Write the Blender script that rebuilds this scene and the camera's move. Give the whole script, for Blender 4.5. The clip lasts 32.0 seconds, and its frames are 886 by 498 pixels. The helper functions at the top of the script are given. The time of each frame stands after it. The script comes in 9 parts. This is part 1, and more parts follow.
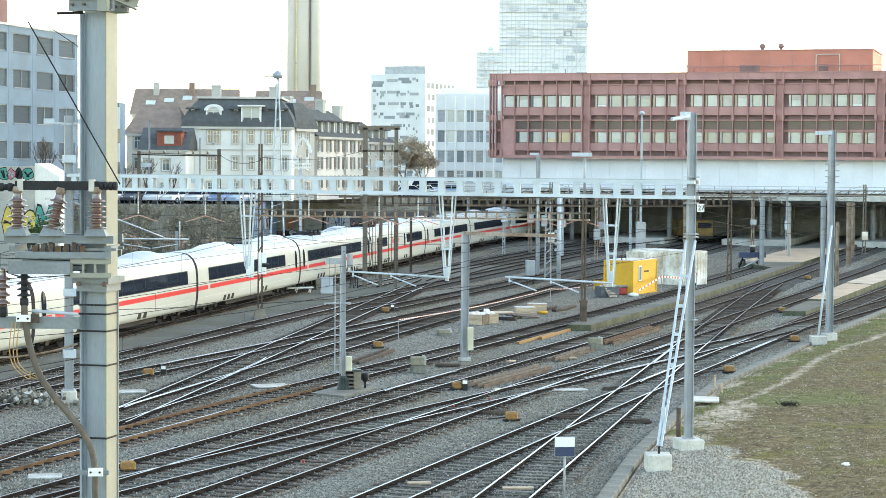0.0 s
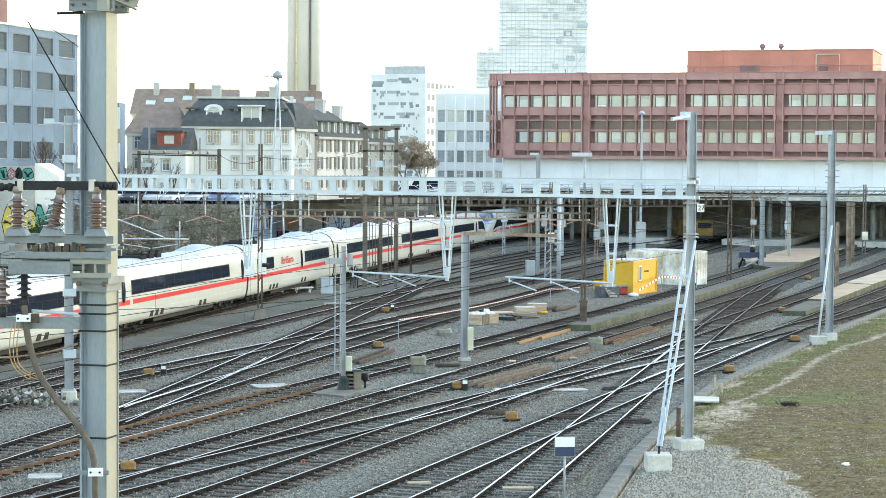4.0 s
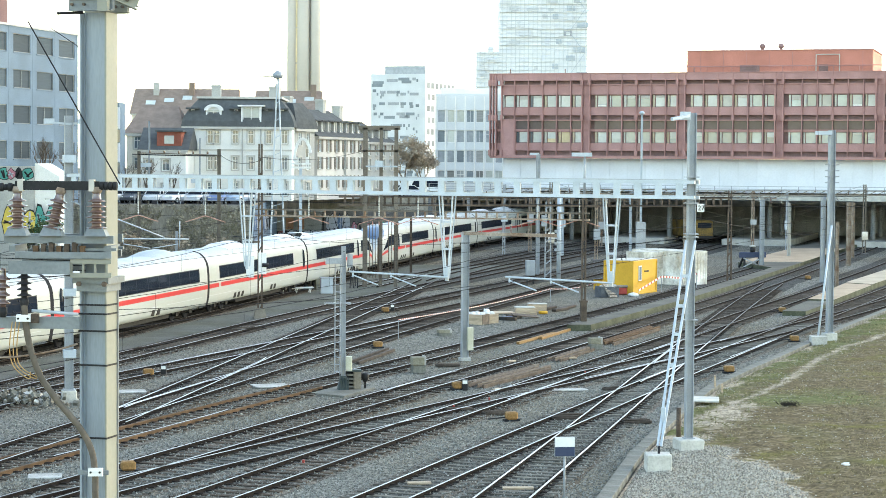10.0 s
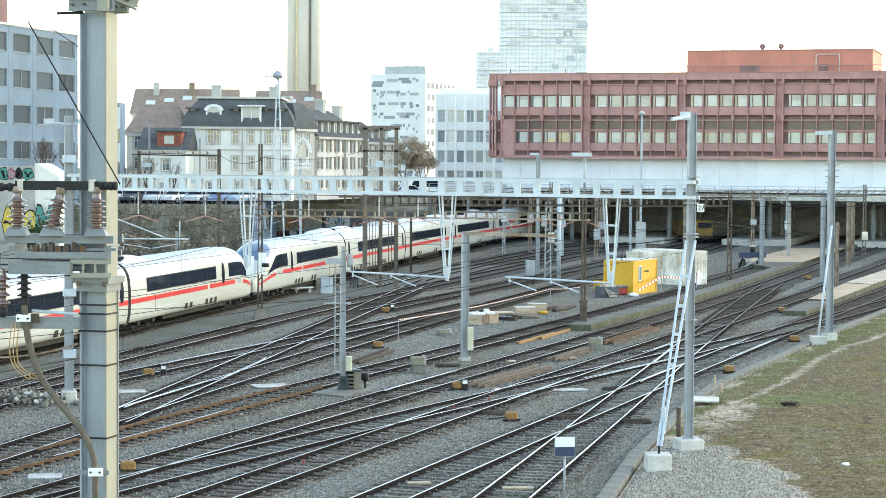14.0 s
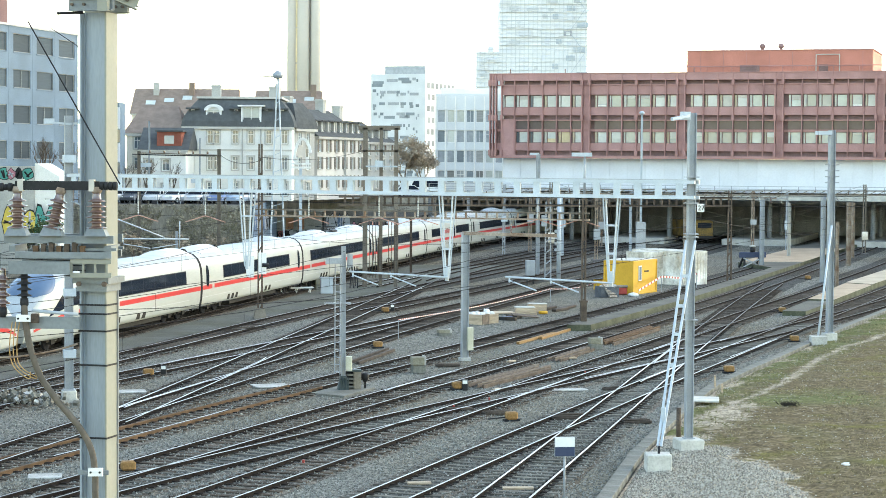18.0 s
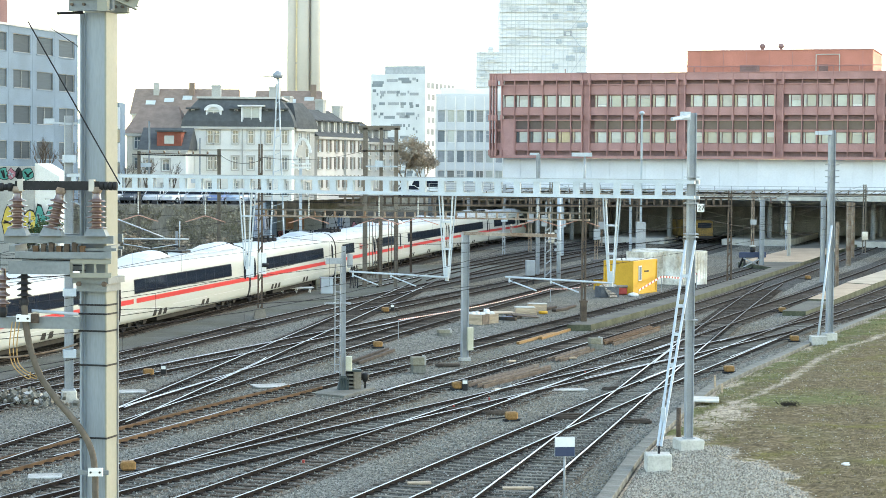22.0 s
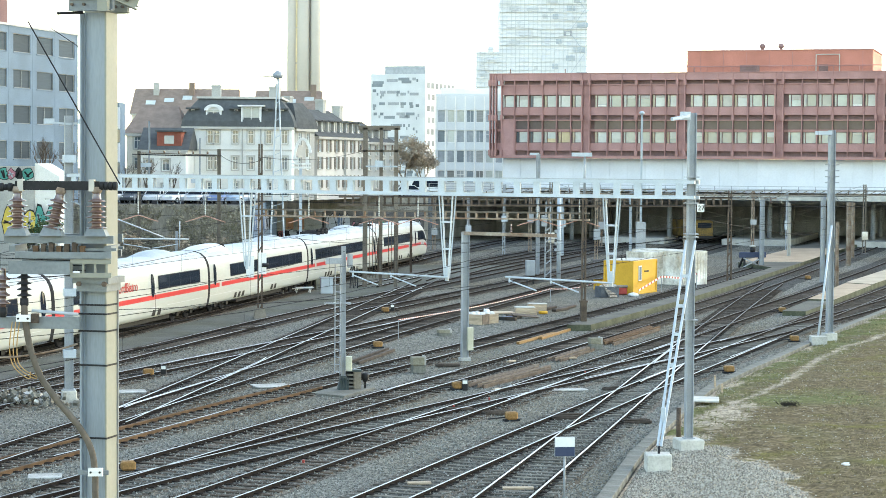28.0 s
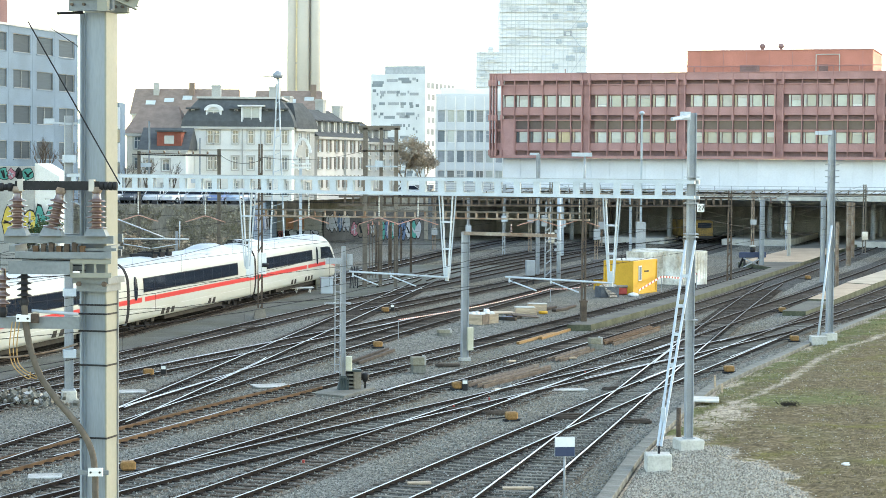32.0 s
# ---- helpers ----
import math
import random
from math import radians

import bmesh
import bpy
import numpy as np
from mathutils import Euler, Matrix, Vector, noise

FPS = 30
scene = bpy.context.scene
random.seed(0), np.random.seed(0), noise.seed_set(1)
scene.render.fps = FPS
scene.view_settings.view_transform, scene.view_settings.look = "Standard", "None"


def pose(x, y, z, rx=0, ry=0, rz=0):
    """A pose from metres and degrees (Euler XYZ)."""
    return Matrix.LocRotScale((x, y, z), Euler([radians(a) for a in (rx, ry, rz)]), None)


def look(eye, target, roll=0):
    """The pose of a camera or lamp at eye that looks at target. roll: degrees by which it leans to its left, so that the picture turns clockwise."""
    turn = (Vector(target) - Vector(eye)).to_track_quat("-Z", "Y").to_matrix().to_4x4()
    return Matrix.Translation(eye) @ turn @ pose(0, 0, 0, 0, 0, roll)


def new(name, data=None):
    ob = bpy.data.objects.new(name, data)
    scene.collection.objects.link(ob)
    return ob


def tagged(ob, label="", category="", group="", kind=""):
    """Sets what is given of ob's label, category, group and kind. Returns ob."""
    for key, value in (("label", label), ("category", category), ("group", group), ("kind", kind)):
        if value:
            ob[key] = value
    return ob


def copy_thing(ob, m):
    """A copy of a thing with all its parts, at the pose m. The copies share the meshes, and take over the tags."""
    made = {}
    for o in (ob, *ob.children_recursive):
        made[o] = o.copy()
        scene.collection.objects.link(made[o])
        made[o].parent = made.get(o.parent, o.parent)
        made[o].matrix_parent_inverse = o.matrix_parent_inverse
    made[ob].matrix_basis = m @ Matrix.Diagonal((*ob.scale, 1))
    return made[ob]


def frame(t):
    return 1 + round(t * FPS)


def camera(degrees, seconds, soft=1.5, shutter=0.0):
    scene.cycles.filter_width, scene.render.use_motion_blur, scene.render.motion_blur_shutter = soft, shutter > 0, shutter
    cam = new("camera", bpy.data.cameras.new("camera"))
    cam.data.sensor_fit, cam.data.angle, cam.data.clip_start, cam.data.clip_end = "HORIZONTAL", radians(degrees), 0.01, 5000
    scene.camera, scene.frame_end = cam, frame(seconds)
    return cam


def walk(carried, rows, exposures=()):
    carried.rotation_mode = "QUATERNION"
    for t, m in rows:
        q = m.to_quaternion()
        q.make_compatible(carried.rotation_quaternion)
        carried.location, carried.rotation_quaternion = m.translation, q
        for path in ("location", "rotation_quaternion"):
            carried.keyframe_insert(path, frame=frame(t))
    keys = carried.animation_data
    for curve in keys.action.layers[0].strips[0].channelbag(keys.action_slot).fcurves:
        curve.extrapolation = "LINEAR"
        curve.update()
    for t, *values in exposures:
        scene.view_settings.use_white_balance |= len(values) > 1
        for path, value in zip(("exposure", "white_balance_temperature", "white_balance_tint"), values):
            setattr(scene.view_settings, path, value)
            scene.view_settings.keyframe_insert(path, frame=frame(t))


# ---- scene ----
EYE_Z = 9.205
cam = camera(25.26, 32.0, soft=0.86)
EYE = look((0, 0, EYE_Z), (0, 100, EYE_Z - 4.2503), 0.387)
walk(cam, [(0.0, EYE), (32.0, EYE)], exposures=[(0.0, 2.63, 8550, 5), (32.0, 2.63, 8550, 5)])

# ---- light: low winter sun from the side, bright hazy sky ----
SUN_TO = Vector((0.8, 0.46, 0.46)).normalized()
world = bpy.data.worlds.new("sky")
scene.world = world
world.use_nodes = True
wn = world.node_tree.nodes
sky = wn.new("ShaderNodeTexSky")
sky.sky_type = "NISHITA"
sky.sun_disc = False
sky.sun_elevation = math.asin(SUN_TO.z)
sky.sun_rotation = math.atan2(SUN_TO.x, SUN_TO.y)
sky.air_density, sky.dust_density, sky.ozone_density = 1.0, 0.5, 1.5
world.node_tree.links.new(sky.outputs[0], wn["Background"].inputs[0])
wn["Background"].inputs[1].default_value = 0.15
sun = new("sun", bpy.data.lights.new("sun", "SUN"))
sun.data.energy, sun.data.angle, sun.data.color = 0.06, radians(14), (1.0, 0.92, 0.8)
sun.matrix_world = look((0, 0, 60), Vector((0, 0, 60)) - SUN_TO)
# ---- materials ----
def mat(name, col, rough=0.7, metal=0.0, var=0.25, scale=2.0, fine=30.0, bump=0.2, tint=None, per=0.0, spec=0.15, stretch=None):
    """A surface with two scales of stains and grain; tint: a second colour for the stains; per: variation from piece to piece."""
    m = bpy.data.materials.new(name)
    m.use_nodes = True
    nt = m.node_tree
    n, l = nt.nodes, nt.links
    b = n["Principled BSDF"]
    b.inputs["Roughness"].default_value = rough
    b.inputs["Metallic"].default_value = metal
    b.inputs["Specular IOR Level"].default_value = spec
    tc = n.new("ShaderNodeTexCoord")
    src = tc.outputs["Object"]
    if stretch:
        mp = n.new("ShaderNodeMapping")
        mp.inputs["Scale"].default_value = stretch
        l.new(src, mp.inputs[0])
        src = mp.outputs[0]
    n1, n2 = n.new("ShaderNodeTexNoise"), n.new("ShaderNodeTexNoise")
    n1.inputs["Scale"].default_value, n2.inputs["Scale"].default_value = scale, fine
    n1.inputs["Detail"].default_value = 5
    l.new(src, n1.inputs["Vector"]), l.new(src, n2.inputs["Vector"])
    r1 = n.new("ShaderNodeValToRGB")
    c2 = tint or tuple(c * (1 - var) for c in col)
    hi = tuple(min(1, c * (1 + var * 0.5)) for c in col)
    r1.color_ramp.elements[0].position, r1.color_ramp.elements[1].position = 0.35, 0.68
    r1.color_ramp.elements[0].color, r1.color_ramp.elements[1].color = (*c2, 1), (*hi, 1)
    l.new(n1.outputs[0], r1.inputs[0])
    mx = n.new("ShaderNodeMix")
    mx.data_type, mx.blend_type = "RGBA", "MULTIPLY"
    mx.inputs[0].default_value = min(1.0, var * 2.2)
    r2 = n.new("ShaderNodeValToRGB")
    r2.color_ramp.elements[0].position, r2.color_ramp.elements[1].position = 0.3, 0.62
    r2.color_ramp.elements[0].color = (0.55, 0.55, 0.55, 1)
    l.new(n2.outputs[0], r2.inputs[0])
    l.new(r1.outputs[0], mx.inputs[6]), l.new(r2.outputs[0], mx.inputs[7])
    out = mx.outputs[2]
    if per:
        oi = n.new("ShaderNodeObjectInfo")
        hs = n.new("ShaderNodeHueSaturation")
        mr = n.new("ShaderNodeMapRange")
        mr.inputs[3].default_value, mr.inputs[4].default_value = 1 - per, 1 + per
        l.new(oi.outputs["Random"], mr.inputs[0]), l.new(mr.outputs[0], hs.inputs["Value"])
        l.new(out, hs.inputs["Color"])
        out = hs.outputs[0]
    l.new(out, b.inputs["Base Color"])
    if bump:
        bp = n.new("ShaderNodeBump")
        bp.inputs["Strength"].default_value, bp.inputs["Distance"].default_value = bump, 0.02
        l.new(n2.outputs[0], bp.inputs["Height"]), l.new(bp.outputs[0], b.inputs["Normal"])
    return m


def ground_mat(name, col_a, col_b, col_c, stone=14.0, bump=0.6, big=0.05):
    """Loose stone: cells of differing tone, with broad drifts of another colour."""
    m = bpy.data.materials.new(name)
    m.use_nodes = True
    n, l = m.node_tree.nodes, m.node_tree.links
    b = n["Principled BSDF"]
    b.inputs["Roughness"].default_value = 0.9
    b.inputs["Specular IOR Level"].default_value = 0.03
    tc = n.new("ShaderNodeTexCoord")
    vo = n.new("ShaderNodeTexVoronoi")
    vo.inputs["Scale"].default_value = stone
    no = n.new("ShaderNodeTexNoise")
    no.inputs["Scale"].default_value, no.inputs["Detail"].default_value = big, 6
    n3 = n.new("ShaderNodeTexNoise")
    n3.inputs["Scale"].default_value, n3.inputs["Detail"].default_value = 0.7, 4
    for x in (vo, no, n3):
        l.new(tc.outputs["Object"], x.inputs["Vector"])
    sep = n.new("ShaderNodeSeparateColor")
    l.new(vo.outputs["Color"], sep.inputs[0])
    ra = n.new("ShaderNodeValToRGB")
    ra.color_ramp.elements[0].color, ra.color_ramp.elements[1].color = (*col_a, 1), (*col_b, 1)
    l.new(sep.outputs[0], ra.inputs[0])
    rb = n.new("ShaderNodeValToRGB")
    rb.color_ramp.elements[0].position, rb.color_ramp.elements[1].position = 0.42, 0.62
    l.new(no.outputs[0], rb.inputs[0])
    mx = n.new("ShaderNodeMix")
    mx.data_type = "RGBA"
    l.new(rb.outputs[0], mx.inputs[0]), l.new(ra.outputs[0], mx.inputs[6])
    m2 = n.new("ShaderNodeMix")
    m2.data_type, m2.blend_type = "RGBA", "MULTIPLY"
    m2.inputs[0].default_value = 1.0
    m2.inputs[7].default_value = (*col_c, 1)
    l.new(ra.outputs[0], m2.inputs[6]), l.new(m2.outputs[2], mx.inputs[7])
    m3 = n.new("ShaderNodeMix")
    m3.data_type, m3.blend_type = "RGBA", "MULTIPLY"
    m3.inputs[0].default_value = 0.5
    l.new(mx.outputs[2], m3.inputs[6]), l.new(n3.outputs[0], m3.inputs[7])
    l.new(m3.outputs[2], b.inputs["Base Color"])
    bp = n.new("ShaderNodeBump")
    bp.inputs["Strength"].default_value, bp.inputs["Distance"].default_value = bump, 0.04
    l.new(vo.outputs["Distance"], bp.inputs["Height"]), l.new(bp.outputs[0], b.inputs["Normal"])
    return m


def glass_mat(name, col, rough=0.08, spec=0.8, per=0.15):
    return mat(name, col, rough, 0.0, 0.1, 0.6, 3.0, 0.0, None, per, spec)


def island_mat(name, a, b):
    m = bpy.data.materials.new(name)
    m.use_nodes = True
    n, l = m.node_tree.nodes, m.node_tree.links
    g = n.new("ShaderNodeNewGeometry")
    r = n.new("ShaderNodeValToRGB")
    r.color_ramp.elements[0].color, r.color_ramp.elements[1].color = (*a, 1), (*b, 1)
    l.new(g.outputs["Random Per Island"], r.inputs[0])
    l.new(r.outputs[0], n["Principled BSDF"].inputs["Base Color"])
    n["Principled BSDF"].inputs["Roughness"].default_value = 0.9
    return m


BALLAST = ground_mat("ballast", (0.04, 0.04, 0.034), (0.35, 0.338, 0.295), (0.88, 0.8, 0.7), 17.0)
# Dark ballast colour for oil and for shade painted into the track bed.
BALLAST_DARK = ground_mat("oily_shaded_ballast", (0.025, 0.025, 0.023), (0.15, 0.147, 0.137), (0.8, 0.72, 0.62))
GALV = mat("galvanised_steel", (0.33, 0.355, 0.38), 0.5, 0.25, 0.15, 1.5, 25, 0.1)
GALV_PALE = mat("pale_galvanised_steel", (0.43, 0.485, 0.535), 0.5, 0.15, 0.1, 1.5, 25, 0.08)
CREAM = mat("cream_painted_steel", (0.52, 0.5, 0.39), 0.55, 0.0, 0.15, 1.2, 20, 0.1)
RAIL_SIDE = mat("rail_web_rust", (0.026, 0.021, 0.019), 0.9, 0.0, 0.3, 3, 40, 0.2, None, 0, 0.03)
BED_MID = ground_mat("track_ballast", (0.042, 0.036, 0.03), (0.29, 0.255, 0.215), (0.74, 0.66, 0.56))
RAIL_RUST = mat("fresh_rail_rust", (0.13, 0.078, 0.046), 0.85, 0.0, 0.3, 2, 40, 0.2)
RAIL_HEAD = mat("polished_rail_head", (0.47, 0.455, 0.455), 0.4, 0.88, 0.3, 0.13, 4, 0.0, (0.2, 0.19, 0.185))
# Darker copy of the rail head; the weaker far glint is in its colour.
RAIL_HEAD_FAR = mat("far_rail_head", (0.13, 0.125, 0.12), 0.6, 0.4, 0.3, 0.2, 6, 0.0)
SLEEPER = mat("weathered_sleeper", (0.085, 0.067, 0.053), 0.9, 0.0, 0.35, 3, 30, 0.4, None, 0.45, 0.04)
SLEEPER_PALE = mat("dusty_sleeper", (0.14, 0.13, 0.112), 0.9, 0.0, 0.3, 3, 30, 0.4, None, 0.4, 0.04)
CONCRETE = mat("concrete", (0.42, 0.41, 0.38), 0.85, 0.0, 0.25, 0.8, 14, 0.25)
CONC_PALE = mat("pale_concrete", (0.5, 0.485, 0.44), 0.8, 0.0, 0.2, 1.2, 16, 0.2)
DARK = mat("dark_metal", (0.03, 0.03, 0.032), 0.6, 0.3, 0.2, 3, 30, 0.1)
WIRE = mat("dark_wire", (0.03, 0.03, 0.033), 0.8, 0.0, 0.2, 2, 20, 0.0, None, 0, 0.02)
RUST = mat("rusty_steel", (0.14, 0.105, 0.082), 0.85, 0.1, 0.4, 1.5, 20, 0.3)


# ---- mesh helpers ----
def box(bm, x0, x1, y0, y1, z0, z1, m=None, mi=0):
    vs = [bm.verts.new((x, y, z)) for x in (x0, x1) for y in (y0, y1) for z in (z0, z1)]
    if m is not None:
        for v in vs:
            v.co = m @ v.co
    for f in ((0, 1, 3, 2), (4, 6, 7, 5), (0, 4, 5, 1), (2, 3, 7, 6), (0, 2, 6, 4), (1, 5, 7, 3)):
        bm.faces.new([vs[i] for i in f]).material_index = mi


def rod(bm, p, q, r, seg=8, r2=None, mi=0):
    """A round bar from p to q."""
    p, q = Vector(p), Vector(q)
    d = (q - p)
    if d.length < 1e-6:
        return
    t = d.to_track_quat("Z", "Y").to_matrix()
    r2 = r if r2 is None else r2
    a, b = [], []
    for i in range(seg):
        w = 2 * math.pi * i / seg
        e = t @ Vector((math.cos(w), math.sin(w), 0))
        a.append(bm.verts.new(p + e * r)), b.append(bm.verts.new(q + e * r2))
    for i in range(seg):
        j = (i + 1) % seg
        f = bm.faces.new((a[i], a[j], b[j], b[i]))
        f.material_index, f.smooth = mi, seg > 6
    bm.faces.new(a[::-1]).material_index = mi
    bm.faces.new(b).material_index = mi


def beam(bm, p, q, w, h, mi=0, up=(0, 0, 1)):
    """A square bar from p to q, w across and h high."""
    p, q = Vector(p), Vector(q)
    d = (q - p).normalized()
    s = d.cross(Vector(up))
    if s.length < 1e-4:
        s = Vector((1, 0, 0))
    s.normalize()
    u = s.cross(d)
    vs = []
    for c in (p, q):
        for a, b in ((-1, -1), (1, -1), (1, 1), (-1, 1)):
            vs.append(bm.verts.new(c + s * (a * w / 2) + u * (b * h / 2)))
    for f in ((3, 2, 1, 0), (4, 5, 6, 7), (0, 1, 5, 4), (1, 2, 6, 5), (2, 3, 7, 6), (3, 0, 4, 7)):
        bm.faces.new([vs[i] for i in f]).material_index = mi


def lathe(bm, pts, seg=12, at=(0, 0, 0), m=None, mi=0):
    """Turns (radius, height) pairs round z."""
    rings = []
    for r, z in pts:
        ring = []
        for i in range(seg):
            w = 2 * math.pi * i / seg
            v = Vector((r * math.cos(w), r * math.sin(w), z))
            if m is not None:
                v = m @ v
            ring.append(bm.verts.new(v + Vector(at)))
        rings.append(ring)
    for a, b in zip(rings, rings[1:]):
        for i in range(seg):
            j = (i + 1) % seg
            f = bm.faces.new((a[i], a[j], b[j], b[i]))
            f.smooth, f.material_index = True, mi
    bm.faces.new(rings[0][::-1]).material_index = mi
    bm.faces.new(rings[-1]).material_index = mi


def mesh_of(bm, name, mats, fix=True):
    if fix:
        bmesh.ops.recalc_face_normals(bm, faces=bm.faces)
    me = bpy.data.meshes.new(name)
    bm.to_mesh(me)
    bm.free()
    for m in (mats if isinstance(mats, (list, tuple)) else [mats]):
        me.materials.append(m)
    return me


def part(name, bm, material, parent, label="", kind=""):
    ob = new(name, mesh_of(bm, name, material))
    ob.parent = parent
    return tagged(ob, label, kind=kind)


def thing(name, label, category, m=None, group="", kind=""):
    """An Empty at the base of a thing, which parents its parts."""
    ob = new(name)
    ob.empty_display_size = 0.3
    if m is not None:
        ob.matrix_basis = m
    return tagged(ob, label, category, group, kind)


def solid(name, bm, material, label, category, group="", kind="", m=None):
    """A thing of one mesh."""
    ob = new(name, mesh_of(bm, name, material))
    if m is not None:
        ob.matrix_basis = m
    return tagged(ob, label, category, group, kind)


def along(p, q):
    """A pose at p whose x axis runs level towards q."""
    return pose(p[0], p[1], p[2] if len(p) > 2 else 0, 0, 0, math.degrees(math.atan2(q[1] - p[1], q[0] - p[0])))
# ---- ground ----
def ground_sheet():
    bm = bmesh.new()
    xs = [-2000, -400, -120, -60, -40] + [i * 4 for i in range(-9, 25)] + [120, 200, 500, 2000]
    ys = [-600, -150, -60] + [i * 4 for i in range(-10, 66)] + [300, 360, 500, 900, 3500]
    g = [[bm.verts.new((x, y, -0.17 + 0.03 * noise.noise((x * 0.21, y * 0.21, 0)))) for y in ys] for x in xs]
    for i in range(len(xs) - 1):
        for j in range(len(ys) - 1):
            bm.faces.new((g[i][j], g[i + 1][j], g[i + 1][j + 1], g[i][j + 1]))
    return tagged(new("ground", mesh_of(bm, "ground", BALLAST)), "grey and brown crushed-stone ballast of a railway yard", "ground", kind="structure")


ground_sheet()


# ---- tracks: the centre line is a cubic of the distance y ----
def track_x(c, y):
    lo, hi = c[0], c[1]
    v = min(max(y, lo), hi)
    u = (v - 100) / 50
    x = c[2] + c[3] * u + c[4] * u * u + c[5] * u ** 3
    sl = (c[3] + 2 * c[4] * u + 3 * c[5] * u * u) / 50
    return x + sl * (y - v), sl


RAIL_PROFILE = [(-0.075, -0.17), (0.075, -0.17), (0.075, -0.15), (0.012, -0.12), (0.012, -0.045), (0.036, -0.035), (0.036, -0.004), (0.028, 0.0), (-0.028, 0.0), (-0.036, -0.004), (-0.036, -0.035), (-0.012, -0.045), (-0.012, -0.12), (-0.075, -0.15)]


def rail_mesh(pts, off, web, rust_to=0):
    """A rail at a sideways distance from the line of (x, y, slope) points."""
    bm = bmesh.new()
    prev = None
    for x, y, sl in pts:
        k = math.hypot(1, sl)
        nx, ny = 1 / k, -sl / k
        ring = [bm.verts.new((x + nx * (off + a), y + ny * (off + a), z)) for a, z in RAIL_PROFILE]
        if prev:
            for i in range(len(ring)):
                j = (i + 1) % len(ring)
                f = bm.faces.new((prev[i], prev[j], ring[j], ring[i]))
                # Heads far off on the right take the copy with less glint painted in.
                f.material_index = (0 if not 6 <= i <= 8 else 4 if y > 106 and x > -2 else 1) + (2 if y < rust_to else 0)
        prev = ring
    return mesh_of(bm, "rail", [web, RAIL_HEAD, RAIL_RUST, RAIL_RUST, RAIL_HEAD_FAR])


def bed_strip(pts, parent, dark_mid=False):
    """Ballast between and beside the rails; its dark faces hold oil and shade."""
    bm = bmesh.new()
    prev = None
    for x, y, sl in pts:
        k = math.hypot(1, sl)
        cur = []
        for j in range(7):
            hw = 1.45 + min(0.75, max(0.0, (y - 145) * 0.03))
            o = hw * (j / 3 - 1) + 0.16 * noise.noise((x, y, j)) * (j in (0, 6))
            cur.append(bm.verts.new((x + o / k, y - o * sl / k, -0.133 - 0.03 * (j in (0, 6)) + 0.008 * noise.noise((x * 2, y * 2, j)))))
        if prev:
            for j in range(6):
                # Dark by the rails, in near gaps and far off: oil plus painted shade.
                bm.faces.new((prev[j], prev[j + 1], cur[j + 1], cur[j])).material_index = int(j in (1, 4) or y > 150 or (dark_mid and 0 < j < 5))
        prev = cur
    part("ballast_bed", bm, [BED_MID, BALLAST_DARK], parent, "ballast darkened by oil and painted-in shade")


def railway(c, y0, y1, label, web=RAIL_SIDE, rust_to=0, dark_mid=False):
    n = max(2, int((y1 - y0) / 2))
    pts = []
    for i in range(n + 1):
        y = y0 + (y1 - y0) * i / n
        pts.append((track_x(c, y)[0], y, track_x(c, y)[1]))
    t = thing("railway_track", label, "track", kind="structure")
    bed_strip(pts, t, dark_mid)
    for off in (-0.7525, 0.7525):
        ob = new("rail", rail_mesh(pts, off, web, rust_to))
        ob.parent = t
    return t


TRACKS = []


def lay(c, y0, y1, label, web=RAIL_SIDE, rust_to=0, sleepers=(0, 150)):
    TRACKS.append((railway(c, y0, y1, label, web, rust_to, len(TRACKS) < 3), c, max(y0, sleepers[0]), min(y1, sleepers[1])))


LBL = "standard-gauge track with polished rails on old sleepers"
lay((54, 150, 14.971, 18.747, 0.457, -0.107), 20, 330, LBL)
lay((54, 150, 12.365, 11.767, 0.189, 0.181), 20, 157, LBL)
lay((55, 131, 13.066, 26.031, -1.071, -1.785), 20, 200, LBL)
lay((54, 192, 10.164, 18.605, 0.201, -0.224), 20, 330, LBL)
lay((60, 158, 5.68, 18.623, -0.296, -0.414), 20, 330, LBL)
lay((59, 147, 0.94, 18.541, 0.113, -0.848), 20, 182, "track with rusty brown rails on old sleepers", RAIL_SIDE, 84)
lay((70, 140, -5.2, 12.6, 1.2, 0.0), 20, 330, LBL)
lay((75, 159, -8.217, 6.155, -0.194, 0.08), 70, 160, LBL)
lay((92, 157, -14.0, 11.2, 1.2, 0.0), 30, 300, LBL)
lay((84, 120, -8.87, 17.584, 0.049, -2.991), 40, 132, LBL)
lay((122, 177, -12.783, 16.848, -0.515, -0.041), 125, 330, LBL)
lay((171, 231, -14.529, 7.63, 1.383, 0.0), 150, 330, LBL)
lay((155, 214, -5.307, -0.495, 3.924, 0.0), 158, 330, LBL)

# ---- the train's own line ----
S0, S1, DS = -420.0, 460.0, 0.5
LINE = {}


def build_line():
    def head(s):
        v = min(max(s, -30), 175)
        return 0.195128 - 0.000846 * v + 1.53987e-5 * v * v / 2
    x, y = -19.2157, 101.796
    n = int(S1 / DS)
    for i in range(n + 1):
        LINE[i] = (x, y, head(i * DS))
        h = head((i + 0.5) * DS)
        x, y = x + math.sin(h) * DS, y + math.cos(h) * DS
    x, y = -19.2157, 101.796
    for i in range(0, int(S0 / DS) - 1, -1):
        LINE[i] = (x, y, head(i * DS))
        h = head((i - 0.5) * DS)
        x, y = x - math.sin(h) * DS, y - math.cos(h) * DS


build_line()


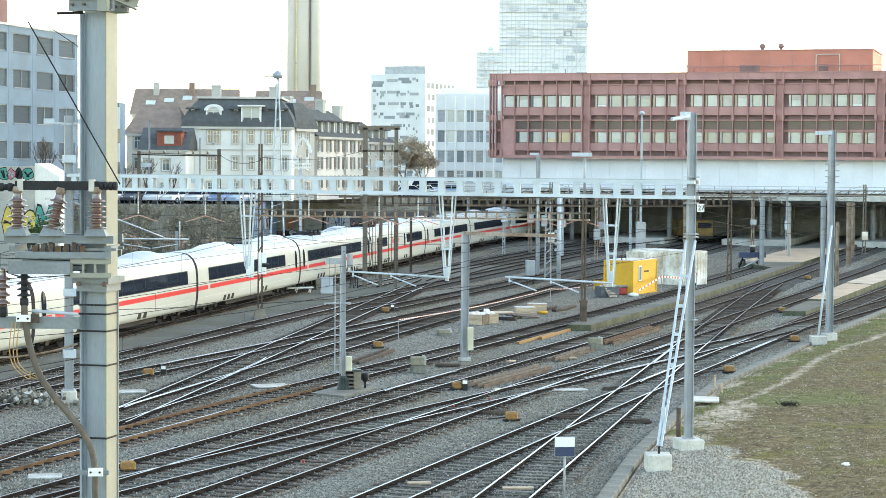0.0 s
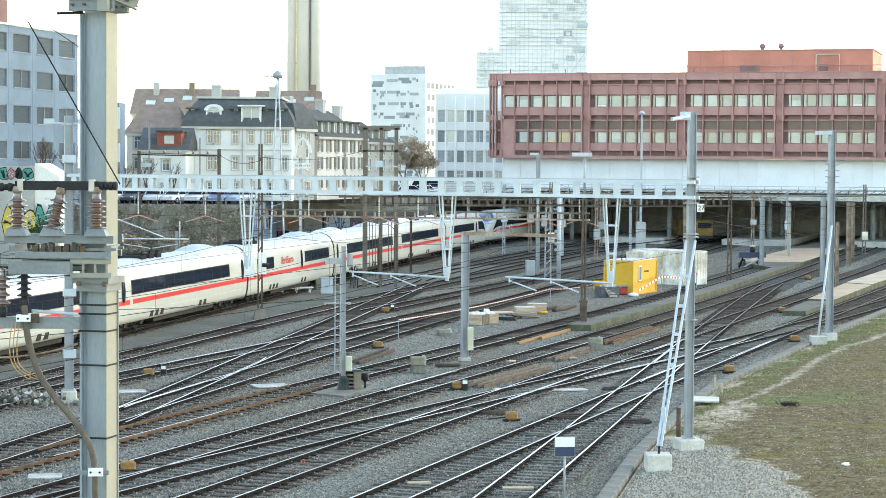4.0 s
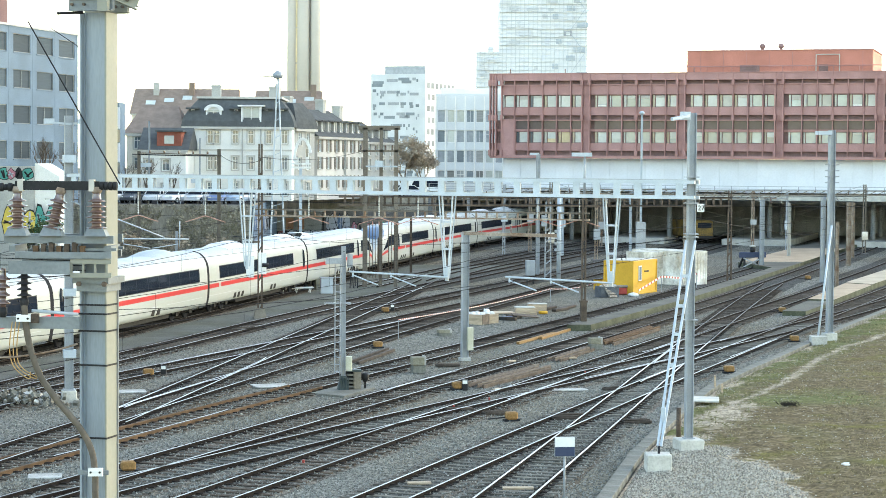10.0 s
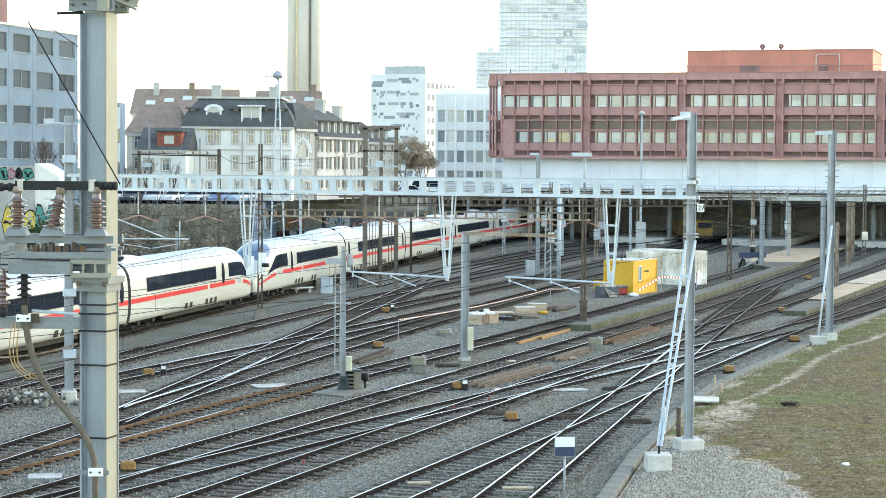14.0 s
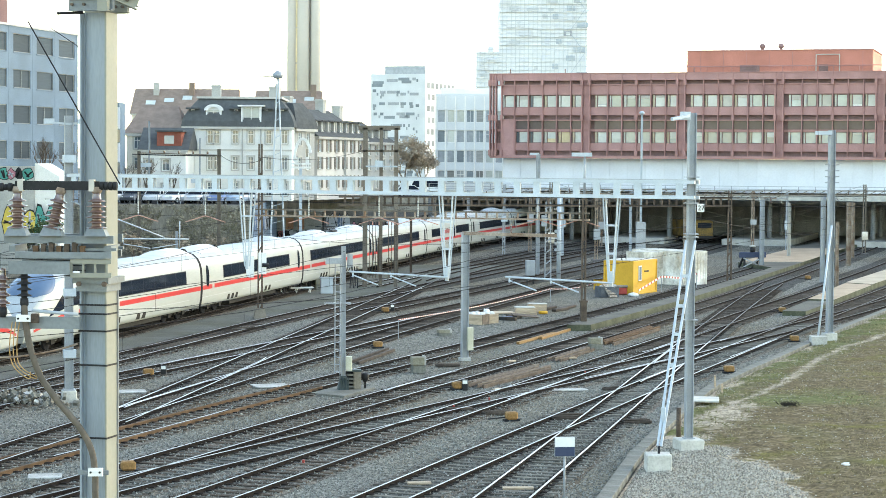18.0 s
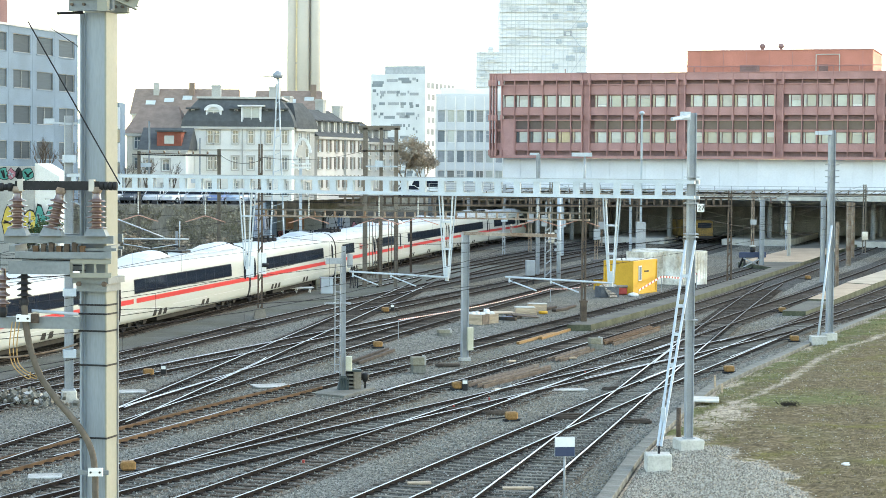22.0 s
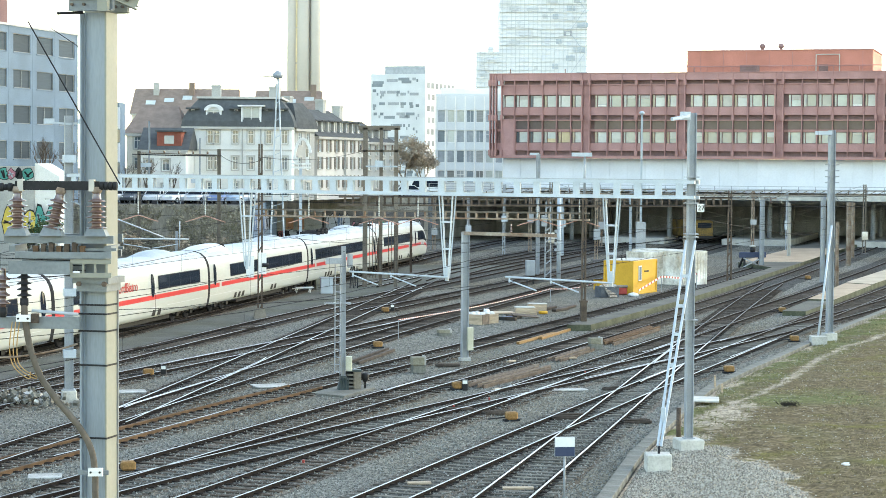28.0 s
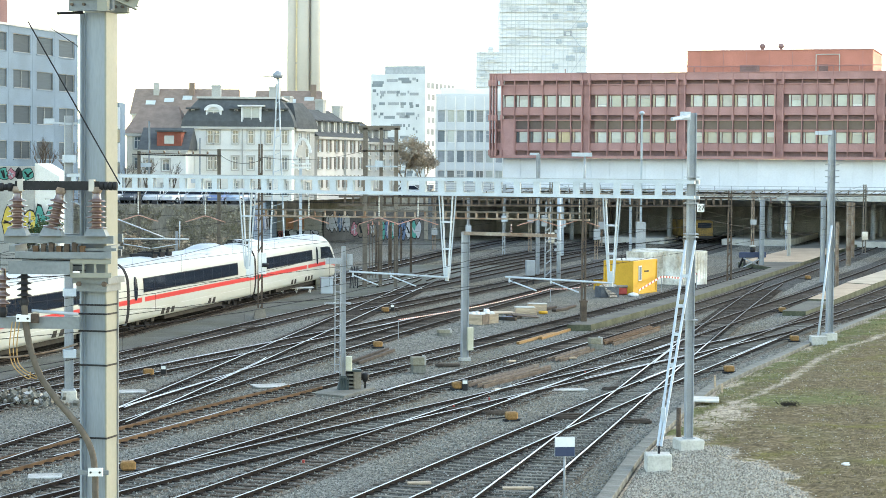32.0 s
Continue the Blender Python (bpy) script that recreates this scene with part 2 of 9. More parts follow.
def on_line(s):
    i = math.floor(s / DS)
    a, b, w = LINE[i], LINE[i + 1], s / DS - i
    return [a[k] * (1 - w) + b[k] * w for k in range(3)]


def main_track():
    t = thing("railway_track", "main line track on which the express train runs", "track", kind="structure")
    pts = [(*on_line(s)[:2], math.tan(on_line(s)[2])) for s in range(-416, 250, 4)]
    bed_strip(pts, t)
    for off in (-0.7525, 0.7525):
        ob = new("rail", rail_mesh(pts, off, RAIL_SIDE))
        ob.parent = t
    return t


MAIN = main_track()


def service_path():
    """Trodden grit walkway between the main line and the next track."""
    c = (92, 157, -14.0, 11.2, 1.2, 0.0)
    bm = bmesh.new()
    prev = None
    for i in range(70):
        p = on_line(-40 + i * 1.8)
        w = track_x(c, p[1])[0] - 1.5 - (p[0] + 1.75)
        if w < 0.1:
            break
        cur = [bm.verts.new((p[0] + 1.75 + w * k / 4, p[1], -0.125 + 0.015 * noise.noise((p[1] * 0.3, k, 0)))) for k in range(5)]
        if prev:
            for k in range(4):
                bm.faces.new((prev[k], prev[k + 1], cur[k + 1], cur[k]))
        prev = cur
    tagged(new("service_path", mesh_of(bm, "service_path", GRIT)), "grey-green trodden grit walkway beside the main line", "path", kind="structure")


GRIT = ground_mat("fine_grit", (0.12, 0.123, 0.11), (0.19, 0.192, 0.172), (0.85, 0.85, 0.75), 40.0, 0.2, 0.3)
service_path()
# ---- the express train ----
TRAIN_WHITE = mat("train_white_paint", (0.385, 0.405, 0.385), 0.4, 0.0, 0.07, 0.5, 8, 0.02, (0.35, 0.362, 0.33), 0, 0.3, (0.3, 1, 2))
TRAIN_ROOF = mat("train_roof_paint", (0.355, 0.39, 0.405), 0.5, 0.0, 0.12, 0.8, 10, 0.03)
TRAIN_RED = mat("train_red_stripe", (0.5, 0.035, 0.035), 0.4, 0.0, 0.08, 0.6, 8, 0.0)
TRAIN_GLASS = glass_mat("train_dark_glass", (0.01, 0.016, 0.027), 0.1, 0.07, 0.0)
TRAIN_DARK = mat("train_underframe", (0.035, 0.033, 0.03), 0.75, 0.2, 0.3, 3, 20, 0.2)
TRAIN_GREY = mat("train_door_grey", (0.5, 0.51, 0.52), 0.45, 0.0, 0.08, 1, 10, 0.0)
PROFILE = [(0.0, 3.89), (0.5, 3.86), (0.9, 3.74), (1.18, 3.5), (1.34, 3.2), (1.42, 2.9), (1.465, 2.4), (1.475, 1.9), (1.475, 1.5), (1.45, 1.1), (1.40, 0.8), (1.34, 0.58)]
CAR, END, NOSE = 24.775, 25.8, 5.6


def half_width(z):
    for (a, za), (b, zb) in zip(PROFILE, PROFILE[1:]):
        if zb <= z <= za:
            return a + (b - a) * (za - z) / (za - zb)
    return 1.33


def half_z(y):
    """The height of the roof line at a half width y."""
    for (a, za), (b, zb) in zip(PROFILE, PROFILE[1:]):
        if a <= y <= b:
            return za + (zb - za) * (y - a) / (b - a)
    return 3.2


def nose_scale(u):
    return 0.20 + 0.80 * (1 - u ** 2.1), 0.34 + 0.66 * math.sqrt(max(0.0, 1 - u ** 2.6))


def hull(x, y, z, length):
    """A point of the straight body, drawn in towards the nose at x = 0."""
    if length == END and x < NOSE:
        h, w = nose_scale(min(1.0, 1 - x / NOSE))
        return (x, y * w, 0.58 + (z - 0.58) * h)
    return (x, y, z)


def skin(bm, x0, x1, z0, z1, side, length, out=0.008, lean=0.0):
    """A patch that lies on the side of the body."""
    n = max(1, int((x1 - x0) / 0.7)) if x0 < NOSE and length == END else 1
    m = 4
    rows = []
    for i in range(n + 1):
        rows.append([])
        for j in range(m + 1):
            z = z0 + (z1 - z0) * j / m
            x = x0 + (x1 - x0) * i / n + lean * (z - z0) * (1 - i / n)
            rows[-1].append(bm.verts.new(hull(x, side * (half_width(z) + out), z, length)))
    for i in range(n):
        for j in range(m):
            bm.faces.new((rows[i][j], rows[i + 1][j], rows[i + 1][j + 1], rows[i][j + 1])).smooth = True


def oval(bm, x, z, rx, rz, side, length):
    c = bm.verts.new(hull(x, side * (half_width(z) + 0.02), z, length))
    ring = []
    for i in range(16):
        w = 2 * math.pi * i / 16
        zz = z + rz * (abs(math.sin(w)) ** 0.7) * (1 if math.sin(w) >= 0 else -1)
        ring.append(bm.verts.new(hull(x + rx * math.cos(w), side * (half_width(zz) + 0.02), zz, length)))
    for i in range(16):
        bm.faces.new((c, ring[i], ring[(i + 1) % 16]))


def bogie(parent, x):
    b = part("bogie", bogie_mesh(x), TRAIN_DARK, parent)
    for dx in (-1.25, 1.25):
        for s in (-1, 1):
            bm = bmesh.new()
            rod(bm, (x + dx, s * 0.68, 0.46), (x + dx, s * 0.82, 0.46), 0.46, 16)
            part("wheel", bm, WIRE, b)


def bogie_mesh(x):
    bm = bmesh.new()
    for s in (-1, 1):
        box(bm, x - 1.9, x + 1.9, s * 0.95 - 0.1, s * 0.95 + 0.1, 0.42, 0.66)
        for d in (-1.25, 1.25):
            box(bm, x + d - 0.22, x + d + 0.22, s * 1.0 - 0.14, s * 1.0 + 0.14, 0.3, 0.6)
        rod(bm, (x - 0.3, s * 1.0, 0.4), (x - 0.3, s * 1.0, 0.85), 0.16, 8)
        rod(bm, (x + 0.3, s * 1.0, 0.4), (x + 0.3, s * 1.0, 0.85), 0.16, 8)
    box(bm, x - 0.4, x + 0.4, -0.9, 0.9, 0.4, 0.8)
    return bm


def rail_car(length, windows, ovals, doors, gear, label, panes=8):
    """An express car along x, its front at 0."""
    t = thing("express_train_car", label, "train car", group="coupled express train cars")
    full = PROFILE + [(0.0, 0.58)]
    loop = [(y, z) for y, z in full] + [(-y, z) for y, z in full[-2:0:-1]]
    xs = [0.2, length - 0.2]
    if length == END:
        xs = [0.36, 0.42, 0.55, 0.8] + [NOSE * i / 10 for i in range(2, 11)] + [length - 0.2]
    bm = bmesh.new()
    rings = []
    for x in xs:
        rings.append([bm.verts.new(hull(x, y, z, length)) for y, z in loop])
    for a, b in zip(rings, rings[1:]):
        for i in range(len(loop)):
            j = (i + 1) % len(loop)
            f = bm.faces.new((a[i], a[j], b[j], b[i]))
            f.smooth = True
            f.material_index = 1 if loop[i][1] > 3.4 and loop[j][1] > 3.4 else 0
    for x, back in ((xs[0], True), (xs[-1], False)):
        cap = [bm.verts.new(hull(x, y, z, length)) for y, z in loop]
        bm.faces.new(cap[::-1] if back else cap)
    body = part("body", bm, [TRAIN_WHITE, TRAIN_ROOF], t)
    for side in (-1, 1):
        bm = bmesh.new()
        if length == END:
            skin(bm, 1.0, 4.1, 1.58, 1.84, side, length)
            skin(bm, 5.9, 11.3, 1.58, 1.84, side, length)
            skin(bm, 11.75, length - 0.2, 1.58, 1.84, side, length)
        else:
            skin(bm, 0.2, 2.2, 1.58, 1.84, side, length)
            skin(bm, 2.65, length - 0.2, 1.58, 1.84, side, length)
        part("stripe", bm, TRAIN_RED, body, "red band along the side")
        for x0, x1 in windows:
            bm = bmesh.new()
            skin(bm, x0 - 0.06, x1 + 0.06, 2.08, 2.88, side, length, 0.006)
            band = part("window_band", bm, DARK, body)
            k = max(1, round((x1 - x0) / 1.9))
            for i in range(k):
                bm = bmesh.new()
                a, b = x0 + (x1 - x0) * i / k, x0 + (x1 - x0) * (i + 1) / k
                skin(bm, a + 0.02, b - 0.02, 2.12, 2.84, side, length, 0.014)
                part("pane", bm, TRAIN_GLASS, band)
        for x in doors:
            bm = bmesh.new()
            skin(bm, x - 0.5, x - 0.46, 0.75, 3.0, side, length, 0.007)
            skin(bm, x + 0.46, x + 0.5, 0.75, 3.0, side, length, 0.007)
            door = part("door", bm, TRAIN_GREY, body, "grey door seams")
        for x in ovals:
            bm = bmesh.new()
            oval(bm, x, 2.38, 0.29, 0.66, side, length)
            part("door_window", bm, TRAIN_GLASS, body, "tall oval door window")
        bm = bmesh.new()
        for x0 in (0.3, 9.0, 17.0):
            skin(bm, max(x0, 6.0 if length == END else 0.3), min(x0 + 6.5, length - 0.4), 1.12, 1.15, side, length, 0.006)
        part("side_seam", bm, TRAIN_GREY, body)
        for x0 in (5.6, 6.5, 7.4, 14.5, 15.4):
            if x0 < 8 and length == END:
                x0 += 4
            bm = bmesh.new()
            skin(bm, x0, x0 + 0.62, 0.66, 1.0, side, length, 0.008, 0.4)
            part("vent", bm, TRAIN_DARK, body)
        if length == END:
            bm = bmesh.new()
            skin(bm, 4.45, 5.5, 1.6, 1.86, side, length, 0.008, 0.25)
            part("emblem", bm, GALV, body, "slanted grey emblem patch")
            bm = bmesh.new()
            skin(bm, 2.2, 7.3, 2.08, 2.95, side, length, 0.012, 2.3)
            part("cab_side_window", bm, TRAIN_GLASS, body, "swept black cab side window")
            bm = bmesh.new()
            skin(bm, 0.35, 0.95, 1.7, 2.1, side, length, 0.012)
            part("headlight", bm, TRAIN_GREY, body)
    if length == END:
        bm = bmesh.new()
        rows = []
        top = [(1.3 * math.sin(w), half_z(1.3 * math.sin(w))) for w in [1.45 * k / 8 for k in range(9)]]
        arc = [(-y, z) for y, z in top[::-1]] + top[1:]
        for i in range(9):
            x = 1.85 + 2.7 * i / 8
            wid = max(0.12, math.sqrt(max(0.0, 1 - ((i - 3.4) / 4.7) ** 2)))
            rows.append([bm.verts.new(Vector(hull(x, y * wid, half_z(abs(y) * wid), length)) + Vector((-0.01, 0, 0.025))) for y, z in arc])
        for a, b in zip(rows, rows[1:]):
            for i in range(len(arc) - 1):
                bm.faces.new((a[i], a[i + 1], b[i + 1], b[i])).smooth = True
        part("windscreen", bm, WINDSCREEN, body, "large curved blue-black windscreen")
        bm = bmesh.new()
        rod(bm, (-0.1, 0, 0.98), (0.5, 0, 0.98), 0.22, 12)
        rod(bm, (0.28, 0, 1.05), (0.4, 0, 1.05), 0.42, 16)
        box(bm, -0.3, -0.2, -0.25, 0.25, 0.75, 1.15)
        part("coupler", bm, DARK, t)
    for x in (0.1, length - 0.1) if length == CAR else (length - 0.1,):
        bm = bmesh.new()
        a = [bm.verts.new((x - 0.102, y * 1.004, z)) for y, z in loop]
        b = [bm.verts.new((x + 0.102, y * 1.004, z)) for y, z in loop]
        for i in range(len(loop)):
            j = (i + 1) % len(loop)
            bm.faces.new((a[i], a[j], b[j], b[i]))
        bm.faces.new(a[::-1]), bm.faces.new(b)
        part("gangway", bm, WIRE, t, "black rubber gangway bellows")
    bogie(t, 4.6 if length == END else 3.7)
    bogie(t, length - 3.7)
    bm = bmesh.new()
    box(bm, 7.0, length - 6.5, -1.15, 1.15, 0.3, 0.6)
    part("underframe", bm, TRAIN_DARK, t)
    # roof gear
    for kind, x in gear:
        if kind == "hump":
            bm = bmesh.new()
            rows = []
            for i in range(9):
                u = i / 8
                hgt = 0.42 * math.sin(math.pi * min(1, max(0, 0.5 + 1.35 * (u - 0.5)))) ** 0.6 if 0 < u < 1 else 0
                rows.append([bm.verts.new((x + 6.8 * (u - 0.5), 1.08 * math.cos(w), 3.58 + (0.2 + hgt) * math.sin(w))) for w in [math.pi * k / 10 for k in range(11)]])
            for a, b in zip(rows, rows[1:]):
                for i in range(10):
                    bm.faces.new((a[i], a[i + 1], b[i + 1], b[i])).smooth = True
            bm.faces.new(rows[0]), bm.faces.new(rows[-1])
            part("roof_fairing", bm, TRAIN_ROOF, t, "smooth white roof fairing")
        elif kind == "small":
            bm = bmesh.new()
            rows = []
            for u, hgt in ((-2.3, 0.0), (-1.0, 0.24), (1.35, 0.3), (2.1, 0.05)):
                rows.append([bm.verts.new((x + u, 1.0 * math.cos(w) * (1 - 0.25 * hgt), 3.6 + (0.26 + hgt) * math.sin(w) ** 0.6)) for w in [math.pi * k / 10 for k in range(11)]])
            for a, b in zip(rows, rows[1:]):
                for i in range(10):
                    bm.faces.new((a[i], a[i + 1], b[i + 1], b[i]))
            bm.faces.new(rows[0]), bm.faces.new(rows[-1])
            cowl = part("roof_cowl", bm, TRAIN_GREY, t, "grey sloped roof cowl")
            bm = bmesh.new()
            for k in range(4):
                box(bm, x + 1.45 + 0.16 * k, x + 1.55 + 0.16 * k, -0.75, 0.75, 3.86, 4.12 - 0.05 * k)
            part("cowl_grille", bm, TRAIN_DARK, cowl, "dark grille at the end of the cowl")
        elif kind == "dark":
            bm = bmesh.new()
            for i in range(3):
                d = i * 1.3 - 1.3
                box(bm, x + d - 0.4, x + d + 0.4, -0.7, 0.7, 3.8, 4.02 + 0.06 * (i % 2))
                lathe(bm, [(0.05, 0), (0.1, 0.03), (0.05, 0.09), (0.1, 0.12), (0.05, 0.18), (0.09, 0.2), (0.04, 0.26)], 8, (x + d, -0.55, 4.0))
            rod(bm, (x - 2.4, -0.55, 4.2), (x + 2.4, -0.55, 4.2), 0.035, 6)
            part("roof_switchgear", bm, WIRE, t, "black high-voltage roof gear")
        elif kind == "panto":
            bm = bmesh.new()
            box(bm, x - 0.8, x + 0.9, -0.6, 0.6, 3.84, 3.96)
            pg = part("pantograph", bm, DARK, t, "folded pantograph on the roof")
            for s in (-1, 1):
                for a, b, r in (((x - 0.6, s * 0.45, 3.95), (x + 1.1, s * 0.2, 4.12), 0.03), ((x + 1.1, s * 0.2, 4.12), (x - 0.9, s * 0.15, 4.25), 0.025)):
                    bm = bmesh.new()
                    rod(bm, a, b, r, 6)
                    part("pantograph_arm", bm, DARK, pg)
            for d in (0.9, 0.7):
                bm = bmesh.new()
                rod(bm, (x - d, -0.8, 4.27), (x - d, 0.8, 4.27), 0.035, 6)
                part("contact_strip", bm, DARK, pg)
    bm = bmesh.new()
    for s in (-1, 1):
        y = s * 0.98
        rod(bm, (8.0, y, 3.74), (length - 1.2, y, 3.74), 0.018, 5)
        for i in range(6):
            xx = 8.5 + (length - 10) * i / 5
            rod(bm, (xx, y, 3.66), (xx, y, 3.74), 0.02, 5)
    part("roof_line", bm, TRAIN_GREY, t, "thin cable line along the roof edge")
    return t


WINDSCREEN = glass_mat("windscreen_glass", (0.05, 0.1, 0.17), 0.08, 0.5, 0.0)
CAR_LABEL = "white express train car with red stripe and dark window band"


def front_s(t):
    """Where the gap behind the second set's front car is along the line."""
    d = t - 17
    return 27.112 - 9.734 * d - 0.00205 * d * d


TRAIN = []


def build_train():
    end = rail_car(END, [(10.0, 22.9)], [8.5], [8.5], [("small", 23.2)], "white express train end car with rounded nose and red stripe")
    a_car = rail_car(CAR, [(4.65, 23.0)], [1.25], [1.25], [("small", 3.8), ("hump", 19.0)], CAR_LABEL)
    b_car = rail_car(CAR, [(2.4, 20.6)], [23.6], [23.6], [("small", 8.2), ("panto", 14.0), ("small", 21.6)], "white express train car with folded roof pantograph")
    c_car = rail_car(CAR, [(2.5, 20.7)], [1.2, 23.6], [1.2, 23.6], [("dark", 8.0), ("hump", 18.6)], CAR_LABEL)
    d_car = rail_car(CAR, [(4.65, 20.9)], [1.25, 23.5], [1.25, 23.5], [("small", 3.8), ("hump", 19.4)], CAR_LABEL)
    caf = rail_car(CAR, [(2.5, 6.7), (15.5, 23.0)], [14.5], [14.5], [("hump", 18.8), ("dark", 3.5)], "white express train dining car with few windows")
    cu = bpy.data.curves.new("lettering", "FONT")
    cu.body, cu.size, cu.extrude = "BordBistro", 0.76, 0.004
    cu.materials.append(TRAIN_RED)
    word = new("lettering", cu)
    word.parent = caf
    word.matrix_basis = pose(8.6, -1.49, 2.25, 90, 0, 0)
    used = set()

    def take(kind):
        if kind.name in used:
            return copy_thing(kind, Matrix())
        used.add(kind.name)
        return kind
    for base in (0.0, -2 * END - 6 * CAR):
        TRAIN.append((take(end), base - END, END, False))
        for k, kind in enumerate((d_car, b_car, c_car, caf, a_car, c_car) if base == 0 else (a_car, b_car, c_car, caf, a_car, b_car)):
            TRAIN.append((take(kind), base + k * CAR, CAR, False))
        TRAIN.append((take(end), base + 6 * CAR, END, True))


build_train()


def car_pose(s, length, turned):
    a, b = on_line(s + 3.7), on_line(s + length - 3.7)
    h = math.degrees(math.atan2(b[1] - a[1], b[0] - a[0]))
    c = Vector(((a[0] + b[0]) / 2, (a[1] + b[1]) / 2, 0))
    d = Vector((math.cos(radians(h)), math.sin(radians(h)), 0))
    return pose(*(c + d * length / 2), 0, 0, h + 180) if turned else pose(*(c - d * length / 2), 0, 0, h)


# ---- buildings ----
# Office reds are paled and greyed: distance haze is in the base colours.
RED_PANEL = mat("hazed_red_brown_panel", (0.42, 0.235, 0.222), 0.65, 0.05, 0.14, 0.5, 9, 0.05, None, 0.06)
RED_FIN = mat("hazed_red_brown_fin", (0.4, 0.22, 0.205), 0.65, 0.05, 0.12, 0.6, 9, 0.05)
RED_BRIGHT = mat("rust_red_sheet", (0.5, 0.2, 0.155), 0.65, 0.0, 0.16, 0.35, 8, 0.05)
# Dark red for frames and hatches; on the core wall it holds recess shade.
RECESS = mat("dark_red_with_recess_shade", (0.24, 0.155, 0.15), 0.8, 0.0, 0.2, 1, 10, 0.05)
WHITE_SHEET = mat("white_wall_sheet", (0.65, 0.68, 0.72), 0.5, 0.0, 0.06, 0.4, 6, 0.02, None, 0.03)
RENDER_WHITE = mat("white_render_wall", (0.74, 0.725, 0.685), 0.85, 0.0, 0.1, 0.3, 8, 0.1)
RENDER_CREAM = mat("cream_render_wall", (0.74, 0.67, 0.58), 0.85, 0.0, 0.1, 0.3, 8, 0.1)
RENDER_ROW = mat("dull_cream_render_wall", (0.62, 0.585, 0.54), 0.85, 0.0, 0.12, 0.3, 8, 0.1)
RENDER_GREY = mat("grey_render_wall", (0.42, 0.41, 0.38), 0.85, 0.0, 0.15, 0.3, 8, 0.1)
STONE_TRIM = mat("stone_trim", (0.5, 0.475, 0.43), 0.8, 0.0, 0.12, 0.8, 10, 0.1)
SLATE = mat("slate_roof", (0.105, 0.11, 0.11), 0.85, 0.0, 0.16, 1.6, 9, 0.3, None, 0, 0.05)
TILE = mat("brown_roof_tile", (0.25, 0.185, 0.15), 0.85, 0.0, 0.16, 1.2, 8, 0.4, None, 0, 0.15)
BRICK = mat("red_brick_wall", (0.3, 0.1, 0.07), 0.8, 0.0, 0.2, 1, 16, 0.2)
# Blue of sky-lit shade is put into this wall colour.
BLUE_CONC = mat("concrete_with_blue_shade", (0.15, 0.21, 0.272), 0.8, 0.0, 0.14, 0.35, 8, 0.1)
SHUTTER_BLIND = mat("grey_roller_blind", (0.3, 0.3, 0.29), 0.7, 0.0, 0.15, 0.5, 4, 0.1, None, 0.25, 0.3, (1, 1, 14))
# Blinds darkened and blued so that they hold the office's shade.
OFFICE_BLIND = mat("shade_blue_roller_blind", (0.066, 0.088, 0.105), 0.7, 0.0, 0.12, 0.5, 4, 0.1, None, 0.3, 0.1, (1, 1, 14))
SHUTTER = mat("grey_brown_shutter", (0.2, 0.17, 0.14), 0.75, 0.0, 0.15, 1, 12, 0.2, None, 0.15)
GLASS = glass_mat("window_glass", (0.14, 0.175, 0.195), 0.06, 0.7, 0.3)
GLASS_GREEN = glass_mat("green_window_glass", (0.24, 0.33, 0.35), 0.08, 0.6, 0.25)
# Pale panes: curtains, and sky reflection painted into the glass colour.
GLASS_PALE = glass_mat("curtain_and_sky_pane", (0.5, 0.53, 0.5), 0.2, 0.4, 0.15)
AMBER = glass_mat("pale_amber_glass", (0.72, 0.6, 0.38), 0.2, 0.3, 0.1)
GLASS_WARM = glass_mat("window_with_warm_room", (0.62, 0.51, 0.32), 0.2, 0.3, 0.1)
FRAME_WHITE = mat("white_window_frame", (0.72, 0.72, 0.7), 0.5, 0.0, 0.06, 1, 10, 0.0)
TOWER_CONC = mat("pale_tower_concrete", (0.5, 0.46, 0.4), 0.85, 0.0, 0.08, 0.1, 4, 0.05)
# Tower net and floor edges are paled; distance haze is in these colours.
NET = mat("hazed_scaffold_net", (0.7, 0.72, 0.73), 0.8, 0.0, 0.06, 0.2, 5, 0.03)
NET_GREY = mat("hazed_floor_edge", (0.55, 0.58, 0.6), 0.8, 0.0, 0.1, 0.3, 5, 0.03)


def holed(bm, us, zs, hole, y0=0.0, y1=0.3, mi=0):
    """A wall in the xz plane between the breaks us and zs, open in the cells for which hole(i, j)."""
    for j in range(len(zs) - 1):
        i = 0
        while i < len(us) - 1:
            if hole(i, j):
                i += 1
                continue
            k = i
            while k < len(us) - 1 and not hole(k, j):
                k += 1
            box(bm, us[i], us[k], y0, y1, zs[j], zs[j + 1], None, mi)
            i = k


def breaks(lo, hi, spans):
    """The breaks of a row of openings (from, to), with the ends."""
    out = [lo]
    for a, b in spans:
        out += [a, b]
    return out + [hi]


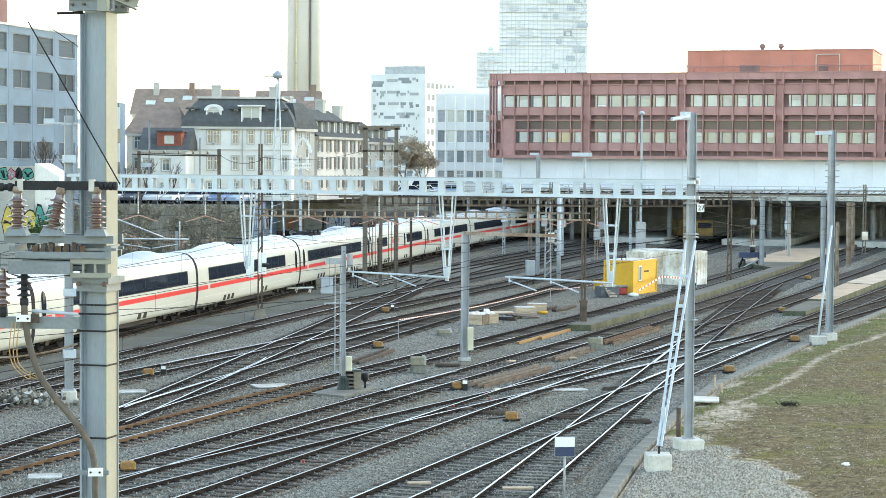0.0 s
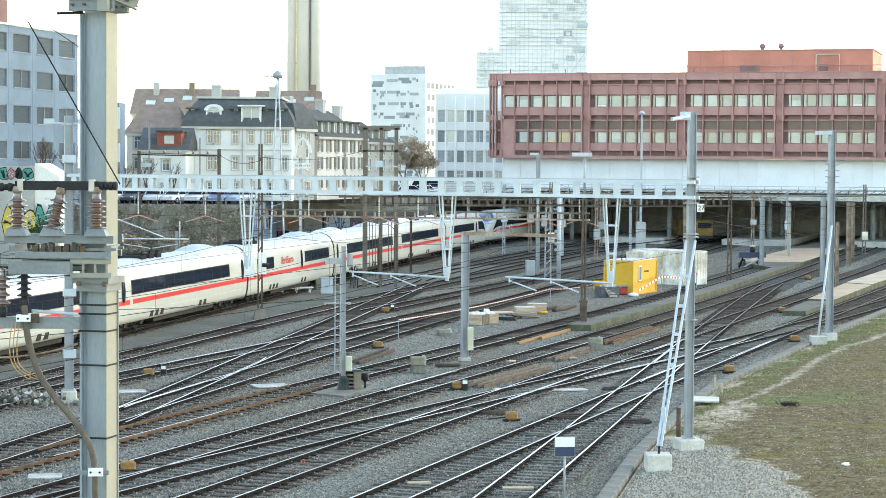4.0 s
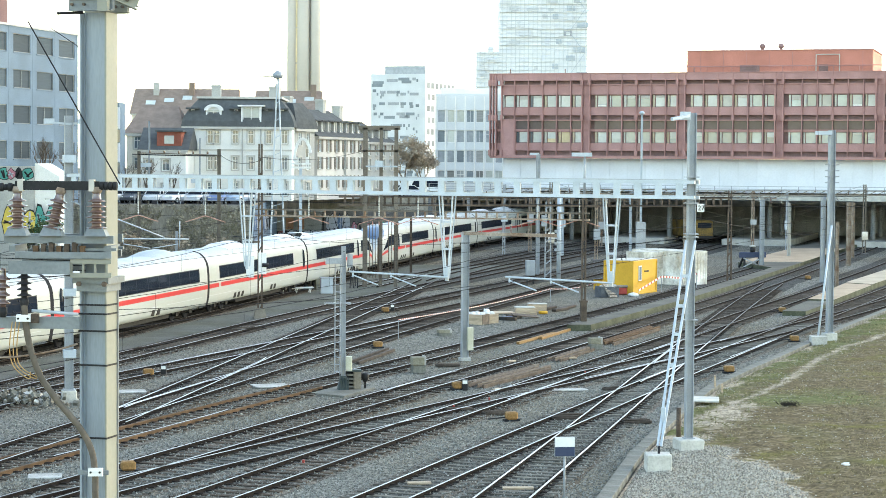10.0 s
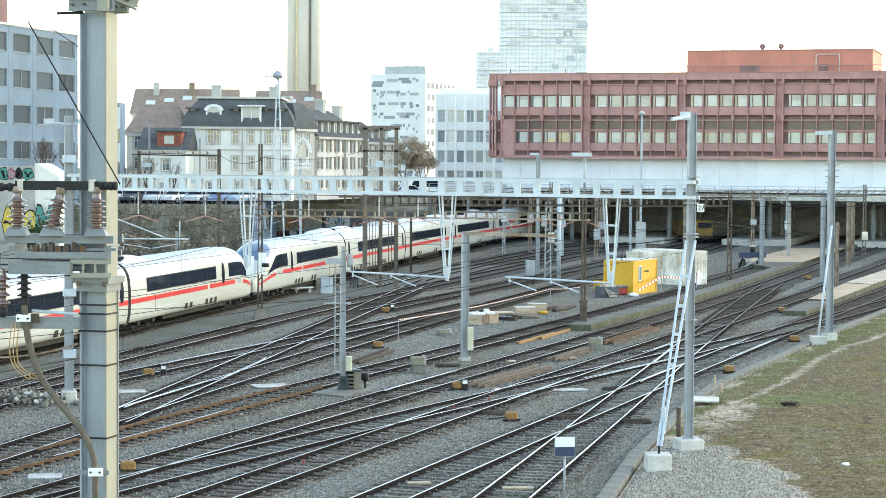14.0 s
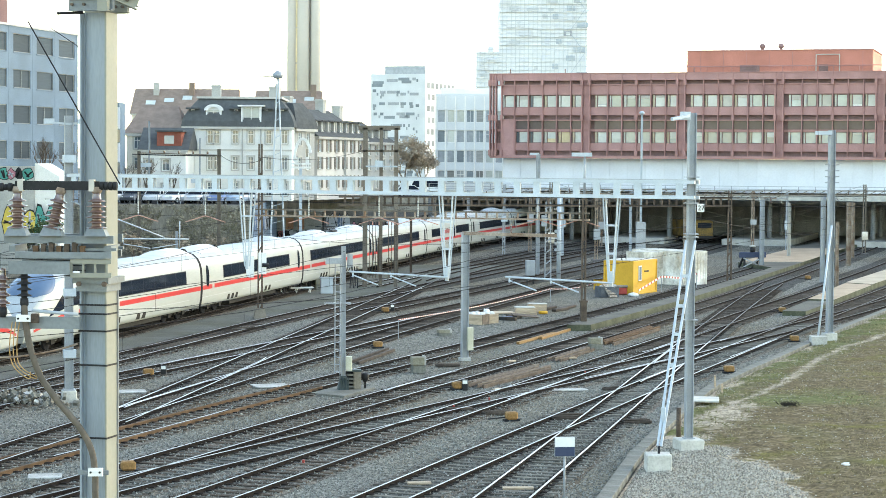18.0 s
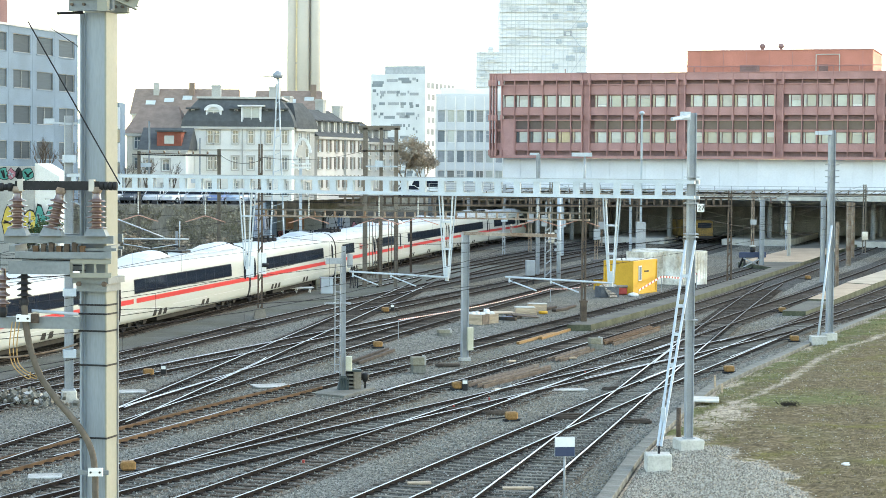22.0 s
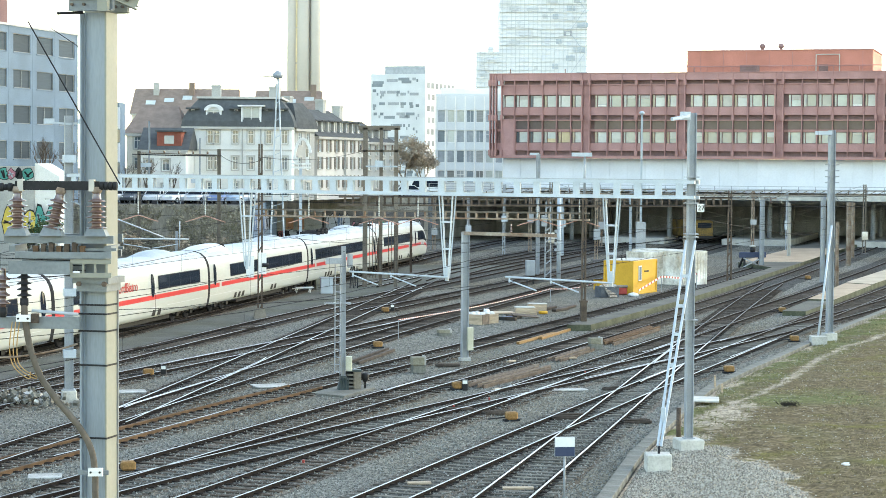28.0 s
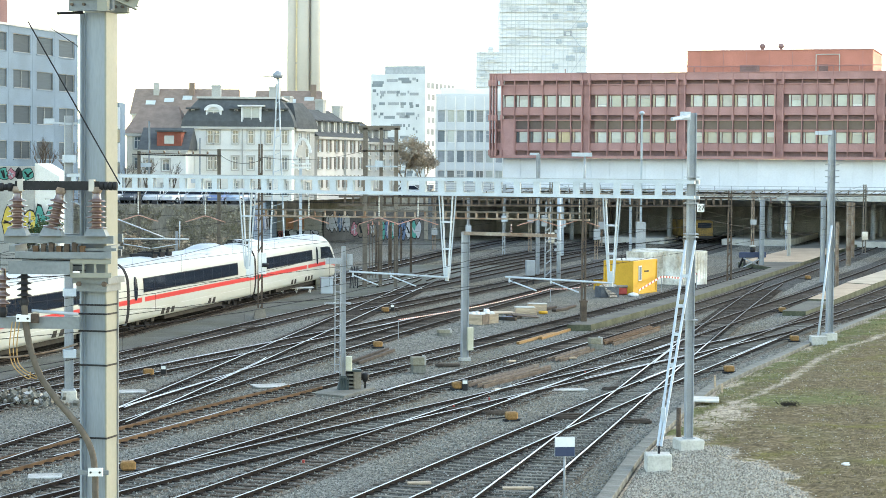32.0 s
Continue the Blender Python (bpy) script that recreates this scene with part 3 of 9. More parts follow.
def fill_window(parent, u0, u1, z0, z1, glass, y=0.16, frame=FRAME_WHITE, bars=1, cross=0, fw=0.07):
    """A window in its opening: a frame with its bars, and the pane behind."""
    bm = bmesh.new()
    box(bm, u0, u0 + fw, y - 0.04, y + 0.04, z0, z1)
    box(bm, u1 - fw, u1, y - 0.04, y + 0.04, z0, z1)
    box(bm, u0 + fw, u1 - fw, y - 0.04, y + 0.04, z0, z0 + fw)
    box(bm, u0 + fw, u1 - fw, y - 0.04, y + 0.04, z1 - fw, z1)
    w = part("window", bm, frame, parent)
    for b in range(bars):
        c = u0 + (u1 - u0) * (b + 1) / (bars + 1)
        bm = bmesh.new()
        box(bm, c - fw * 0.4, c + fw * 0.4, y - 0.035, y + 0.035, z0 + fw, z1 - fw)
        if cross:
            d = z0 + (z1 - z0) * 0.68
            box(bm, u0 + fw, u1 - fw, y - 0.03, y + 0.03, d - fw * 0.4, d + fw * 0.4)
        part("glazing_bar", bm, frame, w)
    bm = bmesh.new()
    box(bm, u0 + 0.02, u1 - 0.02, y + 0.05, y + 0.07, z0 + 0.02, z1 - 0.02)
    part("pane", bm, glass, w)
    return w


RNG = random.Random(5)


# the long red-brown office block over the tracks
BLOCK = along((5.84, 250), (52.5, 235.5))


def red_office():
    t = thing("office_block", "long red-brown steel-clad office block over the railway", "building", BLOCK)
    L, dep, bay, z_top = 84.0, 26.0, 11.95, 20.66
    # Core wall behind the fins, darkened in colour for the recess shade.
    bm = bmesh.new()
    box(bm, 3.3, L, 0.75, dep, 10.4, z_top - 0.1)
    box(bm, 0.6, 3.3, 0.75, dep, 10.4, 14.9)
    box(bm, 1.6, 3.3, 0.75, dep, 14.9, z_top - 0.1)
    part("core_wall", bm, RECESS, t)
    # fascia, spandrels and ledges, bay by bay
    for k in range(7):
        a, b = max(0.0, 0.39 + bay * k), 0.39 + bay * (k + 1) - 0.004
        for z0, z1, y0, name, mm in ((10.14, 10.5, -0.05, "bottom_girder", RED_FIN), (11.1, 12.05, 0.22, "spandrel_panel", RED_PANEL), (13.48, 13.76, 0.28, "transom", RED_FIN), (14.82, 14.96, 0.05, "ledge", RED_FIN),
                                     (15.5, 16.5, 0.22, "spandrel_panel", RED_PANEL), (18.06, 19.2, 0.22, "spandrel_panel", RED_PANEL), (19.2, 19.34, 0.05, "ledge", RED_FIN), (19.82, z_top, 0.0, "fascia", RED_PANEL)):
            bm = bmesh.new()
            if k == 0:
                a = 0.0 if z0 > 19 or z0 < 14 else 1.55
            box(bm, a, b, y0, 0.8, z0, z1)
            part(name, bm, mm, t)
    bm = bmesh.new()
    box(bm, -0.12, L, -0.1, 0.8, z_top, z_top + 0.1)
    part("parapet_coping", bm, RED_FIN, t)
    bm = bmesh.new()
    box(bm, 1.5, 3.3, 0.08, 0.9, 10.5, 15.0)
    part("blank_panel", bm, RED_PANEL, t)
    for k in range(8):
        u = 0.39 + bay * k
        for c in (u - 0.47, u + 0.47) if k else (-0.02, 0.36, 0.74, 1.5):
            bm = bmesh.new()
            box(bm, c - 0.07, c + 0.07, -0.16, 0.5, 10.3, z_top - 0.02)
            col = part("column", bm, RED_FIN, t)
            for z in (10.8, 15.2, 19.55):
                bm = bmesh.new()
                box(bm, c - 0.17, c + 0.17, -0.3, 0.3, z - 0.36, z + 0.34)
                box(bm, c - 0.11, c + 0.11, -0.34, -0.3, z - 0.2, z + 0.2)
                part("bracket", bm, RED_FIN, col)
        if k:
            bm = bmesh.new()
            box(bm, u - 0.36, u + 0.36, 0.3, 0.6, 10.5, z_top - 0.1)
            part("column_panel", bm, RED_PANEL, t)
        if k == 7:
            continue
        n0, mod = u + 0.98, 1.82
        for i in range(7):
            x = n0 + i * mod - 0.06
            if i and i < 6:
                bm = bmesh.new()
                box(bm, x - 0.05, x + 0.05, -0.05, 0.4, 10.5, z_top - 0.02)
                fin = part("fin", bm, RED_FIN, t)
                if i == 3:
                    for z in (10.8, 15.2, 19.55):
                        bm = bmesh.new()
                        box(bm, x - 0.17, x + 0.17, -0.24, 0.3, z - 0.34, z + 0.3)
                        part("bracket", bm, RED_FIN, fin)
            if i == 6:
                continue
            door = k == 4 and i == 0
            for z0, z1, low in ((16.52, 18.0, False), (12.07, 13.48, True)):
                if k == 0 and i == 0 and low:
                    continue
                a, b = x + 0.2, x + mod - 0.12
                q = a + RNG.uniform(0.22, 0.34)
                r = RNG.random()
                if low:
                    glass = GLASS_WARM if k == 0 and i in (3, 4) else GLASS_PALE if (k == 0 or (k == 1 and i in (0, 1))) else GLASS_GREEN
                else:
                    glass = GLASS_PALE if k == 0 or r < 0.22 else GLASS_BLUE if r < 0.75 else GLASS_GREEN
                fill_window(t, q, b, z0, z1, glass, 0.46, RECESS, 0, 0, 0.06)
                bm = bmesh.new()
                box(bm, a, q - 0.04, 0.5, 0.55, z0 + 0.03, z1 - 0.03)
                part("side_pane", bm, GLASS if r < 0.7 else GLASS_PALE, t)
                if RNG.random() < 0.35:
                    bm = bmesh.new()
                    h = RNG.uniform(0.2, 0.9)
                    box(bm, q + 0.08, b - 0.08, 0.44, 0.47, z1 - h, z1 - 0.07)
                    part("blind", bm, GLASS_PALE if RNG.random() < 0.6 else STONE_TRIM, t)
                if RNG.random() < 0.12:
                    bm = bmesh.new()
                    box(bm, q + 0.08, b - 0.1, 0.44, 0.47, z0 + 0.08, z0 + 0.24)
                    part("window_ledge_board", bm, FRAME_WHITE, t)
            if not (k == 0 and i == 0):
                bm = bmesh.new()
                box(bm, x + 0.12, x + mod - 0.1, 0.46, 0.52, 13.78, 14.8)
                part("smoked_pane", bm, SMOKED, t, "dark smoked upper pane")
    # roof storey
    bm = bmesh.new()
    box(bm, 24.45, 47.0, 3.0, 16.0, z_top - 0.1, 23.5)
    roof = part("roof_storey", bm, RED_BRIGHT, t, "brighter red sheet-metal roof storey")
    for i in range(8):
        bm = bmesh.new()
        x = 24.45 + 22.5 * (i + 0.6) / 8
        box(bm, x - 0.02, x + 0.02, 2.97, 3.02, 20.9, 23.3)
        part("seam", bm, RED_PANEL, roof)
    bm = bmesh.new()
    box(bm, 24.35, 47.1, 2.9, 16.1, 23.46, 23.58)
    part("coping", bm, RED_PANEL, roof)
    for x, w, z, h, mm in ((31.0, 2.4, 20.9, 0.8, RECESS), (40.6, 1.1, 20.8, 0.9, RECESS)):
        bm = bmesh.new()
        box(bm, x, x + w, 2.94, 3.05, z, z + h)
        part("hatch", bm, mm, roof)
    bm = bmesh.new()
    for x in (40.3, 43.1):
        rod(bm, (x, 2.6, z_top), (x, 2.6, 22.9), 0.06, 6)
    rod(bm, (40.3, 2.6, 22.9), (43.1, 2.6, 22.9), 0.06, 6)
    part("ladder_frame", bm, CONC_PALE, roof, "pale ladder frame")
    bm = bmesh.new()
    rod(bm, (24.0, 2.2, 21.55), (48.6, 2.2, 21.55), 0.05, 6)
    for i in range(9):
        rod(bm, (24.0 + i * 3.07, 2.2, z_top), (24.0 + i * 3.07, 2.2, 21.55), 0.03, 6)
    part("roof_rail", bm, RED_PANEL, t)
    for x in (33.3, 35.6):
        bm = bmesh.new()
        lathe(bm, [(0.2, 23.5), (0.2, 23.9), (0.36, 24.0), (0.38, 24.2), (0.2, 24.5)], 10, (x, 6, 0))
        part("roof_vent", bm, RECESS, t)
    for x in (2.2, 9.3, 25.6):
        bm = bmesh.new()
        rod(bm, (x, 1.5, z_top), (x, 1.5, 21.35), 0.06, 6)
        part("roof_post", bm, RECESS, t)
    # white wall storey under the block
    w = thing("plinth_wall", "pale blue-white sheet-clad wall under the office block", "wall", BLOCK, kind="structure")
    for i in range(36):
        bm = bmesh.new()
        x = 1.3 + i * 2.3
        box(bm, x, x + 2.285, 1.6, 1.9, 6.4, 10.14)
        part("panel", bm, WHITE_SHEET, w)
    bm = bmesh.new()
    box(bm, 1.3, 84, 1.72, 25, 6.1, 10.13)
    part("backing", bm, WHITE_SHEET, w)


# Blue-grey sky reflection is put into this glass colour.
GLASS_BLUE = glass_mat("painted_sky_glass", (0.33, 0.385, 0.41), 0.08, 0.5, 0.25)
SMOKED = glass_mat("smoked_window_glass", (0.12, 0.095, 0.095), 0.15, 0.2, 0.12)
red_office()


HALL_CONC = mat("blue_grey_hall_concrete", (0.25, 0.27, 0.285), 0.9, 0.0, 0.3, 0.5, 8, 0.2)


# road bridge in front of the block, and the dark hall below it
def bridge():
    t = thing("road_bridge", "concrete road bridge with dark railing over the tracks", "bridge", along((-1.8, 248.2), (50.9, 231.8)), kind="structure")
    bm = bmesh.new()
    box(bm, 0, 100, 0.0, 31, 5.35, 5.8)
    part("deck", bm, CONCRETE, t)
    bm = bmesh.new()
    box(bm, 0, 100, -0.25, 0.2, 5.25, 5.95)
    part("edge_beam", bm, CONC_PALE, t, "pale concrete edge beam")
    bm = bmesh.new()
    for z in (6.25, 6.55, 6.9):
        rod(bm, (0, 0, z), (100, 0, z), 0.03, 5)
    part("handrail", bm, GALV, t)
    for i in range(50):
        bm = bmesh.new()
        box(bm, i * 2 - 0.04, i * 2 + 0.04, -0.04, 0.04, 5.9, 6.92)
        part("railing_post", bm, GALV, t)
    for i in range(3):
        bm = bmesh.new()
        box(bm, 0, 100, 6 + i * 11, 6.8 + i * 11, 4.75, 5.4)
        part("cross_girder", bm, HALL_CONC, t)
    for i in range(7):
        for j in range(3):
            bm = bmesh.new()
            x, y = 17 + i * 12.4, 6 + j * 11
            rod(bm, (x, y, -0.2), (x, y, 5.3), 0.3, 10)
            part("pier", bm, HALL_CONC, t)
    bm = bmesh.new()
    box(bm, -2.2, 0.4, -0.3, 31, -0.3, 5.36)
    part("abutment", bm, HALL_CONC, t, "blue-grey concrete abutment wall")
    bm = bmesh.new()
    # Added closing wall; the hidden gap above it lets daylight into the hall.
    box(bm, 0, 140, 30, 31, -0.3, 4.75)
    part("low_closing_wall", bm, HALL_CONC, t)
    for i in range(4):
        bm = bmesh.new()
        box(bm, 22 + i * 15, 30 + i * 15, -0.5, 29, -0.2, 0.55)
        part("platform", bm, CONCRETE, t)


bridge()


def gable_roof(bm, x0, x1, y0, y1, z0, z1, over=0.4, hip=0.0):
    """A roof whose ridge runs along x."""
    ym = (y0 + y1) / 2
    a = [bm.verts.new(p) for p in ((x0 - over, y0 - over, z0), (x1 + over, y0 - over, z0), (x1 + over, y1 + over, z0), (x0 - over, y1 + over, z0))]
    r = [bm.verts.new(p) for p in ((x0 - over + hip, ym, z1), (x1 + over - hip, ym, z1))]
    bm.faces.new((a[0], a[1], r[1], r[0])), bm.faces.new((a[2], a[3], r[0], r[1]))
    bm.faces.new((a[1], a[2], r[1])), bm.faces.new((a[3], a[0], r[0])), bm.faces.new(a[::-1])


def house(name, label, m, w, d, z0, ze, rows, cols, wall, roof, ridge, win_w=0.75, win_h=1.5, shutters=False, hip=0.0, frame=FRAME_WHITE, glass=GLASS, trim=STONE_TRIM):
    """A house whose front is 0 to w along x: walls with openings, windows, cornice and roof."""
    t = thing(name, label, "house", m)
    spans = [(c - win_w / 2, c + win_w / 2) for c in cols]
    us = breaks(0, w, spans)
    zs = breaks(z0, ze, [(z - win_h / 2, z + win_h / 2) for z in sorted(rows)])
    bm = bmesh.new()
    holed(bm, us, zs, lambda i, j: i % 2 == 1 and j % 2 == 1)
    box(bm, 0, w, 0.3, d, z0, ze)
    part("wall", bm, wall, t)
    for z in rows:
        for a, b in spans:
            win = fill_window(t, a, b, z - win_h / 2, z + win_h / 2, glass, 0.14, frame, 1, 1)
            bm = bmesh.new()
            box(bm, a - 0.1, b + 0.1, -0.12, 0.1, z - win_h / 2 - 0.12, z - win_h / 2)
            part("sill", bm, trim, win)
            if shutters:
                for s in (a - 0.42, b + 0.02):
                    bm = bmesh.new()
                    box(bm, s, s + 0.4, -0.06, -0.01, z - win_h / 2, z + win_h / 2)
                    part("shutter", bm, SHUTTER, win)
            else:
                bm = bmesh.new()
                for s in (a - 0.14, b + 0.02):
                    box(bm, s, s + 0.12, -0.04, 0.05, z - win_h / 2, z + win_h / 2)
                box(bm, a - 0.16, b + 0.16, -0.06, 0.05, z + win_h / 2, z + win_h / 2 + 0.16)
                part("surround", bm, trim, win)
    bm = bmesh.new()
    box(bm, -0.25, w + 0.25, -0.3, 0.0, ze - 0.28, ze)
    part("cornice", bm, trim, t)
    if roof:
        bm = bmesh.new()
        gable_roof(bm, 0, w, 0, d, ze + 0.004, ridge, 0.35, hip)
        part("roof", bm, roof, t)
    return t


def mansard(t, w, d, ze, zt, inset, roof):
    bm = bmesh.new()
    lo = [(-0.3, -0.3), (w + 0.3, -0.3), (w + 0.3, d), (-0.3, d)]
    hi = [(inset, inset), (w - inset, inset), (w - inset, d - inset), (inset, d - inset)]
    rows = []
    for k in range(6):
        u = k / 5
        g = u ** 1.7
        rows.append([bm.verts.new((a[0] + (b[0] - a[0]) * g, a[1] + (b[1] - a[1]) * g, ze + 0.005 + (zt - ze) * u)) for a, b in zip(lo, hi)])
    for a, b in zip(rows, rows[1:]):
        for i in range(4):
            bm.faces.new((a[i], a[(i + 1) % 4], b[(i + 1) % 4], b[i]))
    bm.faces.new(rows[-1]), bm.faces.new(rows[0][::-1])
    return part("roof", bm, roof, t)


def dormer(parent, x, z, w, h, y0, y1, arched, wall, roof):
    bm = bmesh.new()
    box(bm, x - w / 2, x - w / 2 + 0.16, y0, y1, z, z + h)
    box(bm, x + w / 2 - 0.16, x + w / 2, y0, y1, z, z + h)
    box(bm, x - w / 2, x + w / 2, y0, y1, z, z + 0.15)
    box(bm, x - w / 2 + 0.16, x + w / 2 - 0.16, y0 + 0.25, y1, z + 0.15, z + h)
    d = part("dormer", bm, wall, parent)
    bm = bmesh.new()
    if arched:
        n = 10
        for i in range(n):
            a, b = math.pi * i / n, math.pi * (i + 1) / n
            r0, r1 = w / 2, w / 2 + 0.2
            vs = []
            for yy in (y0 - 0.1, y1):
                for r, q in ((r0 - 0.25, a), (r1, a), (r1, b), (r0 - 0.25, b)):
                    vs.append(bm.verts.new((x + r * math.cos(q), yy, z + h - 0.15 + 0.65 * r * math.sin(q))))
            for f in ((0, 1, 2, 3), (7, 6, 5, 4), (1, 5, 6, 2), (0, 3, 7, 4)):
                bm.faces.new([vs[k] for k in f])
        box(bm, x - w / 2, x + w / 2, y0 + 0.2, y1, z + h - 0.15, z + h + 0.25)
    else:
        box(bm, x - w / 2 - 0.35, x + w / 2 + 0.35, y0 - 0.3, y1, z + h, z + h + 0.16)
    part("dormer_roof", bm, roof, d)
    fill_window(d, x - w / 2 + 0.18, x + w / 2 - 0.18, z + 0.16, z + h - 0.02, GLASS_PALE, y0 + 0.12)


def old_town():
    # white corner house with slate mansard
    m = pose(-28.2, 215, 0, 0, 0, 0)
    cols = [0.65, 2.85, 3.55, 5.55, 7.25, 9.2, 10.9]
    t = house("apartment_house", "white rendered apartment house with dark slate mansard roof", m, 11.7, 13, 5.2, 13.2, [6.45, 9.25, 12.1], cols, RENDER_WHITE, None, 0, 0.66, 1.45)
    r = mansard(t, 11.7, 13, 13.2, 16.3, 1.5, SLATE)
    bm = bmesh.new()
    box(bm, 1.2, 10.5, 1.2, 11.8, 16.28, 16.5)
    part("roof_cap", bm, STONE_TRIM, t, "tan sheet-metal roof cap")
    dormer(t, 3.2, 13.5, 1.7, 1.6, 0.1, 2.0, True, FRAME_WHITE, FRAME_WHITE)
    dormer(t, 7.3, 13.5, 2.2, 1.9, -0.2, 2.0, False, FRAME_WHITE, FRAME_WHITE)
    for x in (0.9, 5.6, 8.9, 10.6):
        dormer(t, x, 13.6, 0.75, 1.5, 0.3, 2.0, False, SLATE, SLATE)
    for x, y in ((2.9, 5), (9.0, 8)):
        bm = bmesh.new()
        box(bm, x - 0.5, x + 0.5, y, y + 0.8, 16.3, 17.9)
        box(bm, x - 0.58, x + 0.58, y - 0.08, y + 0.88, 17.7, 17.85)
        part("chimney", bm, RENDER_GREY, t)
    for x in (0.05, 6.35, 8.35):
        bm = bmesh.new()
        rod(bm, (x, -0.1, 5.3), (x, -0.1, 13.0), 0.07, 6)
        part("downpipe", bm, RENDER_GREY, t)
    bm = bmesh.new()
    box(bm, -0.06, 11.76, -0.08, 0.0, 7.75, 7.95)
    box(bm, -0.06, 11.76, -0.08, 0.0, 10.6, 10.75)
    part("string_course", bm, STONE_TRIM, t)
    # side wing of the corner house, its shade put into the grey wall colour
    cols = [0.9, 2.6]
    t = house("apartment_house", "side wing of an old apartment house, shade in its grey wall", pose(-16.4, 219, 0, 0, 0, 62), 4.0, 9, 5.2, 13.1, [6.45, 9.25, 12.0], cols, RENDER_GREY, None, 0, 0.66, 1.4)
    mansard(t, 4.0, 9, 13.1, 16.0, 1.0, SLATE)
    # long row with shutters, receding along the street
    row = Vector((0.303, 0.953))
    p0 = Vector((-14.3, 224.0))
    q = p0 + row
    cols = [0.9 + 2.65 * i for i in range(6)]
    t = house("row_house", "cream row house with grey shutters and dark dormered roof", along(p0, q), 16.2, 10, 5.15, 12.35, [7.2, 9.35, 11.3], cols, RENDER_ROW, SLATE, 15.7, 0.85, 1.4, True)
    for i in range(8):
        dormer(t, 1.0 + i * 2.0, 12.85, 0.9, 1.25, 0.5, 3, False, RENDER_GREY, SLATE)
    bm = bmesh.new()
    rod(bm, (8.9, -0.1, 5.2), (8.9, -0.1, 12.1), 0.1, 6)
    part("downpipe", bm, RENDER_GREY, t)
    for x in (3.0, 13.6):
        bm = bmesh.new()
        box(bm, x - 0.5, x + 0.5, 4.4, 5.4, 15.0, 17.0)
        box(bm, x - 0.58, x + 0.58, 4.32, 5.48, 16.75, 16.9)
        part("chimney", bm, RENDER_GREY, t)
    p1 = p0 + row * 16.25
    t = house("row_house", "grey-cream row house with brackets and dark roof", along(p1, p1 + row), 10.2, 9, 5.15, 11.95, [7.0, 9.2, 11.0], [1.2 + 2.6 * i for i in range(4)], RENDER_GREY, SLATE, 14.6, 0.85, 1.35)
    for i in range(4):
        dormer(t, 1.3 + i * 2.5, 12.3, 0.9, 1.15, 0.5, 3, False, RENDER_GREY, SLATE)
    bm = bmesh.new()
    box(bm, 1.4, 2.6, 4.0, 5.0, 14.0, 16.4)
    box(bm, 1.3, 2.7, 3.9, 5.1, 16.1, 16.3)
    part("chimney", bm, RENDER_GREY, t)
    # tall brown-roofed houses behind
    for x, w, zr, zl, lab in ((-52.0, 17.0, 21.8, 17.4, "old house with a long brown tiled roof"), (-31.5, 10.5, 21.6, 17.6, "old house with brown tiled roof and pale gable")):
        t = house("town_house", lab, pose(x, 330, 0, 0, 0, 0), w, 12, 3.0, zl, [8.0, 12.0, 15.8], [1.5 + 2.4 * i for i in range(int(w / 2.5))], RENDER_CREAM, TILE, zr, 0.9, 1.6)
        for k in range(2):
            bm = bmesh.new()
            box(bm, 3 + k * 6, 3.9 + k * 6, 4.2, 5.2, zr - 1.2, zr + 1.0)
            part("chimney", bm, TILE if k else RENDER_GREY, t)
        for k in range(3):
            bm = bmesh.new()
            f = 0.35 + 0.1 * k
            q = [bm.verts.new((2.0 + 3 * k + dx, -0.35 + 6.35 * (f + df) - 0.05, zl + (zr - zl) * (f + df) + 0.06)) for dx, df in ((0, 0), (1.6, 0), (1.6, 0.16), (0, 0.16))]
            bm.faces.new(q)
            part("skylight", bm, GLASS_PALE, t)
    # houses by the street corner
    t = house("town_house", "old white house with a brown tiled gable roof", pose(-34.3, 214, 0, 0, 0, 0), 6.0, 10, 5.2, 12.4, [6.5, 9.2, 11.4], [1.2, 3.0, 4.6], RENDER_CREAM, TILE, 15.6, 0.8, 1.3, False, 1.4)
    t = house("town_house", "small white house with dark roof and red brick dormer", pose(-31.8, 208, 0, 0, 0, 0), 4.7, 8, 5.2, 10.6, [6.4, 9.0], [0.8, 2.6], RENDER_WHITE, SLATE, 13.0, 0.8, 1.2)
    bm = bmesh.new()
    box(bm, 1.6, 4.2, 0.4, 4, 11.0, 12.5)
    dm = part("brick_dormer", bm, BRICK, t, "red brick dormer")
    bm = bmesh.new()
    box(bm, 1.45, 4.35, 0.2, 4.1, 12.5, 12.66)
    part("dormer_roof", bm, SLATE, dm)
    bm = bmesh.new()
    box(bm, 2.4, 3.4, 0.34, 0.42, 11.25, 12.1)
    part("dormer_window", bm, GLASS_PALE, dm)


old_town()


FADED = mat("faded_pink_render", (0.2, 0.12, 0.12), 0.85, 0.0, 0.12, 0.4, 8, 0.1)


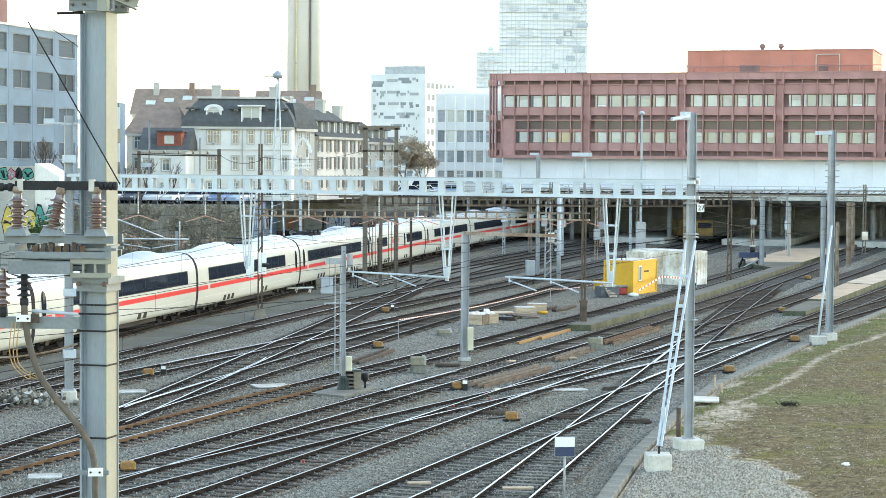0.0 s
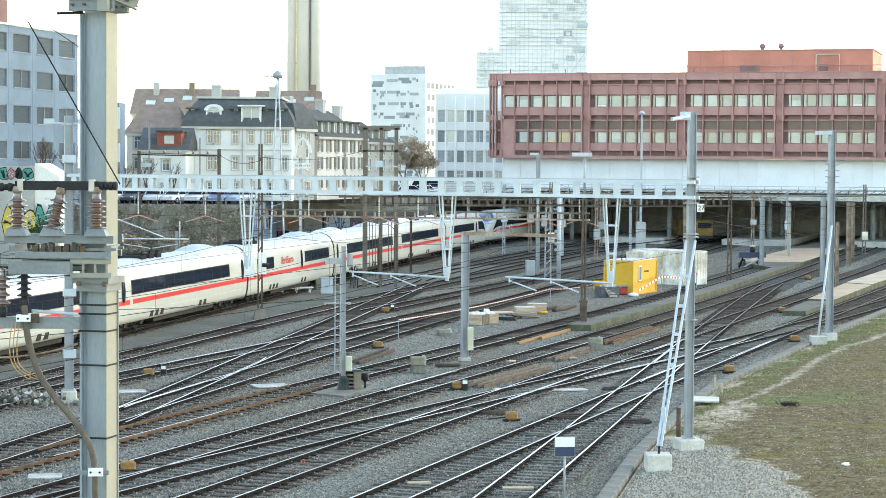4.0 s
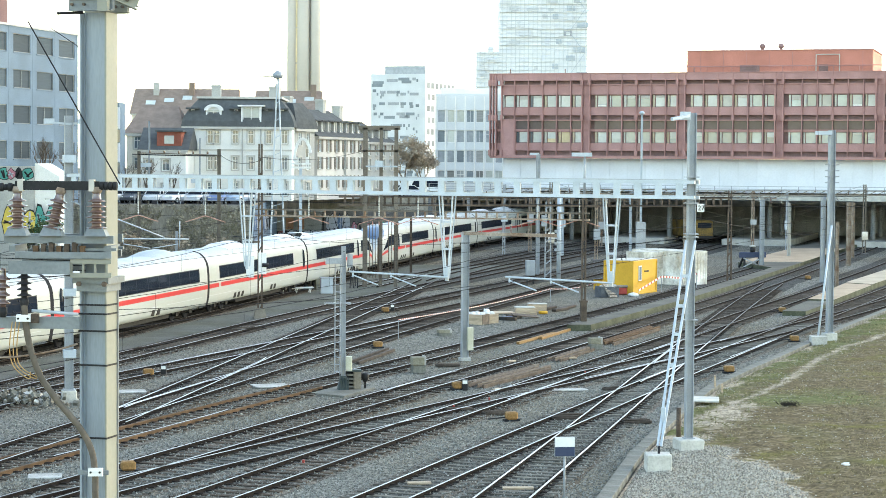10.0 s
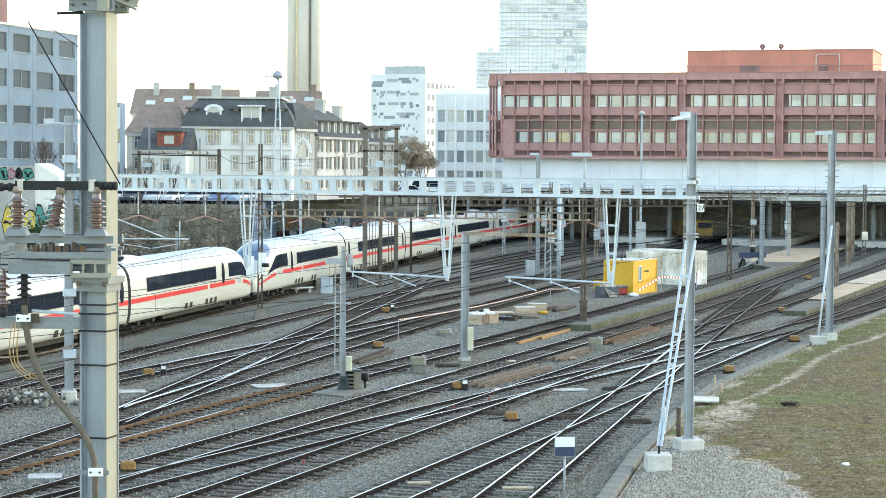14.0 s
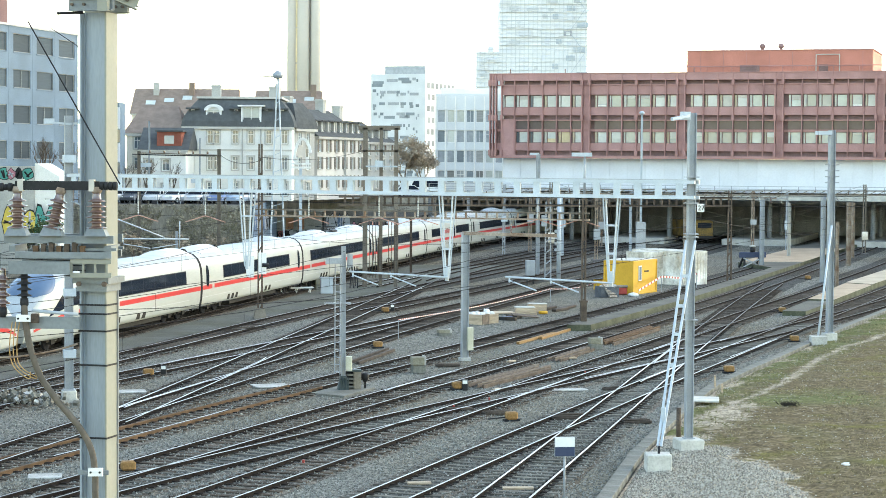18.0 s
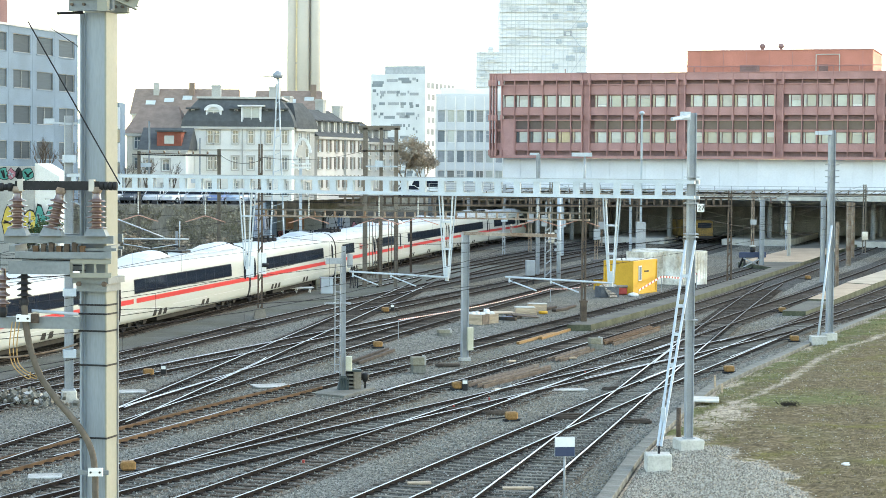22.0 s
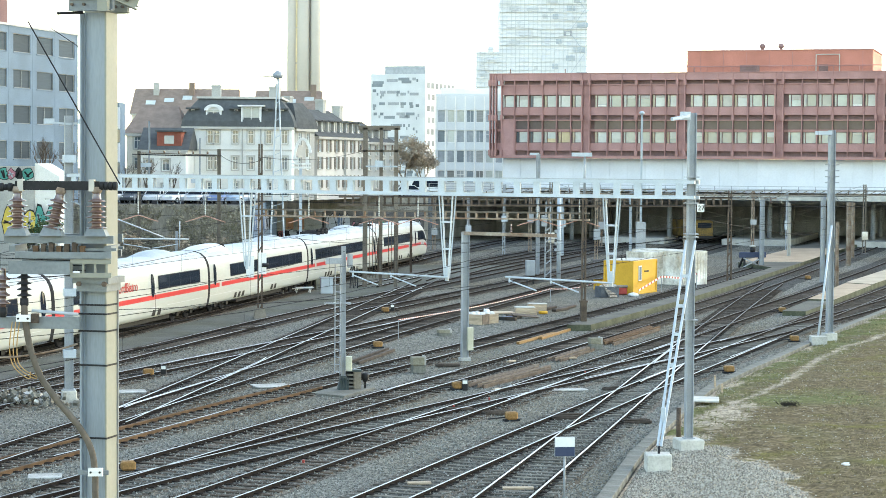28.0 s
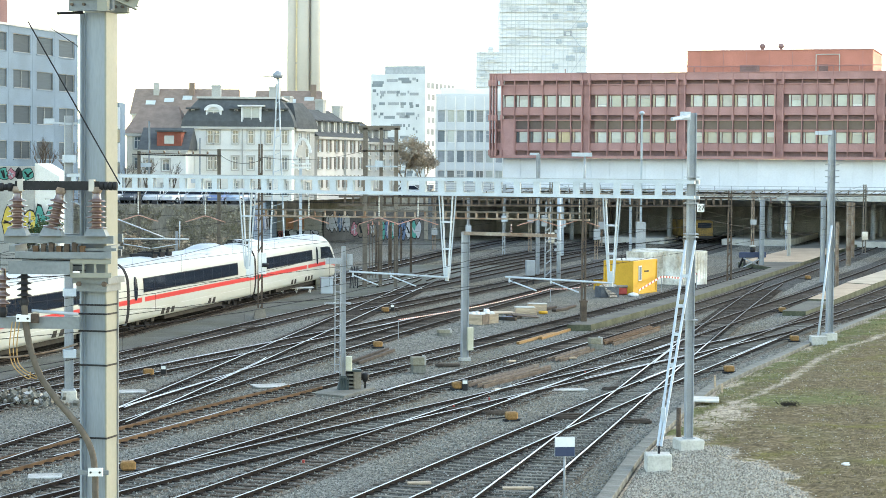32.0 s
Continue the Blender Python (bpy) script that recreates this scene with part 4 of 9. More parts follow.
def concrete_office():
    p = Vector((-36.4, 197.0, 0))
    d = Vector((0.258, 0.966, 0))
    L = 48.0
    a = p - d * L
    t = thing("concrete_office", "concrete office building with rows of blinds, blue shade in its colours", "building", along((a.x, a.y), (p.x, p.y)))
    cols = [(L - 4.2 - 4.75 * i, L - 0.75 - 4.75 * i) for i in range(10)][::-1]
    rows = [(21.15 - 3.32 * j - 1.7, 21.15 - 3.32 * j) for j in range(5)][::-1]
    us, zs = breaks(0, L, cols), breaks(-0.3, 21.8, rows)
    bm = bmesh.new()
    holed(bm, us, zs, lambda i, j: i % 2 == 1 and j % 2 == 1)
    box(bm, 0, L, 0.32, 16, -0.3, 21.8)
    part("wall", bm, BLUE_CONC, t)
    for z0, z1 in rows:
        for u0, u1 in cols:
            w = fill_window(t, u0, u1, z0, z1, OFFICE_BLIND, 0.1, SHUTTER_BLIND, 1 if RNG.random() < 0.4 else 0, 0, 0.05)
            bm = bmesh.new()
            box(bm, u0 - 0.05, u1 + 0.05, -0.06, 0.12, z0 - 0.1, z0)
            part("sill", bm, BLUE_CONC, w)
    for j in range(len(cols) + 1):
        u = L - 4.75 * j - 0.35
        bm = bmesh.new()
        box(bm, u - 0.03, u + 0.03, -0.015, 0.05, 3, 21.8)
        part("panel_joint", bm, BLUE_CONC, t)
    bm = bmesh.new()
    box(bm, -0.1, L + 0.1, -0.1, 16, 21.8, 22.0)
    part("parapet", bm, GALV, t)
    bm = bmesh.new()
    box(bm, L - 26, L - 9, 3, 9, 22.0, 24.6)
    part("roof_hut", bm, FADED, t, "faded reddish roof plant room")
    # narrow sign tower beyond it
    t = thing("sign_tower", "slim white building edge with advertising boards", "building", pose(-34.6, 203, 0, 0, 0, 0))
    bm = bmesh.new()
    box(bm, 0, 1.3, 0.1, 4, 5, 15.4)
    part("wall", bm, BLUE_CONC, t)
    for z0, z1, mm in ((5.6, 7.6, WHITE_SHEET), (9.3, 11.2, WHITE_SHEET), (12.7, 14.9, WHITE_SHEET), (7.7, 9.2, GLASS), (11.3, 12.6, GLASS)):
        bm = bmesh.new()
        box(bm, -0.1, 1.4, -0.1, 0.1, z0, z1)
        part("board" if mm is WHITE_SHEET else "window", bm, mm, t)
    bm = bmesh.new()
    lathe(bm, [(0.52, 0), (0.52, 0.05)], 16, (0.65, -0.11, 13.8), pose(0, 0, 0, 90, 0, 0))
    part("emblem", bm, GALV, t, "grey round emblem")


concrete_office()


# Grey panes without gloss, with haze put into the glass colour.
HAZE_GLASS = glass_mat("hazy_grey_glass", (0.22, 0.25, 0.27), 0.6, 0.05, 0.2)
PALE_WALL = mat("pale_grey_white_wall", (0.6, 0.625, 0.64), 0.85, 0.0, 0.08, 0.3, 6, 0.05)


def far_blocks():
    # tall bundled silo tower
    t = thing("silo_tower", "tall pale concrete tower of bundled round shafts", "tower", pose(-29.75, 420, 0))
    for x, r in ((-2.6, 0.95), (-0.1, 1.3), (2.5, 1.05)):
        bm = bmesh.new()
        rod(bm, (x, 0, 0), (x, 0, 66), r, 20)
        part("shaft", bm, TOWER_CONC, t)
    bm = bmesh.new()
    box(bm, -3.4, 3.4, 0.4, 3, 0, 66)
    part("core", bm, TOWER_CONC, t)
    for i in range(9):
        bm = bmesh.new()
        box(bm, -1.95, -1.35, -0.35, 0.45, 8.2 + i * 7.5, 15.4 + i * 7.5)
        part("glazed_strip", bm, AMBER, t, "amber glazed strip")
    # white block with scattered windows
    t = thing("apartment_block", "white apartment block with scattered dark window patches", "building", pose(-18.4, 498, 0, 0, 0, -17))
    bm = bmesh.new()
    box(bm, 0, 14.4, 0, 26, 0, 31.9)
    part("wall", bm, PALE_WALL, t)
    bm = bmesh.new()
    box(bm, 2.6, 13.4, 3, 24, 31.9, 34.0)
    part("roof_storey", bm, GALV, t)
    rg = random.Random(11)
    for j in range(9):
        x = rg.uniform(0.2, 0.9)
        while x < 12.8:
            w = rg.choice((0.45, 0.9, 1.5, 2.3, 2.9))
            if x + w > 14.2:
                break
            z = 30.6 - j * 2.9 + rg.choice((0.0, -0.5, 0.35))
            for k in range(rg.choice((1, 2, 2))):
                bm = bmesh.new()
                o = k * rg.uniform(-0.5, 0.9)
                x0, x1 = max(0.1, x + o), min(14.3, x + o + w * (1.0 if not k else rg.uniform(0.5, 1.1)))
                box(bm, x0, x1, -0.05 - 0.012 * k, 0.3, z - 0.72 * (k + 1) + 0.004, z - 0.72 * k)
                part("window", bm, rg.choice((GALV, HAZE_GLASS, HAZE_GLASS)), t)
            x += w + rg.choice((0.15, 0.4, 0.8))
    for j in range(8):
        for i in range(7):
            bm = bmesh.new()
            box(bm, 14.3, 14.46, 1.5 + i * 3.5 + 0.7 * (j % 2), 3.5 + i * 3.5 + 0.5 * (j % 2), 28.4 - j * 2.9, 29.8 - j * 2.9)
            part("window", bm, HAZE_GLASS, t)
    # pale gridded office
    t = thing("gridded_office", "pale office building with a grid of windows", "building", pose(-1.3, 300, 0))
    cols = [(0.35 + 1.46 * i, 1.5 + 1.46 * i) for i in range(10)]
    rows = [(20.6 - 3.05 * (j + 1) - 1.9, 20.6 - 3.05 * (j + 1)) for j in range(5)][::-1]
    bm = bmesh.new()
    holed(bm, breaks(0, 15.2, cols), breaks(0, 20.0, rows), lambda i, j: i % 2 == 1 and j % 2 == 1)
    box(bm, 0, 15.2, 0.32, 14, 0, 20.0)
    part("wall", bm, PALE_WALL, t)
    for z0, z1 in rows:
        for u0, u1 in cols:
            fill_window(t, u0, u1, z0, z1, rg.choice((HAZE_GLASS, GALV, SHUTTER_BLIND, GLASS_PALE)), 0.2, FRAME_WHITE, rg.choice((0, 0, 1)), rg.choice((0, 1)))
    for i in range(11):
        bm = bmesh.new()
        box(bm, 0.05 + 1.46 * i, 0.2 + 1.46 * i, -0.2, 0.02, 3, 19.6)
        part("rib", bm, RENDER_WHITE, t)
    bm = bmesh.new()
    box(bm, 0.8, 14, 2, 12, 20, 20.9)
    part("roof_plant", bm, WHITE_SHEET, t)
    # high tower behind scaffolding
    t = thing("scaffolded_tower", "hazy white high-rise wrapped in scaffold netting", "tower", pose(7.2, 455, 0))
    bm = bmesh.new()
    box(bm, 5.4, 25.6, 0.5, 18, 0, 62)
    part("core_wall", bm, NET, t)
    bm = bmesh.new()
    box(bm, 0.3, 5.6, 0.6, 14, 0, 35.3)
    box(bm, 5.6, 18.0, 0.3, 0.5, 0, 35.3)
    part("low_wing", bm, NET, t)
    for i in range(27):
        z = 12.0 + i * 1.9
        bm = bmesh.new()
        box(bm, 0.0 if z < 36 else 5.2, 18.2 if z < 36 else 26.2, 0.12, 0.5, z, z + 0.1)
        floor = part("floor_edge", bm, NET_GREY, t)
        for k in range(6):
            x0 = rg.uniform(0.2 if z < 35 else 5.4, 24.0)
            bm = bmesh.new()
            box(bm, x0, min(26.0, x0 + rg.uniform(0.6, 2.8)), rg.uniform(0.15, 0.3), 0.4, z + rg.uniform(0.15, 0.5), z + rg.uniform(0.9, 1.8))
            part("net_panel", bm, rg.choice((NET, WHITE_SHEET, NET_GREY, NET)), floor)
        bm = bmesh.new()
        rod(bm, (0.0 if z < 36 else 5.2, 0.1, z + 1.0), (26.2, 0.1, z + 1.0), 0.045, 4)
        part("guard_rail", bm, NET_GREY, floor)
    for i in range(27):
        bm = bmesh.new()
        x = 0.1 + i * 1.0
        rod(bm, (x, 0.1, 5), (x, 0.1, 35.8 if x < 5.2 else 62), 0.05, 4)
        part("scaffold_pole", bm, NET_GREY, t)
    for i in range(22):
        bm = bmesh.new()
        z, x = 20 + i * 1.9, 17.6 + 2.4 * ((i * 7) % 3) + 0.8 * (i % 2)
        box(bm, x, x + 1.3 + 0.7 * (i % 3), 0.22, 0.49, z, z + 1.2)
        part("dark_bay", bm, GALV_PALE if i % 5 else GALV, t)
    for i in range(6):
        bm = bmesh.new()
        z = 30.0 + 5 * i
        beam(bm, (21.5 + (i % 2) * 3.6, 0.06, z), (25.0 - (i % 2) * 3.6, 0.06, z + 5), 0.06, 0.1)
        part("hoist_brace", bm, GALV_PALE, t)


far_blocks()


# ---- street and retaining walls on the far side ----
IVY_WALL = mat("overgrown_stone_wall", (0.34, 0.31, 0.27), 0.9, 0.0, 0.25, 1.4, 9, 0.6, (0.22, 0.2, 0.165), 0, 0.05, (1, 1, 0.35))
ASPHALT = mat("asphalt", (0.06, 0.06, 0.062), 0.9, 0.0, 0.2, 0.5, 20, 0.2)
# Spray colours are dimmed; shade and haze on the walls are painted in.
GRAFFITI = [mat("spray_" + n, c, 0.6, 0.0, 0.1, 2, 10, 0.0) for n, c in (("white", (0.4, 0.42, 0.46)), ("blue", (0.1, 0.16, 0.27)), ("red", (0.3, 0.1, 0.1)), ("green", (0.06, 0.28, 0.24)), ("pink", (0.42, 0.17, 0.21)), ("black", (0.02, 0.02, 0.022)))]


def street():
    bm = bmesh.new()
    pts = [(-170, 187), (-19, 195), (-20.4, 243.5), (-1.9, 246), (-1.9, 400), (-170, 400)]
    lo, hi = [bm.verts.new((*p, -0.3)) for p in pts], [bm.verts.new((*p, 5.15)) for p in pts]
    bm.faces.new(hi), bm.faces.new(lo[::-1])
    for i in range(6):
        bm.faces.new((lo[i], lo[(i + 1) % 6], hi[(i + 1) % 6], hi[i])).material_index = 1
    t = tagged(new("street", mesh_of(bm, "street", [ASPHALT, IVY_WALL])), "raised asphalt street on an overgrown retaining wall", "street", kind="structure")
    rg = random.Random(3)
    # railing on the wall
    f = thing("street_railing", "dark steel railing along the raised street", "railing", kind="structure")
    for p, q in (((-75, 192.2), (-19.2, 195.2)), ((-19.2, 195.2), (-20.2, 243.6)), ((-20.2, 243.6), (-2, 246))):
        p, q = Vector((*p, 0)), Vector((*q, 0))
        n = int((q - p).length / 2.2)
        bm = bmesh.new()
        for z in (5.55, 5.85, 6.15):
            rod(bm, p + Vector((0, 0, z)), q + Vector((0, 0, z)), 0.02, 5)
        part("handrail", bm, GALV, f)
        for i in range(n + 1):
            c = p + (q - p) * (i / n)
            bm = bmesh.new()
            box(bm, c.x - 0.035, c.x + 0.035, c.y - 0.035, c.y + 0.035, 5.15, 6.17)
            part("post", bm, GALV, f)
    # stone blocks and ivy clumps on the wall's face
    bm = bmesh.new()
    for i in range(11000):
        x = rg.uniform(-46, -19.2)
        y = 187 + (x + 170) * 8 / 151 - rg.uniform(0.02, 0.32)
        z = 5.2 - 4.9 * rg.random() ** 0.8
        if noise.noise((x * 0.35, z * 0.5, 1.0)) < -0.3:
            continue
        s = rg.uniform(0.05, 0.15)
        a = Vector((rg.uniform(-1, 1), rg.uniform(-0.4, 0.4), rg.uniform(-1, 1))).normalized() * s
        b = Vector((rg.uniform(-1, 1), rg.uniform(-0.8, 0.2), rg.uniform(-1, 1))).normalized() * s
        c = Vector((x, y, z))
        bm.faces.new([bm.verts.new(c + k) for k in (a, b, -a, -b)])
    ob = tagged(new("wall_ivy", mesh_of(bm, "wall_ivy", IVY, False)), "dry brown-green ivy covering a retaining wall", "ivy", kind="stuff")
    return t


IVY = mat("dry_ivy_leaf", (0.34, 0.305, 0.24), 0.8, 0.0, 0.5, 0.9, 8, 0.0, (0.2, 0.185, 0.13))
street()


def letters(parent, rg, x0, x1, y, z0, z1, colours, n, m=None):
    """Sprayed blobs and strokes that cannot be read."""
    for i in range(n):
        bm = bmesh.new()
        cx = x0 + (x1 - x0) * (i + 0.5) / n
        w, h = (x1 - x0) / n * 0.66, (z1 - z0) / 2
        k = rg.randint(5, 8)
        off = rg.uniform(0, 6)
        ring = []
        for j in range(k * 2):
            q = 2 * math.pi * j / (k * 2) + off
            r = rg.uniform(0.65, 1.05)
            ring.append(bm.verts.new((cx + w * r * math.cos(q), y - 0.004 - 0.003 * (i % 4), (z0 + z1) / 2 + h * r * math.sin(q))))
        bm.faces.new(ring)
        mid = Vector((cx, y, (z0 + z1) / 2))
        bo = bmesh.new()
        bo.faces.new([bo.verts.new(mid + (v.co - mid) * 1.14 + Vector((0, 0.006, 0))) for v in ring])
        part("outline", bo, GRAFFITI[5], parent)
        g = part("graffiti", bm, rg.choice(colours), parent)
        bm = bmesh.new()
        for j in range(2):
            a = rg.uniform(0, 3)
            d = Vector((w * 0.5 * math.cos(a), 0, h * 0.6 * math.sin(a)))
            c = Vector((cx + rg.uniform(-0.2, 0.2) * w, y - 0.03, (z0 + z1) / 2))
            beam(bm, c - d, c + d, 0.02, min(w, h) * 0.25)
        part("stroke", bm, GRAFFITI[5] if rg.random() < 0.5 else GRAFFITI[0], g)


def trackside_huts():
    rg = random.Random(8)
    t = thing("trackside_hut", "pale flat-roofed trackside hut with boarded orange windows", "hut", pose(-22.4, 239, 0))
    bm = bmesh.new()
    cols, rows = [(3.4, 4.3), (4.8, 5.6)], [(1.3, 2.7)]
    holed(bm, breaks(0, 7.6, cols), breaks(-0.2, 3.45, rows), lambda i, j: i % 2 == 1 and j % 2 == 1)
    box(bm, 0, 7.6, 0.3, 4, -0.2, 3.45)
    part("wall", bm, HUT_WALL, t)
    for u0, u1 in cols:
        bm = bmesh.new()
        box(bm, u0, u1, 0.05, 0.2, 1.3, 2.7)
        part("window_board", bm, BOARD, t, "orange-brown window board")
    bm = bmesh.new()
    box(bm, -0.3, 8.0, -0.5, 4.2, 3.45, 3.67)
    part("roof", bm, GALV, t)
    letters(t, rg, 0.4, 3.2, -0.01, 0.2, 1.2, [GRAFFITI[5], GRAFFITI[2]], 4)
    letters(t, rg, 3.0, 7.2, -0.01, 0.3, 1.3, [GRAFFITI[5], GRAFFITI[0]], 5)
    t = thing("trackside_shed", "low dark-roofed shed with red and white graffiti", "shed", pose(-24.6, 226, 0))
    bm = bmesh.new()
    box(bm, 0, 4.6, 0, 5, -0.2, 1.0)
    part("wall", bm, RENDER_GREY, t)
    bm = bmesh.new()
    gable_roof(bm, 0, 4.6, 0, 5, 1.0, 2.6, 0.3, 0.8)
    part("roof", bm, SLATE, t)
    letters(t, rg, 0.1, 4.5, -0.01, -0.1, 0.9, [GRAFFITI[2], GRAFFITI[0], GRAFFITI[2]], 7)
    # sprayed wall panel beside the bridge
    t = thing("graffiti_wall", "concrete retaining wall with blue and white graffiti", "wall", along((-14.6, 241.6), (-2.2, 244.6)), kind="structure")
    bm = bmesh.new()
    box(bm, 0, 12.6, 0, 0.5, -0.3, 3.6)
    part("wall", bm, GRIMY, t)
    letters(t, rg, 0.3, 3.2, -0.01, 0.9, 3.2, [GRAFFITI[0], GRAFFITI[0], GRAFFITI[1]], 6)
    letters(t, rg, 3.4, 6.5, -0.01, 0.3, 2.2, [GRAFFITI[2], GRAFFITI[4], SHUTTER], 4)
    letters(t, rg, 7.0, 12.2, -0.01, -0.1, 2.4, [GRAFFITI[1], GRAFFITI[3], GRAFFITI[0], GRAFFITI[2]], 8)
    # sprayed side wall below the street corner
    t = thing("graffiti_wall", "grey-blue side wall with pale graffiti under the street", "wall", along((-18.75, 195.6), (-20.0, 242.0)), kind="structure")
    bm = bmesh.new()
    box(bm, 0, 40, 0, 0.15, -0.3, 5.0)
    part("wall", bm, BLUE_CONC, t)
    letters(t, rg, 1.0, 9.0, -0.01, 2.3, 4.3, [GRAFFITI[0], GRAFFITI[1], GRAFFITI[0]], 4)
    letters(t, rg, 12.0, 30.0, -0.01, 1.8, 4.2, [GRAFFITI[0], GRAFFITI[5], GRAFFITI[1]], 6)
    # gable building with the coloured letters
    t = thing("gable_shed", "pale shed with a sloped white gable and graffiti", "shed", pose(-34.2, 168, 0))
    bm = bmesh.new()
    vs = [(-0.5, 4.0), (1.6, 4.0), (1.6, 12.2), (-0.3, 13.3), (-0.5, 13.3)]
    a, b = [bm.verts.new((x, 0, z - 4.2)) for x, z in vs], [bm.verts.new((x, 6, z - 4.2)) for x, z in vs]
    bm.faces.new(a), bm.faces.new(b[::-1])
    for i in range(5):
        bm.faces.new((a[i], a[(i + 1) % 5], b[(i + 1) % 5], b[i]))
    part("wall", bm, RENDER_WHITE, t)
    bm = bmesh.new()
    box(bm, -7.0, -0.5, -0.3, 5, -0.2, 8.85)
    part("side_wall", bm, RENDER_GREY, t)
    for x0, x1, g in ((-3.5, -2.75, 3), (-2.8, -2.1, 4), (-2.1, -1.5, 5), (-1.45, -0.6, 3)):
        letters(t, rg, x0, x1, -0.31, 7.6, 8.75, [GRAFFITI[g]], 1)
    letters(t, rg, -3.2, 1.4, -0.31, 2.6, 5.6, [GRAFFITI[3], GRAFFITI[0], YELLOW_SPRAY, GRAFFITI[3]], 5)


DULL_GREEN = mat("dull_green_grey_steel", (0.07, 0.09, 0.09), 0.6, 0.2, 0.2, 3, 25, 0.1)
KERB_CONC = mat("weathered_trough_concrete", (0.19, 0.185, 0.16), 0.9, 0.0, 0.3, 0.8, 12, 0.3, None, 0.07)
GRIMY = mat("grimy_dark_wall", (0.15, 0.14, 0.135), 0.9, 0.0, 0.3, 0.6, 8, 0.2)
HUT_WALL = mat("weathered_hut_render", (0.33, 0.32, 0.29), 0.9, 0.0, 0.25, 0.6, 9, 0.2)
YELLOW_SPRAY = mat("spray_yellow", (0.6, 0.45, 0.1), 0.6, 0.0, 0.1, 2, 10, 0.0)
BOARD = mat("orange_boarding", (0.42, 0.22, 0.13), 0.8, 0.0, 0.15, 1, 10, 0.1)
trackside_huts()
# ---- masts and overhead line ----
def h_mast(name, label, x, y, z1, w=0.3, turn=16.0, base=True, m=GALV, z0=-0.2, category="mast", foot=1.15):
    """A rolled H-section mast: web and two flanges, on a concrete block."""
    t = thing(name, label, category, pose(x, y, 0, 0, 0, turn))
    bm = bmesh.new()
    box(bm, -w / 2, w / 2, -0.008, 0.008, z0, z1)
    part("web", bm, m, t)
    for s in (-1, 1):
        bm = bmesh.new()
        box(bm, s * w / 2 - 0.012, s * w / 2 + 0.012, -w / 2, w / 2, z0, z1)
        part("flange", bm, m, t)
    if base:
        bm = bmesh.new()
        b = w * foot
        box(bm, -b, b, -b, b, -0.3, 0.32)
        bmesh.ops.bevel(bm, geom=bm.edges[:], offset=0.03, segments=1, affect="EDGES")
        part("footing", bm, CONC_PALE, t, "pale concrete footing block")
        bm = bmesh.new()
        box(bm, -w * 0.75, w * 0.75, -w * 0.75, w * 0.75, 0.32, 0.36)
        part("base_plate", bm, GALV, t)
    return t


def lattice_mast(name, label, x, y, z1, w=0.4, m=RUST, turn=10.0, z0=-0.2, taper=0.7):
    """Two channels with flat battens between them."""
    t = thing(name, label, "mast", pose(x, y, 0, 0, 0, turn))
    for s in (-1, 1):
        bm = bmesh.new()
        beam(bm, (s * w / 2, 0, z0), (s * w / 2 * taper, 0, z1), 0.09, 0.16, 0, (0, 1, 0))
        part("channel", bm, m, t)
    n = int((z1 - z0) / 0.9)
    for i in range(n):
        z = z0 + 0.5 + i * 0.9
        ww = w / 2 * (1 - (1 - taper) * (z - z0) / (z1 - z0))
        for yy in (-0.085, 0.085):
            bm = bmesh.new()
            beam(bm, (-ww, yy, z), (ww, yy, z + 0.35), 0.012, 0.07)
            part("batten", bm, m, t)
    bm = bmesh.new()
    box(bm, -0.42, 0.42, -0.36, 0.36, -0.3, -0.05)
    part("footing", bm, GRIMY, t)
    return t


def insulator(bm, at, h=0.4, r=0.1, n=5, m=None):
    pts = [(r * 0.4, 0), (r * 0.4, h * 0.06)]
    for i in range(n):
        z = h * (0.09 + 0.8 * i / n)
        g = h * 0.8 / n
        k = 1.0 if i % 2 == 0 or n < 5 else 0.86
        pts += [(r * 0.45, z), (r * k * 0.94, z + g * 0.06), (r * k, z + g * 0.14), (r * k * 0.97, z + g * 0.24), (r * 0.5, z + g * 0.5), (r * 0.45, z + g * 0.7)]
    pts += [(r * 0.4, h * 0.93), (r * 0.4, h)]
    lathe(bm, pts, 18, at, m)


def lamp_head(t, x, y, z, dx):
    bm = bmesh.new()
    beam(bm, (x, y, z), (x + dx, y, z), 0.16, 0.12)
    box(bm, min(x, x + dx) if dx < 0 else x, max(x, x + dx) if dx > 0 else x, y - 0.1, y + 0.1, z - 0.09, z + 0.05)
    part("lamp_head", bm, GALV_PALE, t, "pale flat lamp head")


